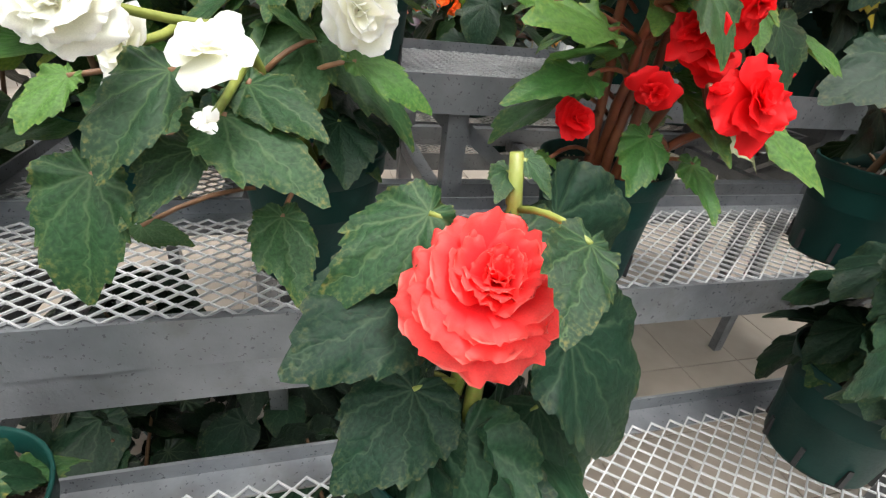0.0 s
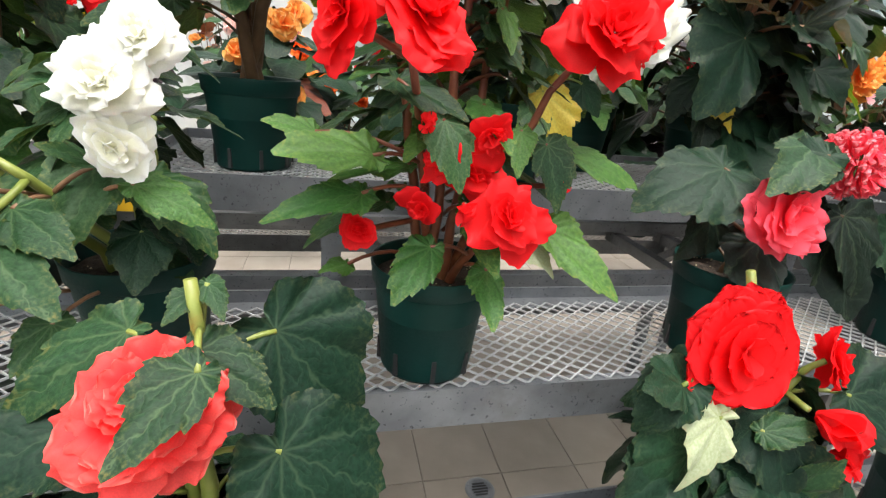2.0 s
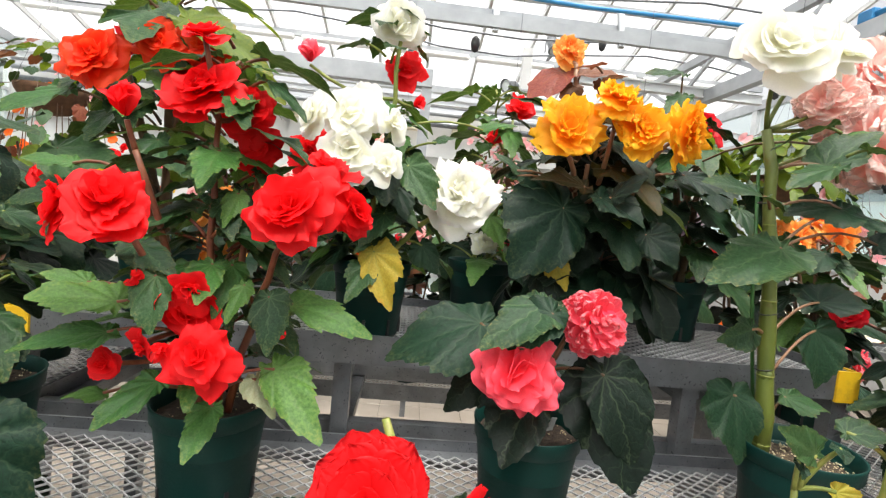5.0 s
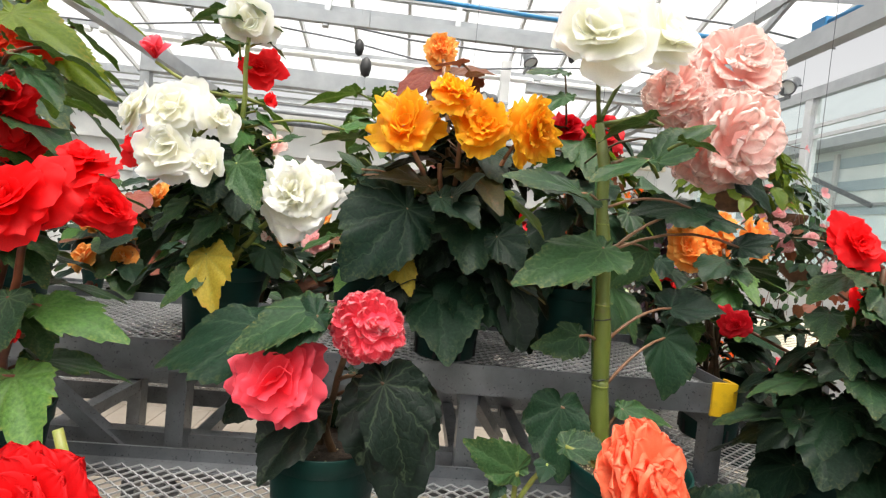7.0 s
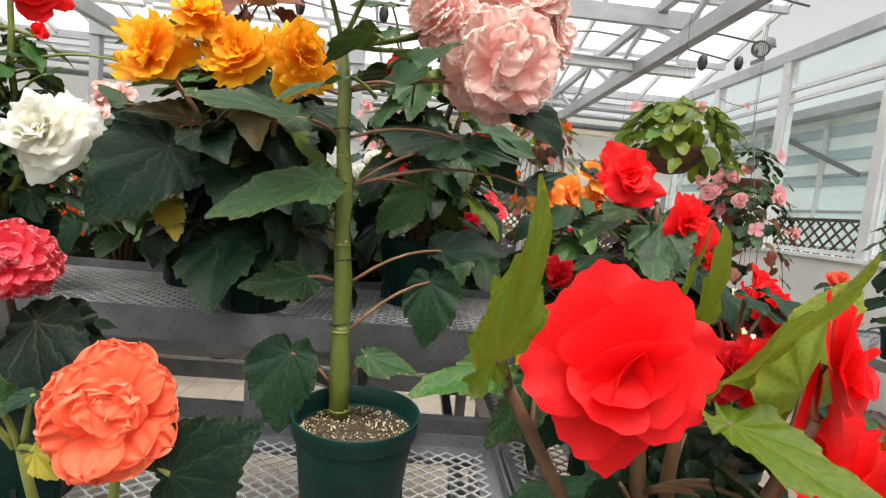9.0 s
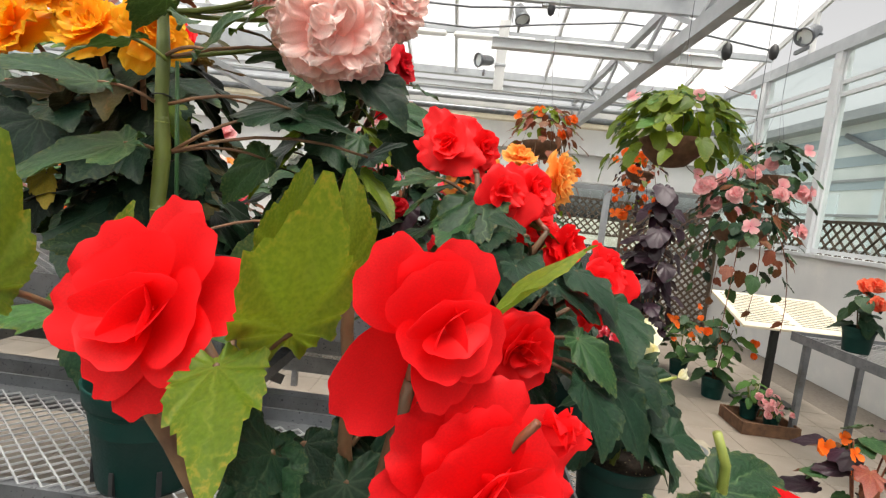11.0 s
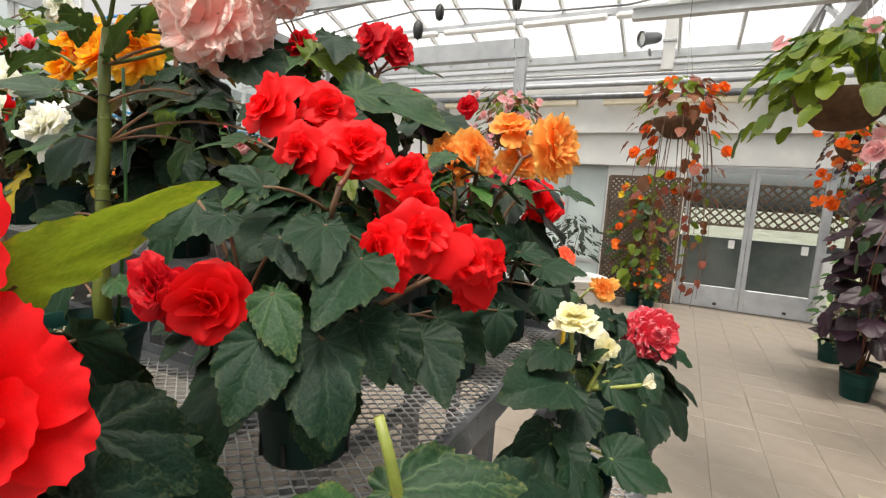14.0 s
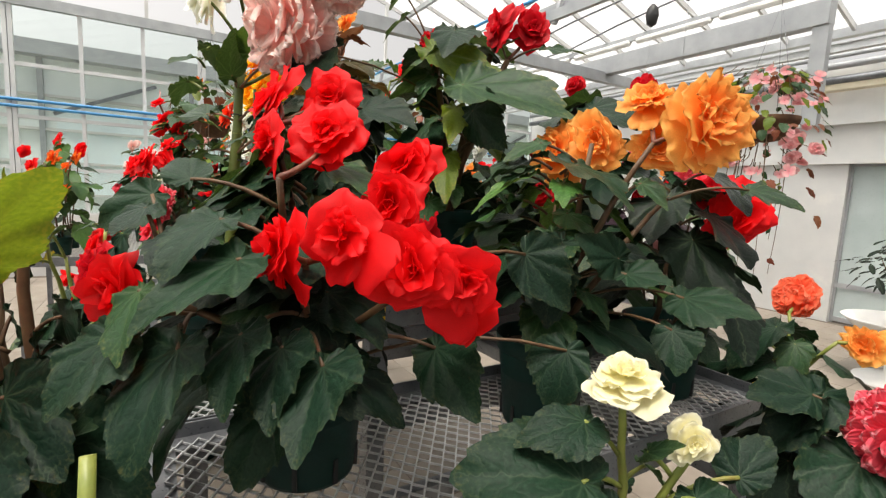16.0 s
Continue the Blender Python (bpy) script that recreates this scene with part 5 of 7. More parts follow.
PLANTS["pink_front"] = begonia("begonia with rose-pink ruffled flowers and dark leaves in green pot", (-0.095, 0.69, ZB - 0.02), [(-0.15, 0.62, 1.33), (-0.06, 0.62, 1.40)], M_STEM_BROWN, 0.006,
        [("pink_ruffle", (-0.153, 0.572, 1.34), 0.135), ("pink_ball", (-0.035, 0.598, 1.416), 0.11, (0.3, -1, 0.3))],
        [(("dark", "black"), 0.11, 0.0, 0.12, 3, 0.09, 0.7)])
PLANTS["cane"] = begonia("tall begonia cane with white and peach flowers in green pot", (0.433, 0.69, ZB - 0.02), [(0.352, 0.778, 1.80)], M_CANE, 0.0128,
        [("white_open", (0.306, 0.7, 1.93), 0.15, (-0.2, -0.9, 0.1)), ("white_open", (0.43, 0.74, 1.965), 0.14, (0.4, -0.8, 0.2)), ("peach_ball", (0.66, 0.88, 1.965), 0.19), ("peach_ball", (0.63, 0.84, 1.812), 0.215, (0.15, -1, -0.05)), ("peach_ball", (0.52, 0.83, 1.885), 0.13, (-0.6, -0.8, 0.2)), ("peach_ball", (0.72, 0.90, 1.89), 0.14, F_RIGHT)],
        [(("green",), 0.1, 0.5, 0.62, 3, 0.08, 0.4)], pot_size=0.105, soil=M_PERLITE, height=0.172, knots=0.2, foot_at=(-0.055, 0.035))
# middle shelf round the bench end
PLANTS["bushy_red"] = begonia("bushy begonia crowded with red double flowers in a dark green pot", (0.925, 0.795, ZB - 0.02), [(0.92, 0.74, 1.58), (1.04, 0.72, 1.5), (1.1, 0.74, 1.4), (1.06, 0.86, 1.48), (1.13, 0.86, 1.36), (0.99, 0.6, 1.34)], M_STEM_BROWN, 0.0065,
        [("red_rose", (0.864, 0.75, 1.627), 0.11), ("red_rose", (0.917, 0.822, 1.626), 0.105, (0.7, -0.7, 0.3)), ("red_winged", (0.972, 0.725, 1.545), 0.115, (0.1, -1, 0.1)), ("red_rose", (1.02, 0.79, 1.56), 0.105, (0.6, -0.6, 0.5)),
         ("red_rose", (1.045, 0.893, 1.514), 0.12, (0.6, -0.8, 0.4)), ("red_winged", (1.163, 0.774, 1.43), 0.125, (0.5, -0.9, 0.2)), ("red_rose", (1.195, 0.84, 1.405), 0.105, (0.9, -0.5, 0.1)), ("red_rose", (1.13, 0.704, 1.41), 0.095, (0.1, -1, 0.0)), ("red_rose", (1.10, 0.85, 1.465), 0.10, (0.7, -0.6, 0.3)),
         ("red_winged", (1.21, 0.895, 1.375), 0.115, (0.9, -0.4, 0.0)), ("red_rose", (1.185, 0.91, 1.342), 0.09, (0.7, -0.6, -0.3)), ("red_open", (0.992, 0.54, 1.352), 0.108, (0.5, -1, 0.2)), ("crimson_rose", (0.93, 0.518, 1.365), 0.088, (0.1, -1, 0.2)), ("crimson_rose", (0.851, 1.04, 1.41), 0.08, F_LEFT)],
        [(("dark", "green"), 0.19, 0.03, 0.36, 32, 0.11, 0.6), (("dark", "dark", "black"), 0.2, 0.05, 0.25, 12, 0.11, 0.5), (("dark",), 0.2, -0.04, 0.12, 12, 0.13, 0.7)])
PLANTS["apricot"] = begonia("begonia with ruffled apricot-orange flowers in a dark green pot", (0.97, 1.27, ZB - 0.02), [(1.0, 1.33, 1.6), (1.1, 1.38, 1.6), (0.92, 1.35, 1.58), (1.06, 1.5, 1.5)], M_STEM_BROWN, 0.007,
        [("apricot_ruffle", (1.178, 1.437, 1.636), 0.168, (0.93, -0.38, 0.05)), ("apricot_ruffle", (0.892, 1.352, 1.597), 0.15), ("apricot_ruffle", (0.96, 1.37, 1.60), 0.13, (0.5, -0.9, 0.2)), ("apricot_ruffle", (1.055, 1.42, 1.684), 0.11, (0.2, -0.6, 0.7)), ("apricot_ruffle", (1.07, 1.45, 1.61), 0.12, (0.6, -0.8, 0.0))],
        [(("green", "dark", "bright"), 0.2, 0.04, 0.36, 28, 0.115, 0.5)])
PLANTS["scarlet_end"] = begonia("begonia with scarlet flowers at the bench end", (0.98, 1.66, ZB - 0.02), [(1.02, 1.78, 1.45), (0.95, 1.7, 1.4)], M_STEM_BROWN, 0.006,
        [("red_rose", (1.07, 1.77, 1.474), 0.165, (0.7, -0.8, 0.2)), ("crimson_rose", (1.0, 1.78, 1.52), 0.1)], [(("dark", "dark", "black"), 0.2, 0.06, 0.36, 16, 0.13, 0.6)])
# lower shelf, front
PLANTS["coral"] = begonia("begonia with one large coral ruffled flower and dark leaves", (-0.955, 0.43, ZA - 0.02), [(-0.937, 0.42, 1.307), (-0.965, 0.4, 1.2)], M_STEM_GREEN, 0.008,
        [("coral_ball", (-0.967, 0.37, 1.222), 0.135, (-0.05, -0.5, 0.85))], [(("dark",), 0.13, 0.0, 0.1, 5, 0.11, 1.0), (("dark",), 0.15, -0.05, 0.08, 9, 0.10, 1.6)])
PLANTS["red_flat"] = begonia("begonia with one broad flat red flower and dark leaves", (-0.29, 0.44, ZA - 0.02), [(-0.348, 0.427, 1.31), (-0.25, 0.4, 1.18)], M_STEM_GREEN, 0.0075,
        [("red_disc", (-0.362, 0.395, 1.225), 0.156, (-0.1, -1, 0.25)), ("red_bud", (-0.262, 0.36, 1.155), 0.1, (0.3, -1, -0.1)), ("red_rose", (-0.232, 0.386, 1.21), 0.075, F_RIGHT), ("red_bud", (-0.19, 0.37, 1.08), 0.07)], [(("dark",), 0.14, 0.02, 0.2, 14, 0.10, 0.8), (("dark", "green"), 0.13, 0.0, 0.12, 8, 0.09, 1.0)])
PLANTS["salmon"] = begonia("begonia with a ruffled salmon-orange flower and grey-green leaves", (0.2, 0.42, ZA - 0.02), [(0.25, 0.36, 1.33), (0.15, 0.38, 1.28)], M_STEM_GREEN, 0.0055,
        [("salmon_ruffle", (0.265, 0.33, 1.345), 0.106, (0.4, -0.8, 0.4))], [(("dark", "green"), 0.12, 0.05, 0.2, 6, 0.10, 0.5)])
PLANTS["big_red"] = begonia("begonia with very large red open flowers and pointed olive leaves", (0.83, 0.42, ZA - 0.02), [(0.70, 0.33, 1.40), (0.88, 0.33, 1.38), (0.95, 0.36, 1.26), (0.8, 0.42, 1.45), (0.595, 0.345, 1.39)], M_STEM_BROWN, 0.009,
        [("red_face", (0.679, 0.30, 1.430), 0.155, (-0.1, -1, 0.3)), ("red_side", (0.893, 0.332, 1.433), 0.13, (0.7, -0.85, 0.2)), ("red_low", (0.952, 0.345, 1.28), 0.187, (0.55, -1, 0.25)), ("red_bud", (0.99, 0.33, 1.36), 0.07, F_RIGHT)],
        [(("dark", "green"), 0.16, 0.02, 0.3, 9, 0.12, 0.6)])
PLANTS["bud_right"] = begonia("begonia with a red bud, cut stem and broad green leaves", (1.32, 0.55, ZA - 0.02), [(1.25, 0.537, 1.282), (1.32, 0.56, 1.2)], M_STEM_GREEN, 0.008,
        [("red_bud", (1.337, 0.58, 1.2), 0.095, (0.5, -0.5, -0.6))], [(("green",), 0.12, 0.0, 0.15, 4, 0.11, 0.6)])
PLANTS["cream"] = begonia("begonia with cream flowers and pale buds", (1.33, 1.06, ZA - 0.02), [(1.33, 1.05, 1.27), (1.39, 1.1, 1.21)], M_STEM_GREEN, 0.006,
        [("cream_rose", (1.333, 1.05, 1.285), 0.092, (0.05, -0.25, 1)), ("cream_rose", (1.39, 1.1, 1.225), 0.055, (0.6, -0.6, 0.2)), ("cream_bud", (1.46, 1.1, 1.17), 0.045, (0.7, -0.4, 0.6)), ("cream_bud", (1.36, 0.99, 1.07), 0.04)], [(("dark", "green"), 0.13, 0.0, 0.2, 8, 0.085, 0.7)])
PLANTS["pink_end"] = begonia("begonia with one large pink carnation-like flower", (1.36, 1.62, ZA - 0.02), [(1.4, 1.6, 1.12)], M_STEM_BROWN, 0.006,
        [("pink_ball", (1.445, 1.6, 1.14), 0.145, (0.7, -0.9, 0.2))], [(("dark", "black"), 0.18, 0.0, 0.2, 12, 0.14, 0.7)])
PLANTS["soft_orange"] = begonia("begonia with soft orange flowers on the low shelf", (1.1, 2.04, ZA - 0.02), [(1.07, 2.1, 1.2), (1.2, 2.05, 1.16)], M_STEM_GREEN, 0.006,
        [("salmon_ruffle", (1.06, 2.15, 1.24), 0.12), ("apricot_ruffle", (1.25, 2.08, 1.17), 0.1)], [(("dark", "green"), 0.16, 0.0, 0.2, 12, 0.13, 0.7)])
PLANTS["leafy"] = begonia("leafy begonia without flowers on the low shelf", (-1.43, 0.42, ZA - 0.02), [(-1.43, 0.42, 1.06)], M_STEM_GREEN, 0.006, [], [(("dark", "green"), 0.11, -0.03, 0.08, 12, 0.085, 0.7)])
# top shelf
PLANTS["brown_top"] = begonia("tall begonia with thick brown stems and orange-red flowers", (-0.985, 1.13, ZC - 0.02), [(-1.02, 0.95, 1.78), (-0.92, 1.0, 1.85), (-0.84, 1.0, 1.85), (-1.08, 1.08, 1.9), (-0.95, 1.15, 1.95)], M_STEM_BROWN, 0.011,
        [("scarlet_rose", (-1.029, 0.9, 1.82), 0.13), ("scarlet_rose", (-0.916, 0.95, 1.885), 0.13), ("scarlet_rose", (-0.816, 0.95, 1.885), 0.12), ("red_rose", (-1.05, 1.1, 1.95), 0.12), ("yellow_rose", (-0.97, 1.2, 1.8), 0.06)],
        [(("bright", "green"), 0.24, 0.25, 0.62, 15, 0.16, 0.5), (("bright", "olive", "green", "bright"), 0.3, 0.1, 0.7, 14, 0.13, 0.4)])
PLANTS["white_top"] = begonia("begonia with white double flowers and a yellowing leaf", (-0.43, 1.06, ZC - 0.02), [(-0.46, 0.94, 1.72), (-0.4, 0.94, 1.65), (-0.25, 0.93, 1.6), (-0.41, 1.04, 1.98)], M_STEM_GREEN, 0.007,
        [("white_open", (-0.486, 0.89, 1.766), 0.135), ("white_open", (-0.57, 0.9, 1.755), 0.10, F_LEFT), ("white_winged", (-0.405, 0.9, 1.755), 0.10, F_RIGHT), ("white_open", (-0.49, 0.87, 1.672), 0.12), ("white_winged", (-0.405, 0.87, 1.66), 0.095), ("white_ball", (-0.232, 0.92, 1.625), 0.178), ("white_open", (-0.413, 1.04, 2.02), 0.12, (0.2, -0.9, -0.2)), ("pink_bud", (-0.621, 1.05, 1.905), 0.09, F_UP), ("red_rose", (-0.39, 1.09, 1.925), 0.10, (0.3, -1, 0.2)), ("red_rose", (-0.586, 0.96, 1.686), 0.10, (-0.2, -1, 0)), ("red_bud", (-0.36, 1.06, 1.83), 0.06, F_RIGHT)],
        [(("green", "bright"), 0.16, 0.04, 0.42, 22, 0.085, 0.4), (("green", "dark"), 0.22, -0.02, 0.3, 22, 0.12, 0.7), (("bright", "green"), 0.2, 0.0, 0.4, 20, 0.09, 0.5), (("green",), 0.1, 0.5, 0.62, 8, 0.07, 0.3)], [("yellow", (-0.42, 0.93, 1.47), (-0.37, 0.86, 1.36), (0, -1, 0.3))])
PLANTS["orange_top"] = begonia("dark-leaved begonia with ruffled orange flowers in a dark pot", (0.124, 1.1, ZC - 0.02), [(0.0, 0.93, 1.74), (0.1, 0.93, 1.8), (0.2, 0.94, 1.74), (0.05, 1.12, 2.0), (0.06, 0.97, 1.72), (0.15, 0.96, 1.72), (0.11, 1.05, 1.78), (0.22, 1.0, 1.72)], M_STEM_PINK, 0.0075,
        [("orange_ruffle", (-0.018, 0.88, 1.789), 0.16, (-0.3, -0.8, 0.5)), ("orange_ruffle", (0.073, 0.862, 1.85), 0.115, (0, -0.6, 0.8)), ("orange_ruffle", (0.141, 0.871, 1.795), 0.14), ("orange_ruffle", (0.25, 0.89, 1.80), 0.14, (0.6, -0.9, 0.0)), ("apricot_ruffle", (0.042, 1.15, 2.04), 0.10)],
        [(("black", "dark", "dark"), 0.23, -0.02, 0.38, 34, 0.14, 0.8), (("dark", "bronze", "olive"), 0.25, 0.05, 0.4, 16, 0.12, 0.3), (("bronze", "black"), 0.2, 0.3, 0.46, 10, 0.10, 0.1), (("red",), 0.10, 0.50, 0.56, 3, 0.08, 0.1)])
PLANTS["crimson_top"] = begonia("begonia with crimson flowers high on its stems", (0.50, 1.3, ZC - 0.02), [(0.44, 1.28, 1.87), (0.59, 1.38, 1.9), (0.62, 1.4, 1.85)], M_STEM_BROWN, 0.011,
        [("crimson_rose", (0.437, 1.26, 1.90), 0.11), ("crimson_rose", (0.593, 1.39, 1.94), 0.13), ("crimson_rose", (0.66, 1.45, 1.935), 0.11, F_RIGHT)],
        [(("green", "dark", "olive"), 0.23, 0.0, 0.5, 32, 0.13, 0.6)])
PLANTS["slender"] = begonia("slender begonia with red flowers behind the white one", (-0.118, 1.32, ZC - 0.02), [(-0.05, 1.36, 1.9), (-0.15, 1.3, 1.7)], M_STEM_GREEN, 0.006,
        [("red_rose", (-0.021, 1.41, 1.945), 0.09), ("red_rose", (-0.1, 1.35, 1.84), 0.07), ("white_rose", (-0.12, 1.25, 1.5), 0.08)], [(("green", "bright", "bright"), 0.2, 0.0, 0.55, 34, 0.11, 0.5)])

# slips of plastic pushed into the soil
for key, dx, dy, mat, what in (("coral", 0.04, -0.05, M_TAG, "small red plastic plant tag"), ("pink_front", 0.05, 0.02, M_WHITE, "white plastic plant label"), ("salmon", -0.05, 0.0, M_WHITE, "white plastic plant label")):
    part("plant_label", box(-0.006, -0.0008, -0.04, 0.006, 0.0008, 0.02, 0.0), mat, PLANTS[key], what, pose(dx, dy, 0.165, 12, 8, 20))

# a green stake beside the tall cane, tied on with black twists
cane = PLANTS["cane"]
tube("stake", [Vector((-0.03, 0.07, 0.12)), Vector((-0.05, 0.105, 0.42)), Vector((-0.07, 0.115, 0.70))], 0.004, 0.0035, M_STAKE, cane, 7, "thin green plant stake")
cane_points = [v.co.copy() for v in next(c for c in cane.children if c.name.startswith("stem")).data.vertices]
for z in (0.30, 0.41, 0.52, 0.63):
    ring_at = sorted(cane_points, key=lambda v: abs(v.z - z))[:8]
    at = sum(ring_at, Vector()) / 8
    at.z = z
    ring = [at + Vector((0.0165 * math.cos(0.7 * q) - 0.003, 0.0165 * math.sin(0.7 * q) + 0.002, 0.003 * math.sin(q))) for q in range(10)]
    tube("tie", ring, 0.0014, 0.0014, M_BLACK, cane, 5, "black twist tie")
cane_line = [sum(cane_points[q:q + 8], Vector()) / 8 for q in range(0, len(cane_points) - 7, 8)]
for h in (0.15, 0.215, 0.288, 0.436, 0.586):
    low, high = next(((a, b) for a, b in zip(cane_line, cane_line[1:]) if a.z <= h <= b.z), (cane_line[-2], cane_line[-1]))
    at = low.lerp(high, (h - low.z) / max(1e-4, high.z - low.z))
    thick = 0.0166 - 0.0117 * (h - 0.117)
    v, f = tube_data([at + Vector((0, 0, q)) for q in (-0.009, -0.004, 0.0, 0.004, 0.009)], [thick * q for q in (0.94, 1.04, 1.08, 1.04, 0.94)], 14)
    joint = place("node", data_mesh("node", v, f, M_CANE, True), cane, None, "swollen joint of the cane")
    v, f = tube_data([at + Vector((0, 0, q)) for q in (-0.0013, 0.0, 0.0013)], [thick * q for q in (1.07, 1.11, 1.07)], 14)
    place("leaf_scar", data_mesh("leaf_scar", v, f, M_STEM_GREEN, True), joint, None, "pale ring round the joint")
# crumbs of soil and dropped petals on the low shelf's front rail
t = thing("soil_crumbs", "crumbs of soil and bark on the galvanised rail", "soil", (-1.3, 0.255, ZA - 0.026), kind="stuff")
r = random.Random(12)
v, f = [], []
for i in range(90):
    x, y, g = r.gauss(0, 0.03) if i < 60 else r.uniform(-0.3, 0.9), r.uniform(-0.012, 0.012), r.uniform(0.0012, 0.004)
    o = len(v)
    v += [(x + g, y, g * 0.4), (x - g, y + g * 0.3, g * 0.3), (x, y + g * 1.3, 0.0), (x, y - g, 0.0), (x, y, g * 0.9)]
    f += [tuple(o + q for q in w) for w in ((0, 2, 4), (2, 1, 4), (1, 3, 4), (3, 0, 4), (0, 3, 1), (0, 1, 2))]
place("crumbs", data_mesh("crumbs", v, f, M_STEM_BROWN), t)

# ---- leaves that stand out, by plant ----
more_leaves('white_left', [
    ('green', (-1.205, 0.560, 1.327), (-1.257, 0.470, 1.271)),
    ('green', (-1.146, 0.580, 1.315), (-1.073, 0.520, 1.296)),
    ('green', (-1.166, 0.550, 1.293), (-1.080, 0.480, 1.246)),
    ('green', (-1.193, 0.550, 1.262), (-1.250, 0.490, 1.221)),
    ('green', (-1.271, 0.530, 1.245), (-1.284, 0.460, 1.150)),
    ('green', (-1.123, 0.560, 1.188), (-1.108, 0.480, 1.128)),
    ('bright', (-1.044, 0.620, 1.335), (-0.952, 0.600, 1.303)),
    ('bright', (-1.297, 0.600, 1.310), (-1.333, 0.550, 1.273)),
    ('green', (-1.083, 0.640, 1.351), (-1.122, 0.600, 1.386)),
    ('green', (-1.267, 0.600, 1.161), (-1.217, 0.580, 1.150)),
    ('green', (-1.057, 0.700, 1.226), (-1.004, 0.660, 1.188)),
])
more_leaves('brown_top', [
    ('bright', (-1.100, 0.950, 1.760), (-1.200, 0.860, 1.690)),
    ('green', (-1.120, 0.950, 1.630), (-0.935, 0.880, 1.600), (0, -0.8, 0.6)),
    ('bright', (-1.034, 0.950, 1.775), (-0.930, 0.880, 1.760)),
    ('green', (-0.910, 0.950, 1.670), (-0.785, 0.880, 1.610)),
    ('green', (-0.844, 0.950, 1.830), (-0.700, 0.880, 1.705), (0, -0.9, 0.4)),
    ('olive', (-0.861, 0.950, 1.935), (-0.670, 0.880, 1.870), (0, -0.7, 0.6)),
    ('olive', (-0.780, 0.980, 1.870), (-0.650, 0.930, 1.800), (0, -0.9, 0.4)),
    ('green', (-1.080, 0.980, 1.560), (-1.190, 0.900, 1.520), (0, -0.8, 0.6)),
])
more_leaves('coral', [
    ('green', (-1.000, 0.440, 1.248), (-1.101, 0.400, 1.189)),
    ('dark', (-0.875, 0.450, 1.237), (-0.786, 0.420, 1.129)),
    ('dark', (-1.006, 0.420, 1.181), (-1.115, 0.360, 1.171)),
    ('dark', (-0.867, 0.390, 1.141), (-0.782, 0.330, 1.028)),
    ('dark', (-1.010, 0.400, 1.088), (-1.085, 0.340, 1.047)),
    ('dark', (-0.938, 0.410, 1.025), (-0.951, 0.380, 0.960)),
    ('dark', (-0.861, 0.420, 1.018), (-0.776, 0.360, 0.926)),
    ('green', (-0.928, 0.430, 1.300), (-0.911, 0.400, 1.281)),
    ('green', (-0.941, 0.430, 1.290), (-0.959, 0.400, 1.279)),
    ('green', (-0.916, 0.335, 1.274), (-0.958, 0.270, 1.254)),
    ('green', (-0.935, 0.400, 1.249), (-0.865, 0.360, 1.223)),
])
more_leaves('red_front', [
    ('bright', (-0.774, 0.600, 1.388), (-0.895, 0.560, 1.408)),
    ('bright', (-0.786, 0.600, 1.340), (-0.892, 0.550, 1.335)),
    ('green', (-0.699, 0.560, 1.439), (-0.679, 0.500, 1.375)),
    ('bright', (-0.588, 0.600, 1.429), (-0.598, 0.560, 1.380)),
    ('green', (-0.549, 0.600, 1.414), (-0.535, 0.550, 1.339)),
    ('bright', (-0.518, 0.620, 1.401), (-0.379, 0.600, 1.384)),
    ('bright', (-0.697, 0.580, 1.277), (-0.757, 0.500, 1.236)),
    ('bright', (-0.616, 0.580, 1.243), (-0.624, 0.500, 1.199)),
    ('bright', (-0.533, 0.600, 1.301), (-0.440, 0.520, 1.233)),
    ('cream', (-0.560, 0.600, 1.283), (-0.520, 0.560, 1.249)),
    ('green', (-0.750, 0.600, 1.477), (-0.673, 0.550, 1.453)),
    ('green', (-0.633, 0.640, 1.522), (-0.570, 0.600, 1.489)),
    ('bright', (-0.843, 0.640, 1.406), (-0.903, 0.620, 1.424)),
    ('bright', (-0.927, 0.720, 1.594), (-1.004, 0.700, 1.601)),
    ('green', (-0.709, 0.660, 1.523), (-0.757, 0.640, 1.500)),
    ('bright', (-0.605, 0.700, 1.595), (-0.549, 0.700, 1.630)),
    ('green', (-0.683, 0.700, 1.629), (-0.740, 0.700, 1.668)),
    ('green', (-0.674, 0.660, 1.563), (-0.615, 0.620, 1.551)),
    ('bright', (-0.800, 0.620, 1.236), (-0.833, 0.580, 1.250)),
])
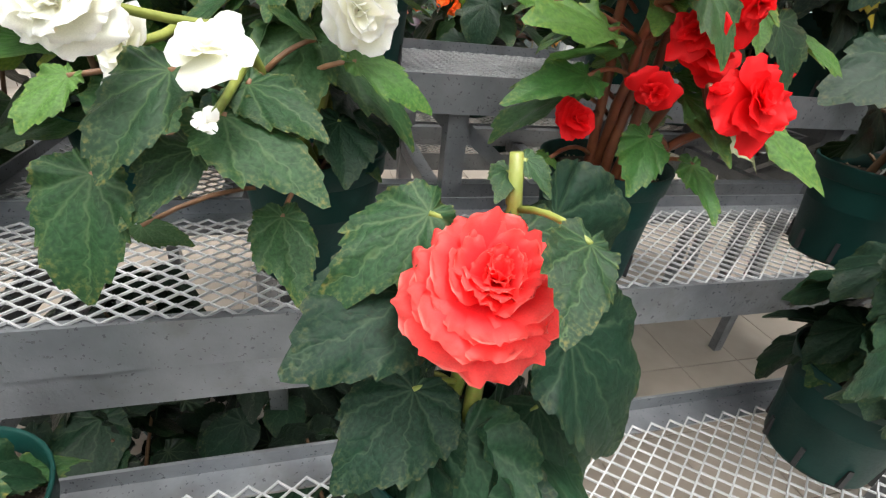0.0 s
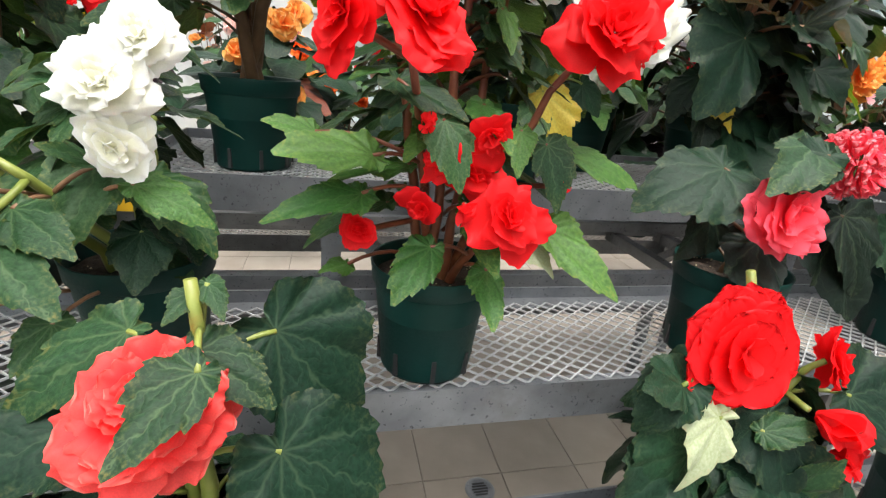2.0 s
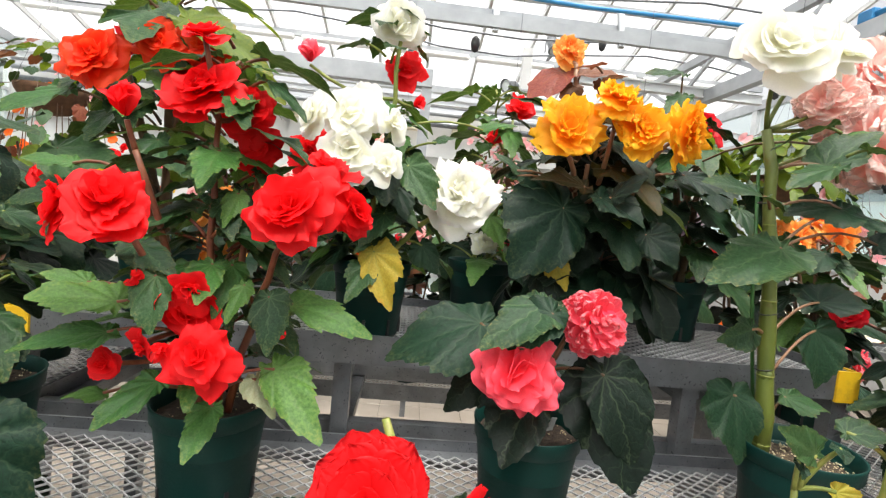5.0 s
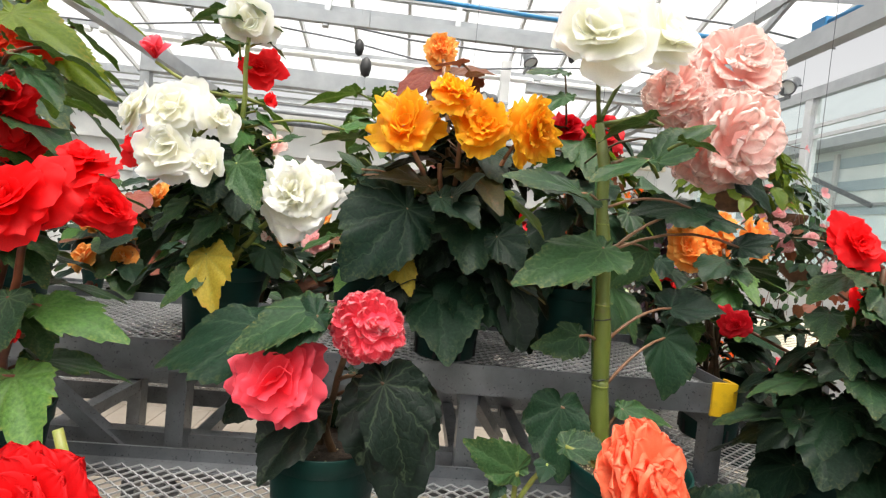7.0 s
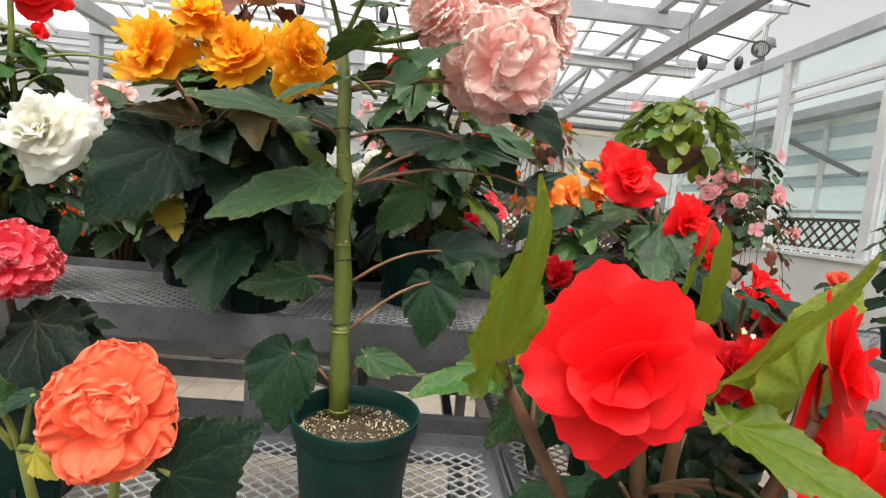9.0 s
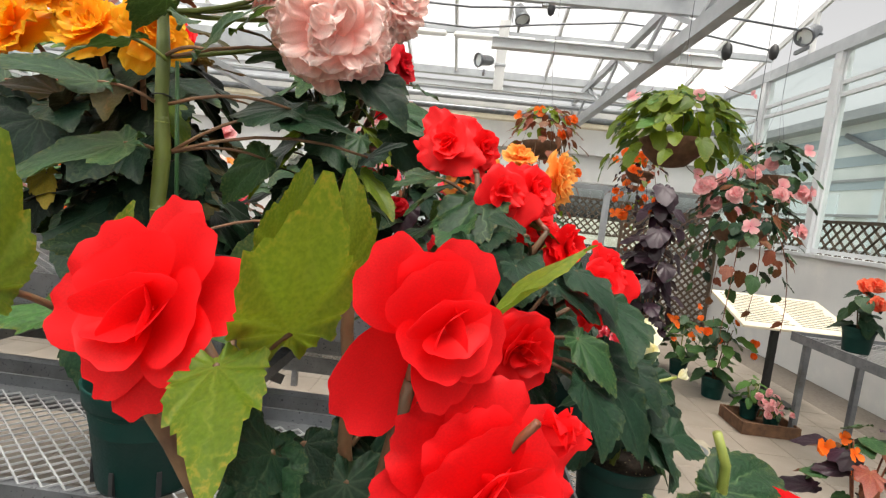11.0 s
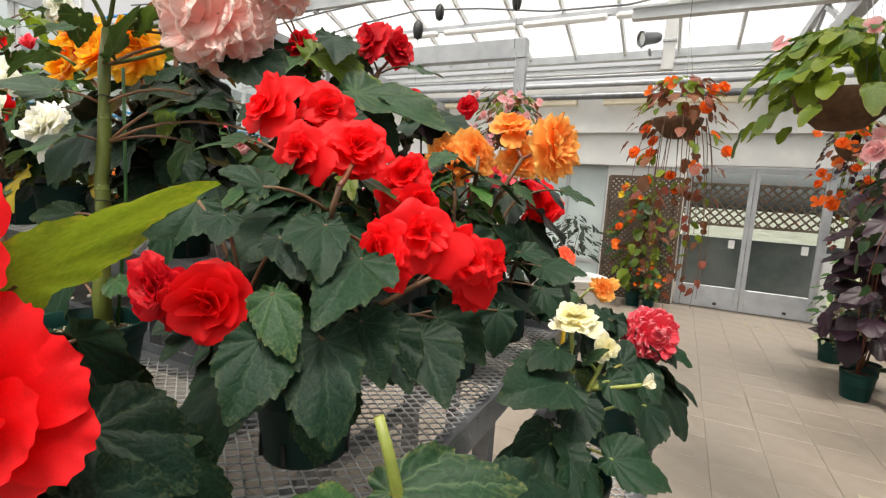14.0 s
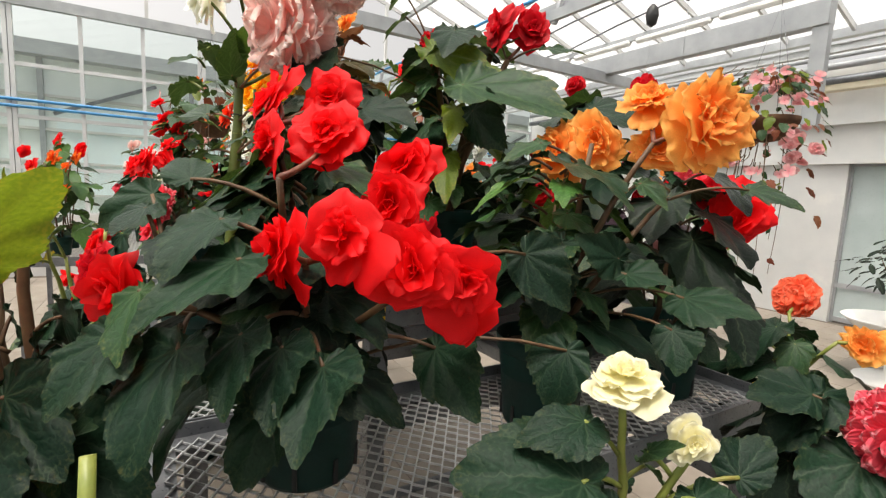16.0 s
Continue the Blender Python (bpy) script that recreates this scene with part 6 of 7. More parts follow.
more_leaves('red_flat', [
    ('cream', (-0.390, 0.370, 1.153), (-0.436, 0.330, 1.082), (0, -1, 0.25)),
    ('dark', (-0.424, 0.390, 1.190), (-0.495, 0.370, 1.150)),
    ('dark', (-0.413, 0.370, 1.109), (-0.507, 0.330, 1.043), (0, -1, 0.25)),
    ('green', (-0.318, 0.370, 1.126), (-0.253, 0.350, 1.153)),
    ('dark', (-0.269, 0.360, 1.061), (-0.187, 0.320, 0.974), (0, -1, 0.25)),
    ('dark', (-0.315, 0.370, 1.055), (-0.255, 0.320, 0.900), (0.1, -1, 0.3)),
    ('dark', (-0.150, 0.380, 0.975), (-0.050, 0.340, 0.880), (0.2, -1, 0.4)),
    ('dark', (-0.195, 0.375, 1.165), (-0.070, 0.335, 1.125), (0.1, -0.7, 0.7)),
    ('dark', (-0.440, 0.385, 1.190), (-0.500, 0.365, 1.207), (0, -0.6, 0.8)),
    ('dark', (-0.420, 0.375, 1.095), (-0.520, 0.330, 1.070), (0, -0.8, 0.5)),
    ('green', (-0.281, 0.355, 1.045), (-0.235, 0.310, 1.110), (0, -0.9, 0.4)),
    ('dark', (-0.220, 0.370, 1.010), (-0.120, 0.320, 0.945), (0.1, -0.9, 0.4)),
    ('dark', (-0.345, 0.350, 1.062), (-0.354, 0.320, 0.995), (0, -1, 0.25)),
])
more_leaves('pink_front', [
    ('black', (0.012, 0.620, 1.322), (0.044, 0.540, 1.163), (0, -1, 0.25)),
    ('green', (-0.116, 0.600, 1.439), (-0.226, 0.540, 1.389)),
    ('green', (-0.096, 0.600, 1.440), (-0.054, 0.580, 1.408)),
    ('dark', (-0.207, 0.660, 1.388), (-0.363, 0.620, 1.353)),
    ('black', (-0.186, 0.680, 1.306), (-0.252, 0.640, 1.238), (0, -1, 0.25)),
    ('black', (-0.004, 0.600, 1.331), (0.043, 0.530, 1.216), (0, -1, 0.25)),
    ('dark', (-0.109, 0.580, 1.429), (-0.179, 0.560, 1.379)),
])
more_leaves('cane', [
    ('green', (0.350, 0.700, 1.566), (0.182, 0.640, 1.519)),
    ('green', (0.332, 0.720, 1.405), (0.242, 0.660, 1.394), (0, -1, 0.25)),
    ('dark', (0.313, 0.720, 1.274), (0.309, 0.660, 1.168), (0, -1, 0.25)),
    ('dark', (0.536, 0.800, 1.400), (0.535, 0.760, 1.290), (0, -1, 0.25)),
    ('dark', (0.570, 0.820, 1.664), (0.451, 0.800, 1.665)),
    ('dark', (0.576, 0.820, 1.655), (0.684, 0.800, 1.648)),
    ('green', (0.511, 0.860, 1.572), (0.417, 0.840, 1.476), (0, -1, 0.25)),
    ('dark', (0.553, 0.820, 1.458), (0.658, 0.800, 1.474)),
    ('green', (0.448, 0.740, 1.734), (0.537, 0.720, 1.825)),
    ('green', (0.302, 0.700, 1.658), (0.160, 0.640, 1.692)),
    ('green', (0.438, 0.740, 1.272), (0.533, 0.720, 1.256)),
    ('dark', (0.664, 0.860, 1.754), (0.785, 0.840, 1.667)),
    ('dark', (0.709, 0.860, 1.596), (0.777, 0.840, 1.634)),
])
more_leaves('salmon', [
    ('green', (0.147, 0.360, 1.332), (0.091, 0.330, 1.369), (0, -1, 0.25)),
    ('green', (0.202, 0.380, 1.353), (0.254, 0.360, 1.361)),
    ('dark', (0.128, 0.360, 1.322), (0.120, 0.340, 1.315), (0, -1, 0.25)),
    ('dark', (0.309, 0.340, 1.288), (0.381, 0.320, 1.339), (0, -1, 0.25)),
    ('dark', (0.179, 0.360, 1.341), (0.167, 0.340, 1.339)),
    ('yellow', (0.180, 0.360, 1.289), (0.210, 0.340, 1.276), (0, -1, 0.25)),
])
more_leaves('big_red', [
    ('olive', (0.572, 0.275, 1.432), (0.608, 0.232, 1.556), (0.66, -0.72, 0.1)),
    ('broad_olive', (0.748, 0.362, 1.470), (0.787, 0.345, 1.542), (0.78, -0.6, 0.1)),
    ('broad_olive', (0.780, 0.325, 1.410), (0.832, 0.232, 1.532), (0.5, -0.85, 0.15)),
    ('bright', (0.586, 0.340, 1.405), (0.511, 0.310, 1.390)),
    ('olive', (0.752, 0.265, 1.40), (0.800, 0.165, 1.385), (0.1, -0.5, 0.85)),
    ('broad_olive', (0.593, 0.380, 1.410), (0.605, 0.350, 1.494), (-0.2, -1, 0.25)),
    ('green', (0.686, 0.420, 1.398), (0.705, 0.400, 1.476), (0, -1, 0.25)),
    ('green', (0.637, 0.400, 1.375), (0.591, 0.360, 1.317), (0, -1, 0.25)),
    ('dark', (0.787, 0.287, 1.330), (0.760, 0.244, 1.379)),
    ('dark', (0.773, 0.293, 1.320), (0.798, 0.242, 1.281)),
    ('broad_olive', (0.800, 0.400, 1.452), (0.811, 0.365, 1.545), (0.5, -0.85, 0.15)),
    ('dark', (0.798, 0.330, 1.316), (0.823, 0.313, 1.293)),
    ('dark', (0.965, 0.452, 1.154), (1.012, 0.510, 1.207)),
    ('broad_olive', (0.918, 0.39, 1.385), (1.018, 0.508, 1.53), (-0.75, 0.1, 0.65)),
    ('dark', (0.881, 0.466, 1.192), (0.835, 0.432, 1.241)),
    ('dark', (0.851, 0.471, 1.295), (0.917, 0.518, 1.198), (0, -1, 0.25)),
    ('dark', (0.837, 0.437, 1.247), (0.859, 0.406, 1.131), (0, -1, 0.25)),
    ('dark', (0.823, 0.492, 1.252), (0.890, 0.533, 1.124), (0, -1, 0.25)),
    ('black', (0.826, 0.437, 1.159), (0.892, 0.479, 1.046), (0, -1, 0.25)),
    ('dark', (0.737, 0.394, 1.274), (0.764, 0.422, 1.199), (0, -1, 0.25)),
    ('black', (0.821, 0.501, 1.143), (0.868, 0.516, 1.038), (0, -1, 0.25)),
])
more_leaves('bushy_red', [
    ('dark', (1.002, 0.691, 1.456), (0.983, 0.580, 1.418), (0.35, -0.35, 0.85)),
    ('dark', (1.076, 0.649, 1.449), (1.132, 0.581, 1.415), (0.35, -0.35, 0.85)),
    ('dark', (1.128, 0.660, 1.409), (1.148, 0.557, 1.361), (0.35, -0.35, 0.85)),
    ('dark', (1.121, 0.604, 1.316), (1.188, 0.538, 1.240), (0.6, -0.7, 0.3)),
    ('dark', (1.179, 0.740, 1.296), (1.251, 0.685, 1.244), (0.6, -0.7, 0.3)),
    ('dark', (1.140, 0.705, 1.309), (1.205, 0.670, 1.253), (0.6, -0.7, 0.3)),
    ('dark', (1.074, 1.111, 1.395), (1.150, 1.138, 1.318), (0.6, -0.7, 0.3)),
    ('dark', (1.104, 0.937, 1.367), (1.177, 0.942, 1.328), (0.6, -0.7, 0.3)),
    ('dark', (1.147, 1.148, 1.247), (1.175, 1.099, 1.165), (0.6, -0.7, 0.3)),
    ('dark', (1.112, 0.923, 1.271), (1.211, 0.920, 1.212), (0.6, -0.7, 0.3)),
    ('green', (1.072, 0.570, 1.370), (1.136, 0.535, 1.318), (0.6, -0.7, 0.3)),
    ('green', (0.853, 0.721, 1.565), (0.795, 0.662, 1.555), (0.1, -0.35, 0.95)),
    ('dark', (0.86, 0.90, 1.63), (0.949, 0.96, 1.61), (0.35, -0.35, 0.85)),
    ('dark', (0.920, 0.583, 1.470), (0.905, 0.513, 1.434), (0.6, -0.7, 0.3)),
    ('dark', (0.979, 0.576, 1.456), (1.013, 0.541, 1.431), (0.6, -0.7, 0.3)),
    ('dark', (1.041, 0.610, 1.432), (1.106, 0.583, 1.409), (0.35, -0.35, 0.85)),
    ('dark', (1.080, 0.545, 1.323), (1.104, 0.482, 1.262), (0.6, -0.7, 0.3)),
    ('dark', (1.132, 0.663, 1.327), (1.190, 0.630, 1.269), (0.6, -0.7, 0.3)),
    ('dark', (0.992, 0.625, 1.493), (0.949, 0.597, 1.526), (0.35, -0.35, 0.85)),
])
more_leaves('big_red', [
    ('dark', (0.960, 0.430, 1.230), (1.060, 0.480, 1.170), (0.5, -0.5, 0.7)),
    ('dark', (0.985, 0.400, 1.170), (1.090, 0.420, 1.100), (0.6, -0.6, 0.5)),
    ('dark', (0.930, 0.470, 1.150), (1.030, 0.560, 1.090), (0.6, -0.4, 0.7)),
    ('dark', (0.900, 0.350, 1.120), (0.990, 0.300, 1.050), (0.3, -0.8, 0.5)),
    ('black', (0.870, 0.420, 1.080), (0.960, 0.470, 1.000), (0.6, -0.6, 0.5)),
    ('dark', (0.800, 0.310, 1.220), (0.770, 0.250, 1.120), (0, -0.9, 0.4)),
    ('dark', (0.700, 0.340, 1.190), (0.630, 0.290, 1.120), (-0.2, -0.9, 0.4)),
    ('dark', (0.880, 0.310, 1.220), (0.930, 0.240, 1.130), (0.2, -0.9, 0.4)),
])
more_leaves('bud_right', [
    ('round', (1.240, 0.520, 1.178), (1.308, 0.390, 1.215), (0.25, -0.25, 0.9)),
    ('green', (1.262, 0.545, 1.205), (1.390, 0.607, 1.241), (0.25, -0.45, 0.85)),
    ('dark', (1.355, 0.635, 1.168), (1.430, 0.755, 1.128), (0.45, -0.35, 0.8)),
    ('green', (1.307, 0.506, 1.214), (1.363, 0.499, 1.197), (0.35, -0.35, 0.85)),
    ('green', (1.251, 0.472, 1.180), (1.221, 0.491, 1.204), (0.35, -0.35, 0.85)),
])
more_leaves('cream', [
    ('dark', (1.315, 1.007, 1.236), (1.302, 0.923, 1.235), (0.35, -0.35, 0.85)),
    ('dark', (1.343, 0.979, 1.185), (1.282, 0.857, 1.215), (0.35, -0.35, 0.85)),
    ('dark', (1.401, 1.100, 1.162), (1.460, 1.076, 1.120), (0.6, -0.7, 0.3)),
    ('dark', (1.332, 0.945, 1.085), (1.392, 0.879, 1.039), (0.6, -0.7, 0.3)),
    ('dark', (1.467, 1.190, 1.095), (1.485, 1.112, 1.045), (0.6, -0.7, 0.3)),
    ('dark', (1.428, 1.028, 1.046), (1.533, 1.041, 1.027), (0.35, -0.35, 0.85)),
    ('dark', (1.415, 1.160, 1.179), (1.423, 1.206, 1.226), (0.35, -0.35, 0.85)),
    ('green', (1.357, 1.068, 1.204), (1.394, 1.068, 1.236), (0.35, -0.35, 0.85)),
    ('dark', (1.385, 0.989, 1.052), (1.395, 0.855, 1.040), (0.6, -0.7, 0.3)),
])
more_leaves('pink_end', [
    ('black', (1.410, 1.519, 1.011), (1.496, 1.528, 0.999), (0.35, -0.35, 0.85)),
    ('black', (1.470, 1.577, 1.017), (1.592, 1.530, 0.913), (0.35, -0.35, 0.85)),
    ('dark', (1.489, 1.748, 1.068), (1.577, 1.757, 1.042), (0.35, -0.35, 0.85)),
    ('dark', (1.336, 1.556, 1.172), (1.292, 1.445, 1.180), (0.35, -0.35, 0.85)),
])
more_leaves('white_top', [
    ('green', (-0.359, 0.900, 1.667), (-0.291, 0.840, 1.577), (0, -1, 0.25)),
    ('green', (-0.473, 0.940, 1.575), (-0.524, 0.900, 1.521)),
    ('green', (-0.300, 1.000, 1.738), (-0.251, 1.000, 1.763)),
    ('bright', (-0.179, 1.100, 1.798), (-0.098, 1.100, 1.835)),
    ('dark', (-0.312, 0.980, 1.491), (-0.273, 0.950, 1.434), (0, -1, 0.25)),
    ('green', (-0.405, 0.950, 1.558), (-0.458, 0.900, 1.481)),
])
more_leaves('orange_top', [
    ('dark', (-0.002, 0.920, 1.610), (-0.110, 0.840, 1.460), (0, -1, 0.25)),
    ('black', (0.091, 0.880, 1.641), (0.139, 0.840, 1.700)),
    ('bronze', (0.042, 0.920, 1.663), (-0.075, 0.880, 1.690)),
    ('dark', (0.201, 0.920, 1.568), (0.250, 0.860, 1.509), (0, -1, 0.25)),
    ('black', (0.249, 0.980, 1.465), (0.285, 0.900, 1.328), (0, -1, 0.25)),
    ('black', (-0.015, 0.960, 1.469), (-0.028, 0.900, 1.376), (0, -1, 0.25)),
    ('dark', (0.067, 0.880, 1.638), (0.146, 0.820, 1.598)),
    ('dark', (0.274, 0.920, 1.712), (0.383, 0.900, 1.696)),
    ('red', (0.025, 1.150, 1.986), (-0.078, 1.120, 1.914)),
    ('red', (0.078, 1.150, 1.985), (0.199, 1.120, 1.997)),
    ('red', (0.050, 1.120, 1.943), (0.025, 1.080, 1.886)),
    ('yellow', (-0.004, 0.940, 1.497), (0.022, 0.900, 1.429), (0, -1, 0.25)),
    ('green', (-0.110, 0.950, 1.687), (-0.163, 0.950, 1.731)),
    ('dark', (-0.109, 0.950, 1.675), (-0.031, 0.930, 1.656)),
])
# the olive tint stands in for light through the uppermost leaf
more_leaves('crimson_top', [
    ('olive', (0.521, 1.231, 1.862), (0.765, 1.350, 1.726)),
    ('green', (0.666, 1.233, 1.752), (0.952, 1.379, 1.682)),
    ('green', (0.611, 1.190, 1.671), (0.617, 1.108, 1.599)),
    ('dark', (0.678, 1.259, 1.693), (0.776, 1.261, 1.598), (0, -1, 0.25)),
    ('green', (0.702, 1.465, 1.874), (0.780, 1.537, 1.864)),
    ('bright', (0.597, 1.395, 1.888), (0.656, 1.432, 1.922)),
    ('green', (0.392, 1.200, 2.038), (0.280, 1.200, 2.040)),
    ('green', (0.399, 1.200, 1.977), (0.328, 1.150, 1.917)),
    ('green', (0.270, 0.950, 1.702), (0.391, 0.900, 1.679)),
    ('bright', (0.484, 0.780, 1.783), (0.558, 0.740, 1.830)),
])
more_leaves('apricot', [
    ('green', (0.961, 1.228, 1.594), (0.943, 1.147, 1.560), (0.35, -0.35, 0.85)),
    ('green', (1.093, 1.367, 1.524), (1.159, 1.366, 1.487), (0.35, -0.35, 0.85)),
    ('dark', (1.137, 1.266, 1.391), (1.121, 1.189, 1.430), (0.6, -0.7, 0.3)),
    ('dark', (1.151, 1.273, 1.366), (1.226, 1.290, 1.370), (0.35, -0.35, 0.85)),
    ('dark', (1.079, 1.186, 1.413), (1.074, 1.115, 1.364), (0.6, -0.7, 0.3)),
    ('green', (1.167, 1.606, 1.523), (1.266, 1.627, 1.507), (0.35, -0.35, 0.85)),
    ('dark', (1.169, 1.420, 1.317), (1.282, 1.458, 1.319), (0.35, -0.35, 0.85)),
    ('dark', (1.190, 1.359, 1.269), (1.233, 1.317, 1.215), (0.6, -0.7, 0.3)),
])

# ---- plants farther off ----


def bushy(label, at, h, spread, kinds, n, size, flowers=(), fl_n=0, fl_size=0.08, pot_size=0.09, stem_mat=M_STEM_GREEN, seed=1, name="potted_plant", low=0.0, droop=0.5, face=(0, -1, 0.4), stalks=False, high_fl=0.45):
    """A loose bush of leaves and flowers on a few stems; at is the foot of its pot."""
    r = random.Random(seed * 37 + n)
    p = thing(name, label, "potted plant", at)
    z0 = 0.0
    if pot_size:
        pot(p, pose(0, 0, 0), pot_size, pot_size * 1.8, M_SOIL, 0)
        z0 = pot_size * 1.75
    for k in range(4):
        a = 1.57 * k + seed
        top = Vector((math.cos(a) * spread * 0.35, math.sin(a) * spread * 0.35, z0 + h * r.uniform(0.7, 0.95)))
        tube("stem", arc_points((math.cos(a) * 0.01, math.sin(a) * 0.01, z0 - 0.03), top, (0, 0, 0.03), 6), 0.006, 0.0035, stem_mat, p, 6)
    for i in range(n):
        f = (i + 0.5) / n
        a = i * 2.4 + r.uniform(-0.5, 0.5) + seed
        z = z0 + low + (h - low) * f * r.uniform(0.85, 1.1)
        rad = spread * math.sqrt(max(0.05, 1 - abs(2 * f - 0.85) ** 2.2)) * r.uniform(0.3, 1.0)
        d = Vector((math.cos(a), math.sin(a), 0))
        b = Vector((0, 0, z)) + d * rad * 0.8
        s = size * r.uniform(0.6, 1.3)
        t = b + (d * 0.8 + Vector((r.uniform(-0.5, 0.5), r.uniform(-0.5, 0.5), -droop * r.uniform(0, 1.6)))).normalized() * s
        add_leaf(p, r.choice(kinds), b, t, (d.x * 0.5, d.y * 0.5 - 0.3, 1), (d.x * rad * 0.2, d.y * rad * 0.2, z - 0.04) if stalks else None, stem_mat, 0.0025)
    for i in range(fl_n):
        a = r.uniform(0, 6.28)
        rad = spread * r.uniform(0.3, 1.0)
        c = Vector((math.cos(a) * rad, math.sin(a) * rad * 0.8 - 0.25 * spread, z0 + h * r.uniform(high_fl, 1.1)))
        add_flower(p, r.choice(flowers), c, fl_size * r.uniform(0.7, 1.25), (face[0] + r.uniform(-0.6, 0.6), face[1] + r.uniform(-0.4, 0.4), face[2] + r.uniform(-0.3, 0.5)), (c.x * 0.5, c.y * 0.5, c.z - 0.12) if stalks else None, stem_mat, 0.0025)
    return p


def hanging_basket(label, at, radius, kinds, n, size, flowers=(), fl_n=0, fl_size=0.06, trail=0.3, seed=1, rise=0.18, trailers=0, stem_mat=M_STEM_BROWN, fl_low=-0.3):
    """A coir-lined basket on three wires, with a drooping crown of leaves; at is the rim's middle."""
    r = random.Random(seed * 53)
    hook = roof_z(at[1]) + 0.02
    p = thing("hanging_basket", label, "hanging basket", at, "hanging baskets")
    rim = radius
    radius = radius * 0.78
    prof = [(0.02, -radius * 0.85), (radius * 0.45, -radius * 0.78), (radius * 0.8, -radius * 0.45), (radius * 0.97, -0.03), (radius, 0), (radius * 0.93, 0), (radius * 0.75, -radius * 0.35)]
    v, f = lathe_data(prof, 28)
    place("bowl", data_mesh("bowl", v, f, M_TERRACOTTA, True), p, None, "brown coir bowl")
    top = Vector((0, 0, hook - at[2]))
    for k in range(3):
        a = 2.1 * k + seed
        tube("wire", [Vector((radius * math.cos(a), radius * math.sin(a), 0)), Vector((0.01 * math.cos(a), 0.01 * math.sin(a), min(0.55, top.z * 0.8)))], 0.0014, 0.0014, M_STEEL, p, 5)
    tube("hanger", [Vector((0, 0, min(0.55, top.z * 0.8))), top], 0.0018, 0.0018, M_STEEL, p, 5)
    radius = rim
    for i in range(n):
        a = i * 2.4 + r.uniform(-0.4, 0.4)
        f = (i + 0.5) / n
        d = Vector((math.cos(a), math.sin(a), 0))
        rad = radius * (0.25 + 1.25 * math.sqrt(f)) * r.uniform(0.8, 1.1)
        z = rise * (1 - f) ** 0.7 + 0.05 - trail * f ** 2.2 * r.uniform(0.3, 1.2)
        b = d * rad + Vector((0, 0, z))
        t = b + (d * r.uniform(0.4, 0.9) + Vector((r.uniform(-0.4, 0.4), r.uniform(-0.4, 0.4), -0.25 - 0.9 * f * r.random()))).normalized() * size * r.uniform(0.6, 1.25)
        add_leaf(p, r.choice(kinds), b, t, (d.x * 0.7, d.y * 0.7, 0.8), None, stem_mat, 0.0025)
    for i in range(trailers):
        a = r.uniform(0, 6.28)
        d = Vector((math.cos(a), math.sin(a), 0)) * radius * r.uniform(0.6, 1.3)
        e = d + Vector((r.uniform(-0.05, 0.05), r.uniform(-0.05, 0.05), -trail * r.uniform(0.8, 2.2)))
        tube("trailer", arc_points(d * 0.7, e, (d.x * 0.3, d.y * 0.3, 0.1), 6), 0.003, 0.0015, stem_mat, p, 5)
        if kinds:
            for q in range(3):
                c = d * 0.7 + (e - d * 0.7) * (0.4 + 0.25 * q)
                add_leaf(p, r.choice(kinds), c, c + Vector((r.uniform(-1, 1), r.uniform(-1, 1), -1)).normalized() * size * 0.7, (r.uniform(-1, 1), -1, 0.3))
    for i in range(fl_n):
        a = r.uniform(0, 6.28)
        rad = radius * r.uniform(0.6, 1.6)
        c = Vector((math.cos(a) * rad, math.sin(a) * rad, r.uniform(fl_low, rise + 0.05)))
        add_flower(p, r.choice(flowers), c, fl_size * r.uniform(0.7, 1.25), (math.cos(a) * 0.6, math.sin(a) * 0.6 - 0.8, 0.25), (c.x * 0.6, c.y * 0.6, c.z + 0.05), stem_mat, 0.002)
    return p


hanging_basket("hanging basket overflowing with yellow-green begonia leaves", (2.07, 2.88, 2.04), 0.245, ("midolive", "midolive", "midolive", "small"), 190, 0.115, ("palepink_single",), 4, 0.08, 0.22, 3, 0.22)
hanging_basket("hanging basket with bronze leaves and orange flowers", (1.40, 3.58, 2.05), 0.19, ("red", "red", "midolive"), 125, 0.075, ("tangerine_far", "tangerine_single"), 18, 0.075, 0.6, 5, 0.2, 22, M_STEM_BROWN, -0.45)
hanging_basket("hanging basket of small pale pink begonia flowers", (0.33, 3.4, 1.96), 0.19, ("mid", "midolive", "red"), 150, 0.055, ("palepink_single", "palepink_far", "palepink_single"), 80, 0.055, 0.5, 8, 0.2, 12)
hanging_basket("hanging basket with clusters of pink flowers and dark leaves", (2.36, 2.58, 1.58), 0.18, ("middark", "mid", "red"), 150, 0.075, ("palepink_far", "palepink_single"), 20, 0.085, 0.4, 11, 0.18, 6, M_STEM_RED, -0.02)
hanging_basket("hanging basket with trailing orange flowers", (2.75, 5.35, 2.1), 0.2, ("red", "midolive", "purple"), 80, 0.075, ("tangerine_far", "tangerine_single"), 26, 0.1, 0.5, 13, 0.15, 10, M_STEM_BROWN, -0.5)
hanging_basket("hanging basket with pink flowers near the doors", (3.2, 3.8, 2.0), 0.2, ("mid", "middark"), 50, 0.1, ("palepink_single", "palepink_far"), 18, 0.1, 0.4, 17, 0.2, 6)
hanging_basket("hanging basket with wiry red-brown foliage and pink flowers", (-2.3, 0.95, 1.95), 0.22, ("red", "midolive", "mid"), 65, 0.09, ("palepink_single", "tangerine_single"), 24, 0.07, 0.55, 19, 0.2, 16)
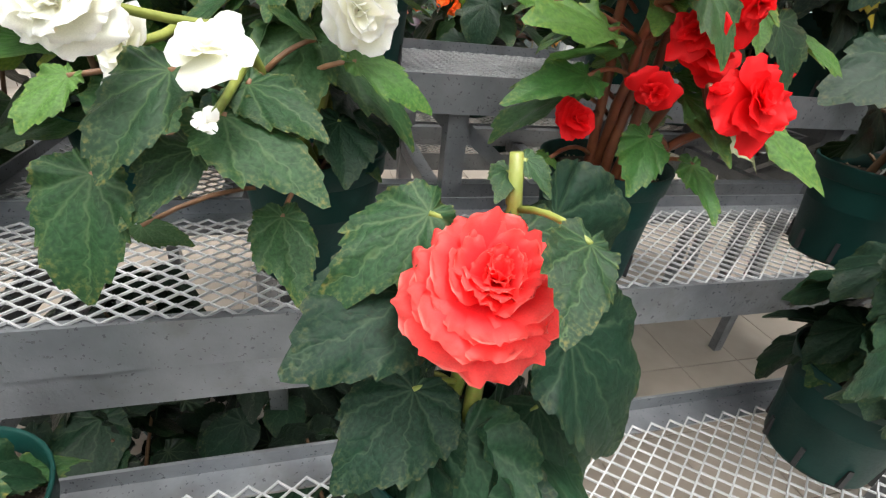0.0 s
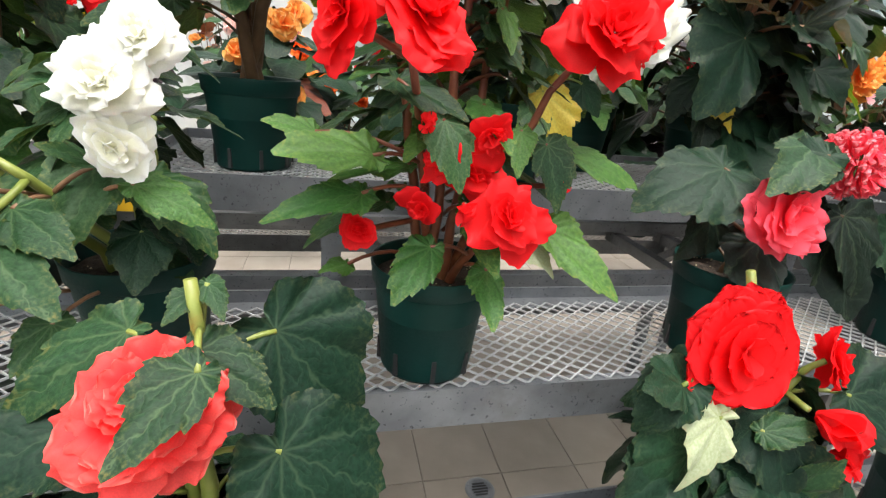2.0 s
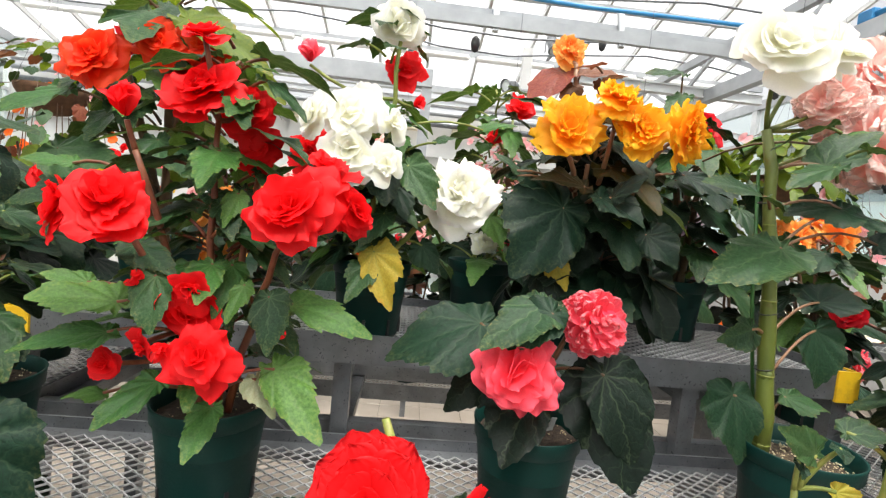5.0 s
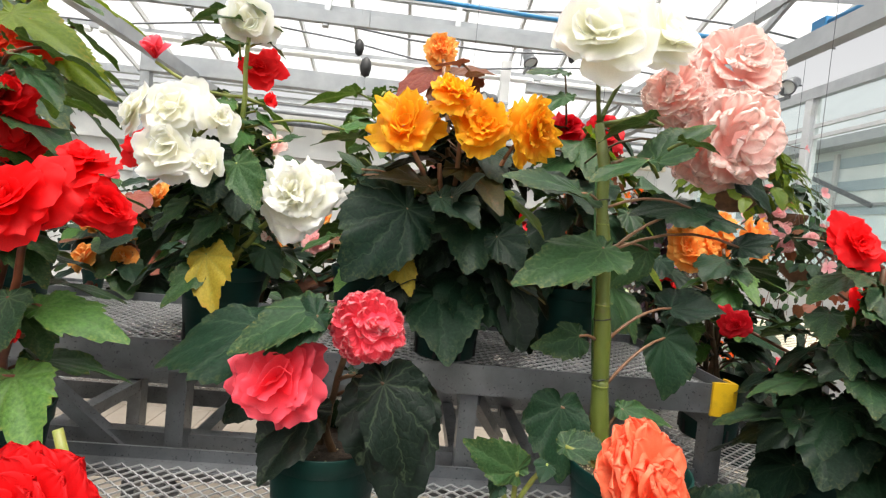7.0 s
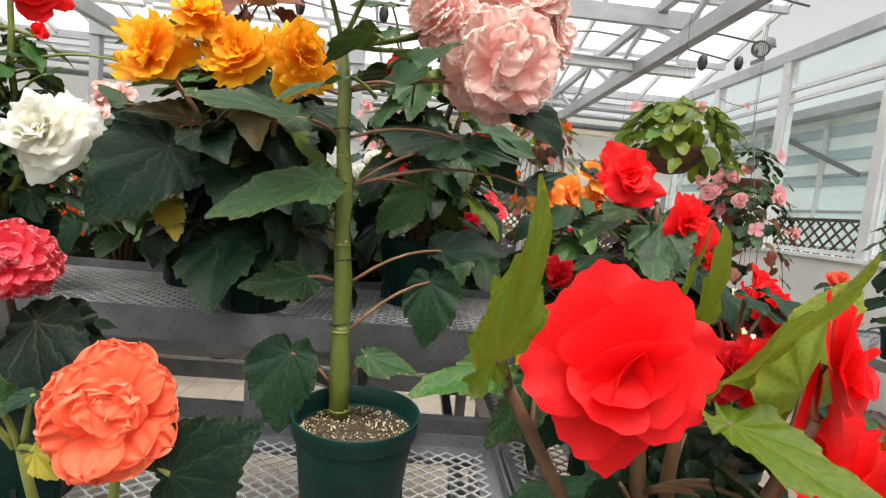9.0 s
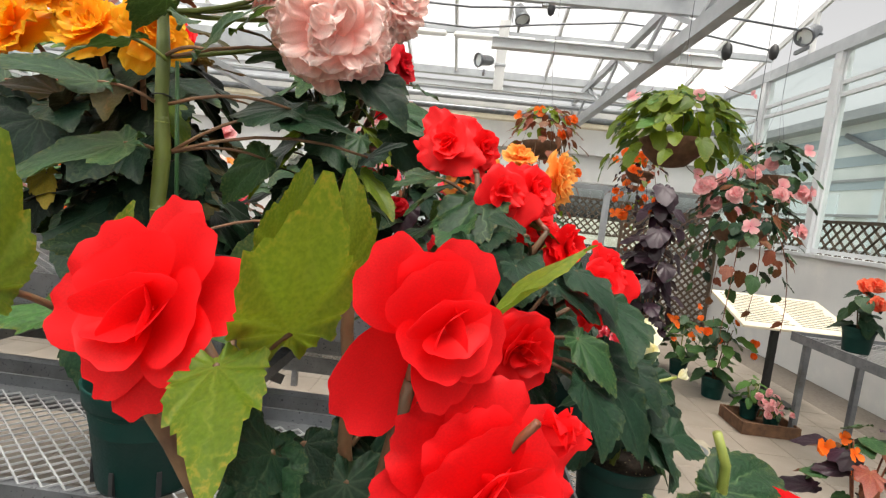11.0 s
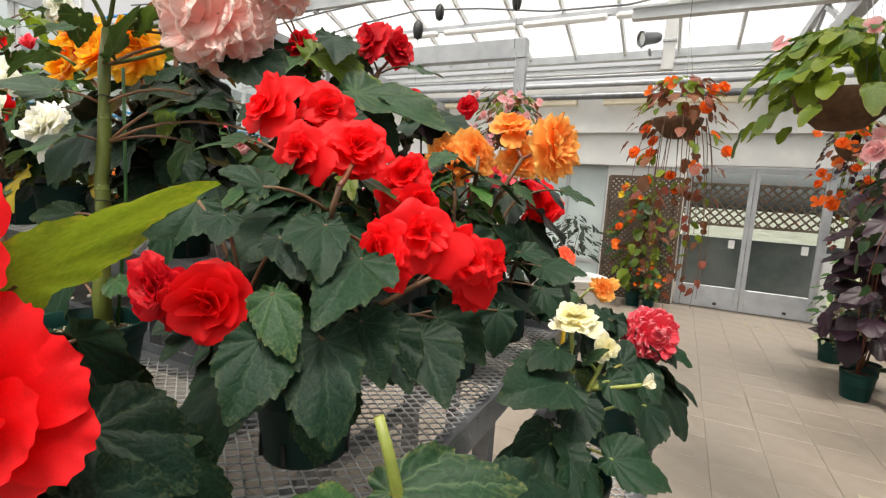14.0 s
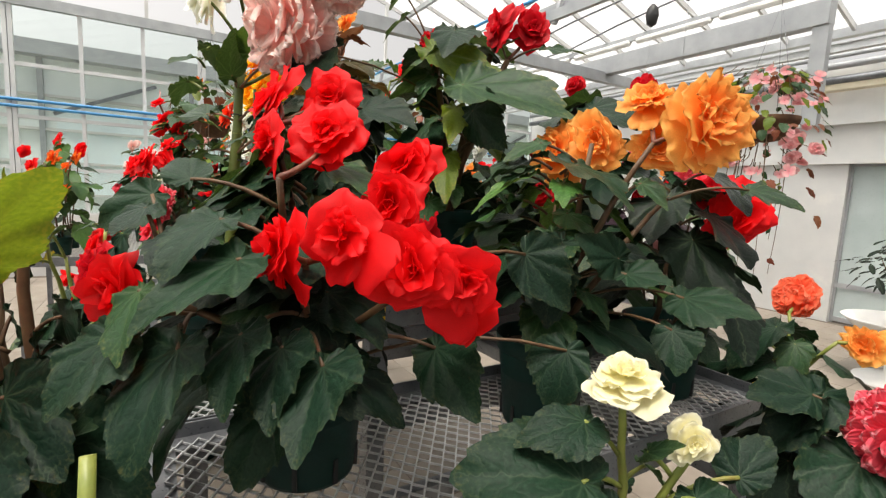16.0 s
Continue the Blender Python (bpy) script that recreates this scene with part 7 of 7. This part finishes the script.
hanging_basket("hanging basket of mixed trailing foliage", (-2.55, 2.9, 2.1), 0.24, ("mid", "midolive", "red"), 65, 0.1, ("tangerine_single", "palepink_single"), 14, 0.07, 0.6, 23, 0.2, 16)

# potted plants standing on the floor by the doors
bushy("tall dark purple foliage plant in a floor pot", (2.95, 5.15, 0.0), 1.62, 0.40, ("purple",), 88, 0.21, (), 0, 0.1, 0.13, M_STEM_RED, 3, "floor_plant", 0.2, 0.9)
bushy("variegated small-leaved shrub in a floor pot", (3.02, 6.25, 0.0), 0.85, 0.3, ("small", "cream", "mid"), 120, 0.075, (), 0, 0.1, 0.12, M_STEM_GREEN, 5, "floor_plant")
bushy("grey-green lobed foliage plant in a dark green floor pot", (3.1, 5.55, 0.0), 0.55, 0.28, ("middark", "dark"), 22, 0.2, (), 0, 0.1, 0.12, M_STEM_BROWN, 7, "floor_plant", 0.15)
bushy("leafy begonia with orange flowers in a floor pot", (3.3, 4.95, 0.0), 0.42, 0.24, ("mid", "small"), 34, 0.12, ("tangerine_single",), 7, 0.08, 0.1, M_STEM_GREEN, 9, "floor_plant")
bushy("upright begonia with orange flowers in a dark green floor pot", (3.36, 4.36, 0.0), 0.6, 0.28, ("small", "mid"), 38, 0.15, ("tangerine_single", "tangerine_far"), 8, 0.08, 0.11, M_STEM_BROWN, 11, "floor_plant")
bushy("small green plant in a pot standing in a wooden box", (3.40, 3.86, 0.035), 0.2, 0.14, ("small",), 22, 0.09, (), 0, 0.1, 0.075, M_STEM_GREEN, 13, "floor_plant")
bushy("small pink-flowered plant spilling from a wooden box", (3.47, 3.68, 0.035), 0.16, 0.14, ("mid",), 16, 0.06, ("palepink_far",), 14, 0.06, 0.06, M_STEM_GREEN, 15, "floor_plant", high_fl=0.0)
t = thing("wooden_box", "reddish wooden planting box on the floor", "box", (3.42, 3.75, 0))
for a in ((-0.22, -0.17, 0.004, 0.22, -0.155, 0.1), (-0.22, 0.155, 0.004, 0.22, 0.17, 0.1), (-0.22, -0.155, 0.004, -0.205, 0.155, 0.1), (0.205, -0.155, 0.004, 0.22, 0.155, 0.1)):
    part("side_board", box(*a), M_TERRACOTTA, t)
part("bottom_board", box(-0.205, -0.155, 0.004, 0.205, 0.155, 0.03), M_TERRACOTTA, t)
bushy("begonia with small orange flowers against the trellis", (0.98, 7.6, 0.0), 1.6, 0.5, ("midolive", "red", "midolive", "mid"), 120, 0.17, ("tangerine_far", "tangerine_single", "yellow_single"), 15, 0.10, 0.12, M_STEM_BROWN, 17, "floor_plant", 0.1, 0.8, high_fl=0.1)
bushy("low orange-flowered begonia by the end wall", (1.2, 7.45, 0.0), 0.4, 0.22, ("mid", "small"), 40, 0.1, ("tangerine_single",), 12, 0.08, 0.09, M_STEM_GREEN, 19, "floor_plant")
bushy("wiry plant with narrow near-black leaves by the frosted bay", (0.3, 6.15, 0.485), 0.62, 0.56, ("strap",), 118, 0.125, (), 0, 0.1, 0.1, M_STEM_BROWN, 21, "floor_plant", 0.16, 0.35)
t = thing("plant_basin", "pale round basin on a low stand", "basin", (0.35, 6.1, 0))
v, f = lathe_data([(0.05, 0.48), (0.3, 0.48), (0.42, 0.56), (0.44, 0.56), (0.42, 0.54), (0.32, 0.45), (0.05, 0.45)], 32)
place("bowl", data_mesh("bowl", v, f, M_CANVAS, True), t)
v, f = lathe_data([(0.3, 0.0), (0.3, 0.03), (0.09, 0.06), (0.08, 0.45), (0.2, 0.46)], 24)
place("pedestal", data_mesh("pedestal", v, f, M_CANVAS, True), t)

# benches farther off, with their plants


def plain_bench(label, x0, y0, x1, y1, z):
    t = tray(label, x0, y0, x1, y1, z, cell=(0.08, 0.03))
    for x in (x0 + 0.08, (x0 + x1) / 2, x1 - 0.08):
        for y in (y0 + 0.08, y1 - 0.08):
            part("leg", box(x - 0.02 - (x0 + x1) / 2, y - 0.02 - (y0 + y1) / 2, -z, x + 0.02 - (x0 + x1) / 2, y + 0.02 - (y0 + y1) / 2, -0.03), M_STEEL, t)
    return t


plain_bench("galvanised bench along the back aisle", -5.6, 3.35, -0.2, 4.15, 0.85)
plain_bench("galvanised bench near the far wall", -5.6, 5.9, -1.6, 6.7, 0.85)
plain_bench("galvanised bench under the long windows", 3.55, -0.8, 4.55, 3.75, 0.82)
plain_bench("galvanised bench on the far aisle", -5.2, -0.4, -2.9, 2.4, 0.85)
KINDS = [(("mid", "small"), ("red_far",)), (("middark", "mid"), ("white_far",)), (("middark", "red"), ("apricot_far",)), (("mid", "midolive"), ("yellow_far",)), (("middark",), ("palepink_far", "pink_far")), (("small", "mid"), ("tangerine_far",)), (("purple", "middark"), ("crimson_far",)), (("mid",), ("peach_far",))]
NAMES = ["green begonia with red flowers", "begonia with white double flowers", "bronze-leaved begonia with apricot flowers", "begonia with bright yellow flowers", "dark-leaved begonia with pink flowers", "begonia with orange-red flowers", "purple-leaved begonia with crimson flowers", "begonia with peach flowers"]
back = random.Random(5)
for i, (x, y) in enumerate([(-5.2 + 0.53 * k, 3.6 + 0.28 * (k % 2)) for k in range(10)] + [(-5.2 + 0.6 * k, 6.2 + 0.25 * (k % 2)) for k in range(6)] + [(-3.2 - 0.45 * (k % 4), -0.1 + 0.55 * (k // 2)) for k in range(8)]):
    k = (i * 3 + i // 3) % 8
    bushy(NAMES[k] + " on a far bench", (x, y, 0.83), back.uniform(0.55, 0.95), back.uniform(0.24, 0.32), KINDS[k][0], 29, 0.175, KINDS[k][1], 8, 0.105, 0.085, M_STEM_BROWN, i + 40)
# the rear side of the tiered bench
for i, (x, y, z) in enumerate([(-1.0, 1.68, ZB), (-0.55, 1.7, ZB), (-0.12, 1.68, ZB), (0.3, 1.7, ZB), (0.62, 1.72, ZB), (-1.42, 1.35, ZB), (-1.4, 1.0, ZB), (-0.8, 2.04, ZA), (-0.3, 2.03, ZA), (0.25, 2.05, ZA), (0.7, 2.04, ZA), (-1.8, 1.4, ZA), (-1.82, 0.95, ZA)]):
    k = (i * 5 + 2) % 8
    bushy(NAMES[k] + " on the bench's rear side", (x, y, z - 0.02), back.uniform(0.42, 0.66), 0.25, KINDS[k][0] + ("middark", "mid"), 58, 0.145, KINDS[k][1], 6, 0.085, 0.085, M_STEM_BROWN, i + 80)
# on the bench under the long windows
bushy("small begonia with peach flowers in a dark green pot", (3.72, 3.35, 0.80), 0.28, 0.15, ("middark", "mid"), 16, 0.12, ("salmon_far",), 3, 0.1, 0.1, M_STEM_BROWN, 101)
bushy("tall begonia with scarlet flowers beside the windows", (3.78, 2.85, 0.80), 1.15, 0.26, ("middark", "mid"), 46, 0.14, ("tangerine_far", "red_far"), 10, 0.13, 0.11, M_STEM_GREEN, 103)
bushy("dark-leaved begonia beside the windows", (3.8, 2.3, 0.80), 0.5, 0.26, ("middark",), 34, 0.14, ("red_far",), 5, 0.12, 0.11, M_STEM_BROWN, 105)
bushy("begonia with dark red leaves and red flowers in the aisle", (2.92, 2.2, 0.0), 0.5, 0.28, ("red", "mid", "purple"), 40, 0.14, ("tangerine_single",), 8, 0.09, 0.12, M_STEM_RED, 107)

# ---- floor drain under the bench ----
t = thing("floor_drain", "small round dark metal floor drain under the bench", "drain", (-0.25, 1.29, 0.001))
v, f = lathe_data([(0.0, 0.001), (0.03, 0.001), (0.045, 0.003), (0.055, 0.003), (0.058, 0.0)], 28)
place("rim", data_mesh("rim", v, f, M_STEEL, True), t)
for k in range(5):
    part("slot", box(-0.032 + 0.004 * abs(k - 2), -0.029 + 0.0125 * k, 0.0032, 0.032 - 0.004 * abs(k - 2), -0.022 + 0.0125 * k, 0.0042), M_BLACK, t)

# ---- sign board, floor signs ----
t = thing("sign_board", "tilted cream information board on a black stand", "sign", (3.85, 4.35, 0))
m = pose(0, 0, 0.86, 18, 0, 0)
part("panel", box(-0.5, -0.32, -0.012, 0.5, 0.32, 0.012, 0.003), M_CREAM, t, "cream board with lines of small print", m)
for i in range(16):
    part("print_line", box(-0.44, 0.26 - i * 0.033, 0.013, -0.02 - 0.05 * ((i * 7) % 5) / 5, 0.268 - i * 0.033, 0.0145), M_BLACK, t, "", m)
    part("print_line", box(0.04, 0.26 - i * 0.033, 0.013, 0.44 - 0.06 * ((i * 5) % 4) / 4, 0.268 - i * 0.033, 0.0145), M_BLACK, t, "", m)
part("post", box(-0.05, -0.02, 0.02, 0.0, 0.03, 0.84), M_BLACK, t)
part("foot", box(-0.28, -0.09, 0.0, 0.23, 0.1, 0.02), M_BLACK, t)


def floor_sign(x, y, w, label):
    t = thing("floor_sign", label, "floor sign", (x, y, 0.002), "floor signs")
    part("sheet", box(-w / 2, -w / 2, 0, w / 2, w / 2, 0.002), M_STICKER, t)
    v, f = lathe_data([(w * 0.24, 0.0025), (w * 0.24, 0.0035), (w * 0.34, 0.0035), (w * 0.34, 0.0025)], 28)
    place("ring", data_mesh("ring", v, f, M_STEEL, False), t)
    part("mark", box(-w * 0.05, -w * 0.18, 0.0025, w * 0.05, w * 0.18, 0.0035), M_STEEL, t)
    return t


floor_sign(2.665, 3.23, 0.3, "worn white floor sticker with a grey ring")
floor_sign(2.54, 7.5, 0.3, "worn white floor sticker near the doors")

# ---- fittings under the roof ----


def spotlight(at, aim, label="grey metal spotlight on a bracket"):
    t = thing("spotlight", label, "spotlight", at, "spotlights")
    q = Vector(aim).normalized().to_track_quat("Z", "Y").to_matrix().to_4x4()
    v, f = lathe_data([(0.0, -0.13), (0.05, -0.13), (0.07, -0.08), (0.075, 0.08), (0.095, 0.1), (0.095, 0.13), (0.08, 0.13), (0.078, 0.1)], 24)
    place("housing", data_mesh("housing", v, f, M_STEEL, True), t, q)
    v, f = lathe_data([(0.0, 0.105), (0.078, 0.1)], 24)
    place("lens", data_mesh("lens", v, f, M_FROST, True), t, q)
    part("bracket", box(-0.015, 0.0, -0.16, 0.015, 0.2, -0.12), M_STEEL, t)
    part("yoke", box(-0.1, -0.015, -0.12, -0.088, 0.015, 0.02), M_STEEL, t)
    return t


spotlight((0.9, 6.74, 3.54), (-0.8, -0.6, -0.2))
spotlight((1.28, 6.1, 3.95), (0.2, -0.5, -0.8))
spotlight((4.2, 5.2, 3.66), (-0.7, -0.4, -0.5))
t = thing("roof_column", "white painted steel upright under the roof", "column", (1.12, 6.85, 0))
part("shaft", box(-0.07, -0.05, 3.17, 0.07, 0.05, 4.13, 0.006), M_WHITE, t)
part("collar", box(-0.08, -0.06, 3.5, 0.08, 0.06, 3.54, 0.006), M_ALU, t)


def pulley(x, y, z, drop, top):
    t = thing("pulley", "black pulley weight on a thin cord", "pulley", (x, y, z), "pulleys")
    v, f = lathe_data([(0.0, -0.075), (0.03, -0.055), (0.042, 0.0), (0.034, 0.045), (0.012, 0.07), (0.0, 0.075)], 14)
    place("weight", data_mesh("weight", v, f, M_BLACK, True), t)
    tube("cord", [Vector((0, 0, 0.07)), Vector((0, 0, top - z))], 0.0018, 0.0018, M_ALU, t, 5)
    if drop:
        tube("cord", [Vector((0, 0, -0.07)), Vector((0, 0, -drop))], 0.0018, 0.0018, M_ALU, t, 5)
    return t


for x, y, z, d, top in ((2.86, 4.07, 3.0, 0.7, 4.9), (3.53, 4.6, 3.22, 0.9, 4.7), (0.07, 4.1, 3.1, 0.0, 4.9), (1.5, 4.9, 3.55, 0.3, 4.6), (-0.6, 4.0, 3.05, 0.5, 4.9), (-0.45, 3.4, 2.7, 0.4, 5.1)):
    pulley(x, y, z, d, roof_z(y) + 0.02)
# double rail and blue pipe over the bench
t = thing("service_rail", "pale grey double rail under the roof", "beam", (0, 4.0, 3.25))
part("rail", bar((-6.9, 0, 0.02), (2.8, 0, 0.02), 0.05, 0.10), M_ALU, t)
part("rail", bar((-6.9, 0.12, 0.14), (2.8, 0.12, 0.14), 0.05, 0.05), M_ALU, t)
for k in range(9):
    part("tie", bar((-6.5 + 1.12 * k, 0.0, -0.06), (-6.5 + 1.12 * k, 0.1, 0.3), 0.05, 0.04), M_ALU, t)
t = thing("water_pipe", "bright blue plastic water pipe under the roof", "pipe", (0, 3.9, 3.46))
tube("pipe", [Vector((-6.8 + 0.97 * k, 0, 0.015 * math.sin(k * 2.1))) for k in range(11)], 0.018, 0.018, M_BLUE, t, 10)
t = thing("water_pipe", "blue plastic water pipe along the truss", "pipe", (2.6, 0, 3.18))
tube("pipe", [Vector((0, 1.0 + 0.4 * k, 0.01 * math.sin(k * 1.7))) for k in range(6)], 0.02, 0.02, M_BLUE, t, 10)
part("valve", box(-0.03, 2.9, -0.03, 0.03, 3.02, 0.05, 0.008), M_BLUE, t)
t = thing("water_pipe", "blue plastic water pipes by the far side windows", "pipe", (-7.046, 0, 2.37))
for dz in (0.0, 0.09):
    tube("pipe", [Vector((0, -3 + 1.1 * k, dz + 0.01 * math.sin(k))) for k in range(11)], 0.022, 0.022, M_BLUE, t, 10)
# heating pipes and blind boxes along the end wall
for z, r, m in ((3.3, 0.045, M_ALU), (3.42, 0.03, M_ALU), (3.12, 0.05, M_STEEL)):
    t = thing("heating_pipe", "grey heating pipe along the end wall", "pipe", (0, 8.0, z), "heating pipes")
    tube("pipe", [Vector((-6.9, 0, 0)), Vector((-1.0, 0, 0)), Vector((4.85, 0, 0))], r, r, m, t, 12)
for x0, x1 in ((-3.6, -2.2), (-1.7, -0.2), (0.2, 2.15), (2.5, 4.3)):
    t = thing("blind_box", "cream roller blind housing above the doors", "blind", ((x0 + x1) / 2, 8.06, 3.06), "blind boxes")
    part("housing", box(-(x1 - x0) / 2, -0.07, -0.07, (x1 - x0) / 2, 0.06, 0.07, 0.012), M_CREAM, t)
# sagging cables and the shade cloth bundle
for y, z, sag in ((5.2, 3.75, 0.12), (6.0, 3.9, 0.2), (4.8, 4.05, 0.15)):
    t = thing("roof_cable", "grey cable sagging under the roof", "cable", (0, y, z), "roof cables")
    tube("cable", [Vector((-6.5 + k * 0.9, 0.05 * math.sin(k), -sag * math.sin(k * 0.62) ** 2)) for k in range(13)], 0.012, 0.012, M_STEEL, t, 6)
for x in (-5.5, -4.2, -2.9, -1.6, -0.3, 1.0, 2.3, 3.6):
    t = thing("shade_cloth", "bunched white shade cloth along a roof purlin", "shade cloth", (x, 7.12, roof_z(7.12) - 0.14), "shade cloths")
    part("cloth_roll", box(-0.6, -0.05, -0.04, 0.6, 0.05, 0.05, 0.03), M_CANVAS, t)
t = thing("lattice_screen", "pale diagonal lattice outside the long windows", "screen")
for s in (1, -1):
    for k in range(70):
        y = -3.2 + 0.16 * k
        part("slat", bar((5.6 + 0.006 * s, y, 1.35 if s > 0 else 1.8), (5.6 + 0.006 * s, y + 0.45, 1.8 if s > 0 else 1.35), 0.03, 0.01), M_LATTICE, t)
part("top_bar", box(5.58, -3.3, 1.8, 5.62, 8.2, 1.84), M_LATTICE, t)
part("bottom_bar", box(5.58, -3.3, 1.31, 5.62, 8.2, 1.35), M_LATTICE, t)
for k in range(6):
    part("post", box(5.58, -3.0 + 2.1 * k, -0.25, 5.64, -2.94 + 2.1 * k, 1.31), M_LATTICE, t)
# the pale building across the yard
t = thing("outbuilding", "pale grey-blue building across the yard", "building", (9.5, 3, -0.25), kind="structure")
part("wall", box(-0.5, -12, 0, 2.0, 14, 4.4), M_FROST, t)
part("roof", box(-0.9, -12.3, 4.4, 2.3, 14.3, 4.6), M_ALU, t)
for k in range(9):
    part("window", box(-0.53, -11 + 2.7 * k, 1.7, -0.5, -9.2 + 2.7 * k, 2.9), M_BLIND, t, "pale blind in a window")
for k in range(4):
    part("band", box(-0.54, -12, 0.9 + 0.75 * k, -0.5, 14, 0.96 + 0.75 * k), M_ALU, t)
for k in range(3):
    part("glazing_strip", box(-0.52, -12, 2.98 + 0.5 * k, -0.5, 14, 3.2 + 0.5 * k), M_YARDGLASS, t, "dull blue strip of glazing")
for k in range(14):
    part("mullion", box(-0.6, -11.4 + 1.8 * k, 0.6, -0.52, -11.32 + 1.8 * k, 4.3), M_WHITE, t)
for k in range(6):
    part("awning_bar", bar((-0.9, -9.0 + 3.6 * k, 3.1), (-0.52, -6.4 + 3.6 * k, 4.2), 0.05, 0.09), M_STEEL, t)

# added backdrop: pale walls hide the dark horizon and stand for daylight outside
t = thing("outbuilding", "invented pale building standing for the bright outdoors beyond the far side windows", "building", (-12.5, 3, -0.25), kind="structure")
part("wall", box(-2.0, -14, 0, 0.5, 16, 4.2), M_FROST, t)
part("roof", box(-2.3, -14.3, 4.2, 0.9, 16.3, 4.5), M_ALU, t)
for k in range(5):
    part("band", box(0.5, -14, 0.5 + 0.72 * k, 0.58, 16, 0.56 + 0.72 * k), M_WHITE, t)
for k in range(10):
    part("window", box(0.5, -13 + 2.9 * k, 1.2, 0.53, -11.1 + 2.9 * k, 3.2), M_BLIND, t, "pale blind in a window")
    part("mullion", box(0.5, -13.3 + 2.9 * k, 0.6, 0.6, -13.2 + 2.9 * k, 4.2), M_ALU, t)
    part("awning_bar", bar((0.9, -13 + 2.9 * k, 3.0), (0.5, -11.1 + 2.9 * k, 3.9), 0.05, 0.08), M_STEEL, t)

# plants kept on the floor under the bench
for i, (x, y) in enumerate([(-1.55, 0.95), (-1.2, 1.1), (-1.05, 0.75), (-1.6, 1.4)]):
    bushy("dark leafy plant kept on the floor under the bench", (x, y, 0.0), 0.4, 0.26, ("middark", "black"), 50, 0.14, (), 0, 0.1, 0.11, M_STEM_BROWN, i + 200, "floor_plant")

# ---- floor tiles ----
bm = box(0.0017, 0.0017, -0.02, TILE - 0.0017, TILE - 0.0017, 0.0)
bmesh.ops.bevel(bm, geom=[e for e in bm.edges if all(v.co.z > -0.001 for v in e.verts)], offset=0.002, segments=1, affect="EDGES")
tile_mesh = mesh_of("tile", bm, M_TILE, False)
rv, rf = [], []
tv = [tuple(v.co) for v in tile_mesh.vertices]
tf = [tuple(p.vertices) for p in tile_mesh.polygons]
for i in range(-21, 15):
    for j in range(-15, 22):
        x, y = -0.462 + i * TILE, 1.357 + j * TILE
        if x < -7.0 or x > 4.6 or y < -3.3 or y > 7.95:
            continue
        if -1.1 < x < 1.6 and 0.9 < y < 2.9 or 1.2 < x < 3.6 and 2.2 < y < 7.9:
            place("tile", tile_mesh, floor, pose(x, y, 0))
        else:
            o = len(rv)
            rv += [(a + x, b + y, c) for a, b, c in tv]
            rf += [tuple(o + k for k in q) for q in tf]
tagged(place("tile_field", data_mesh("tile_field", rv, rf, M_TILE), floor), "beige floor tiles", kind="stuff")
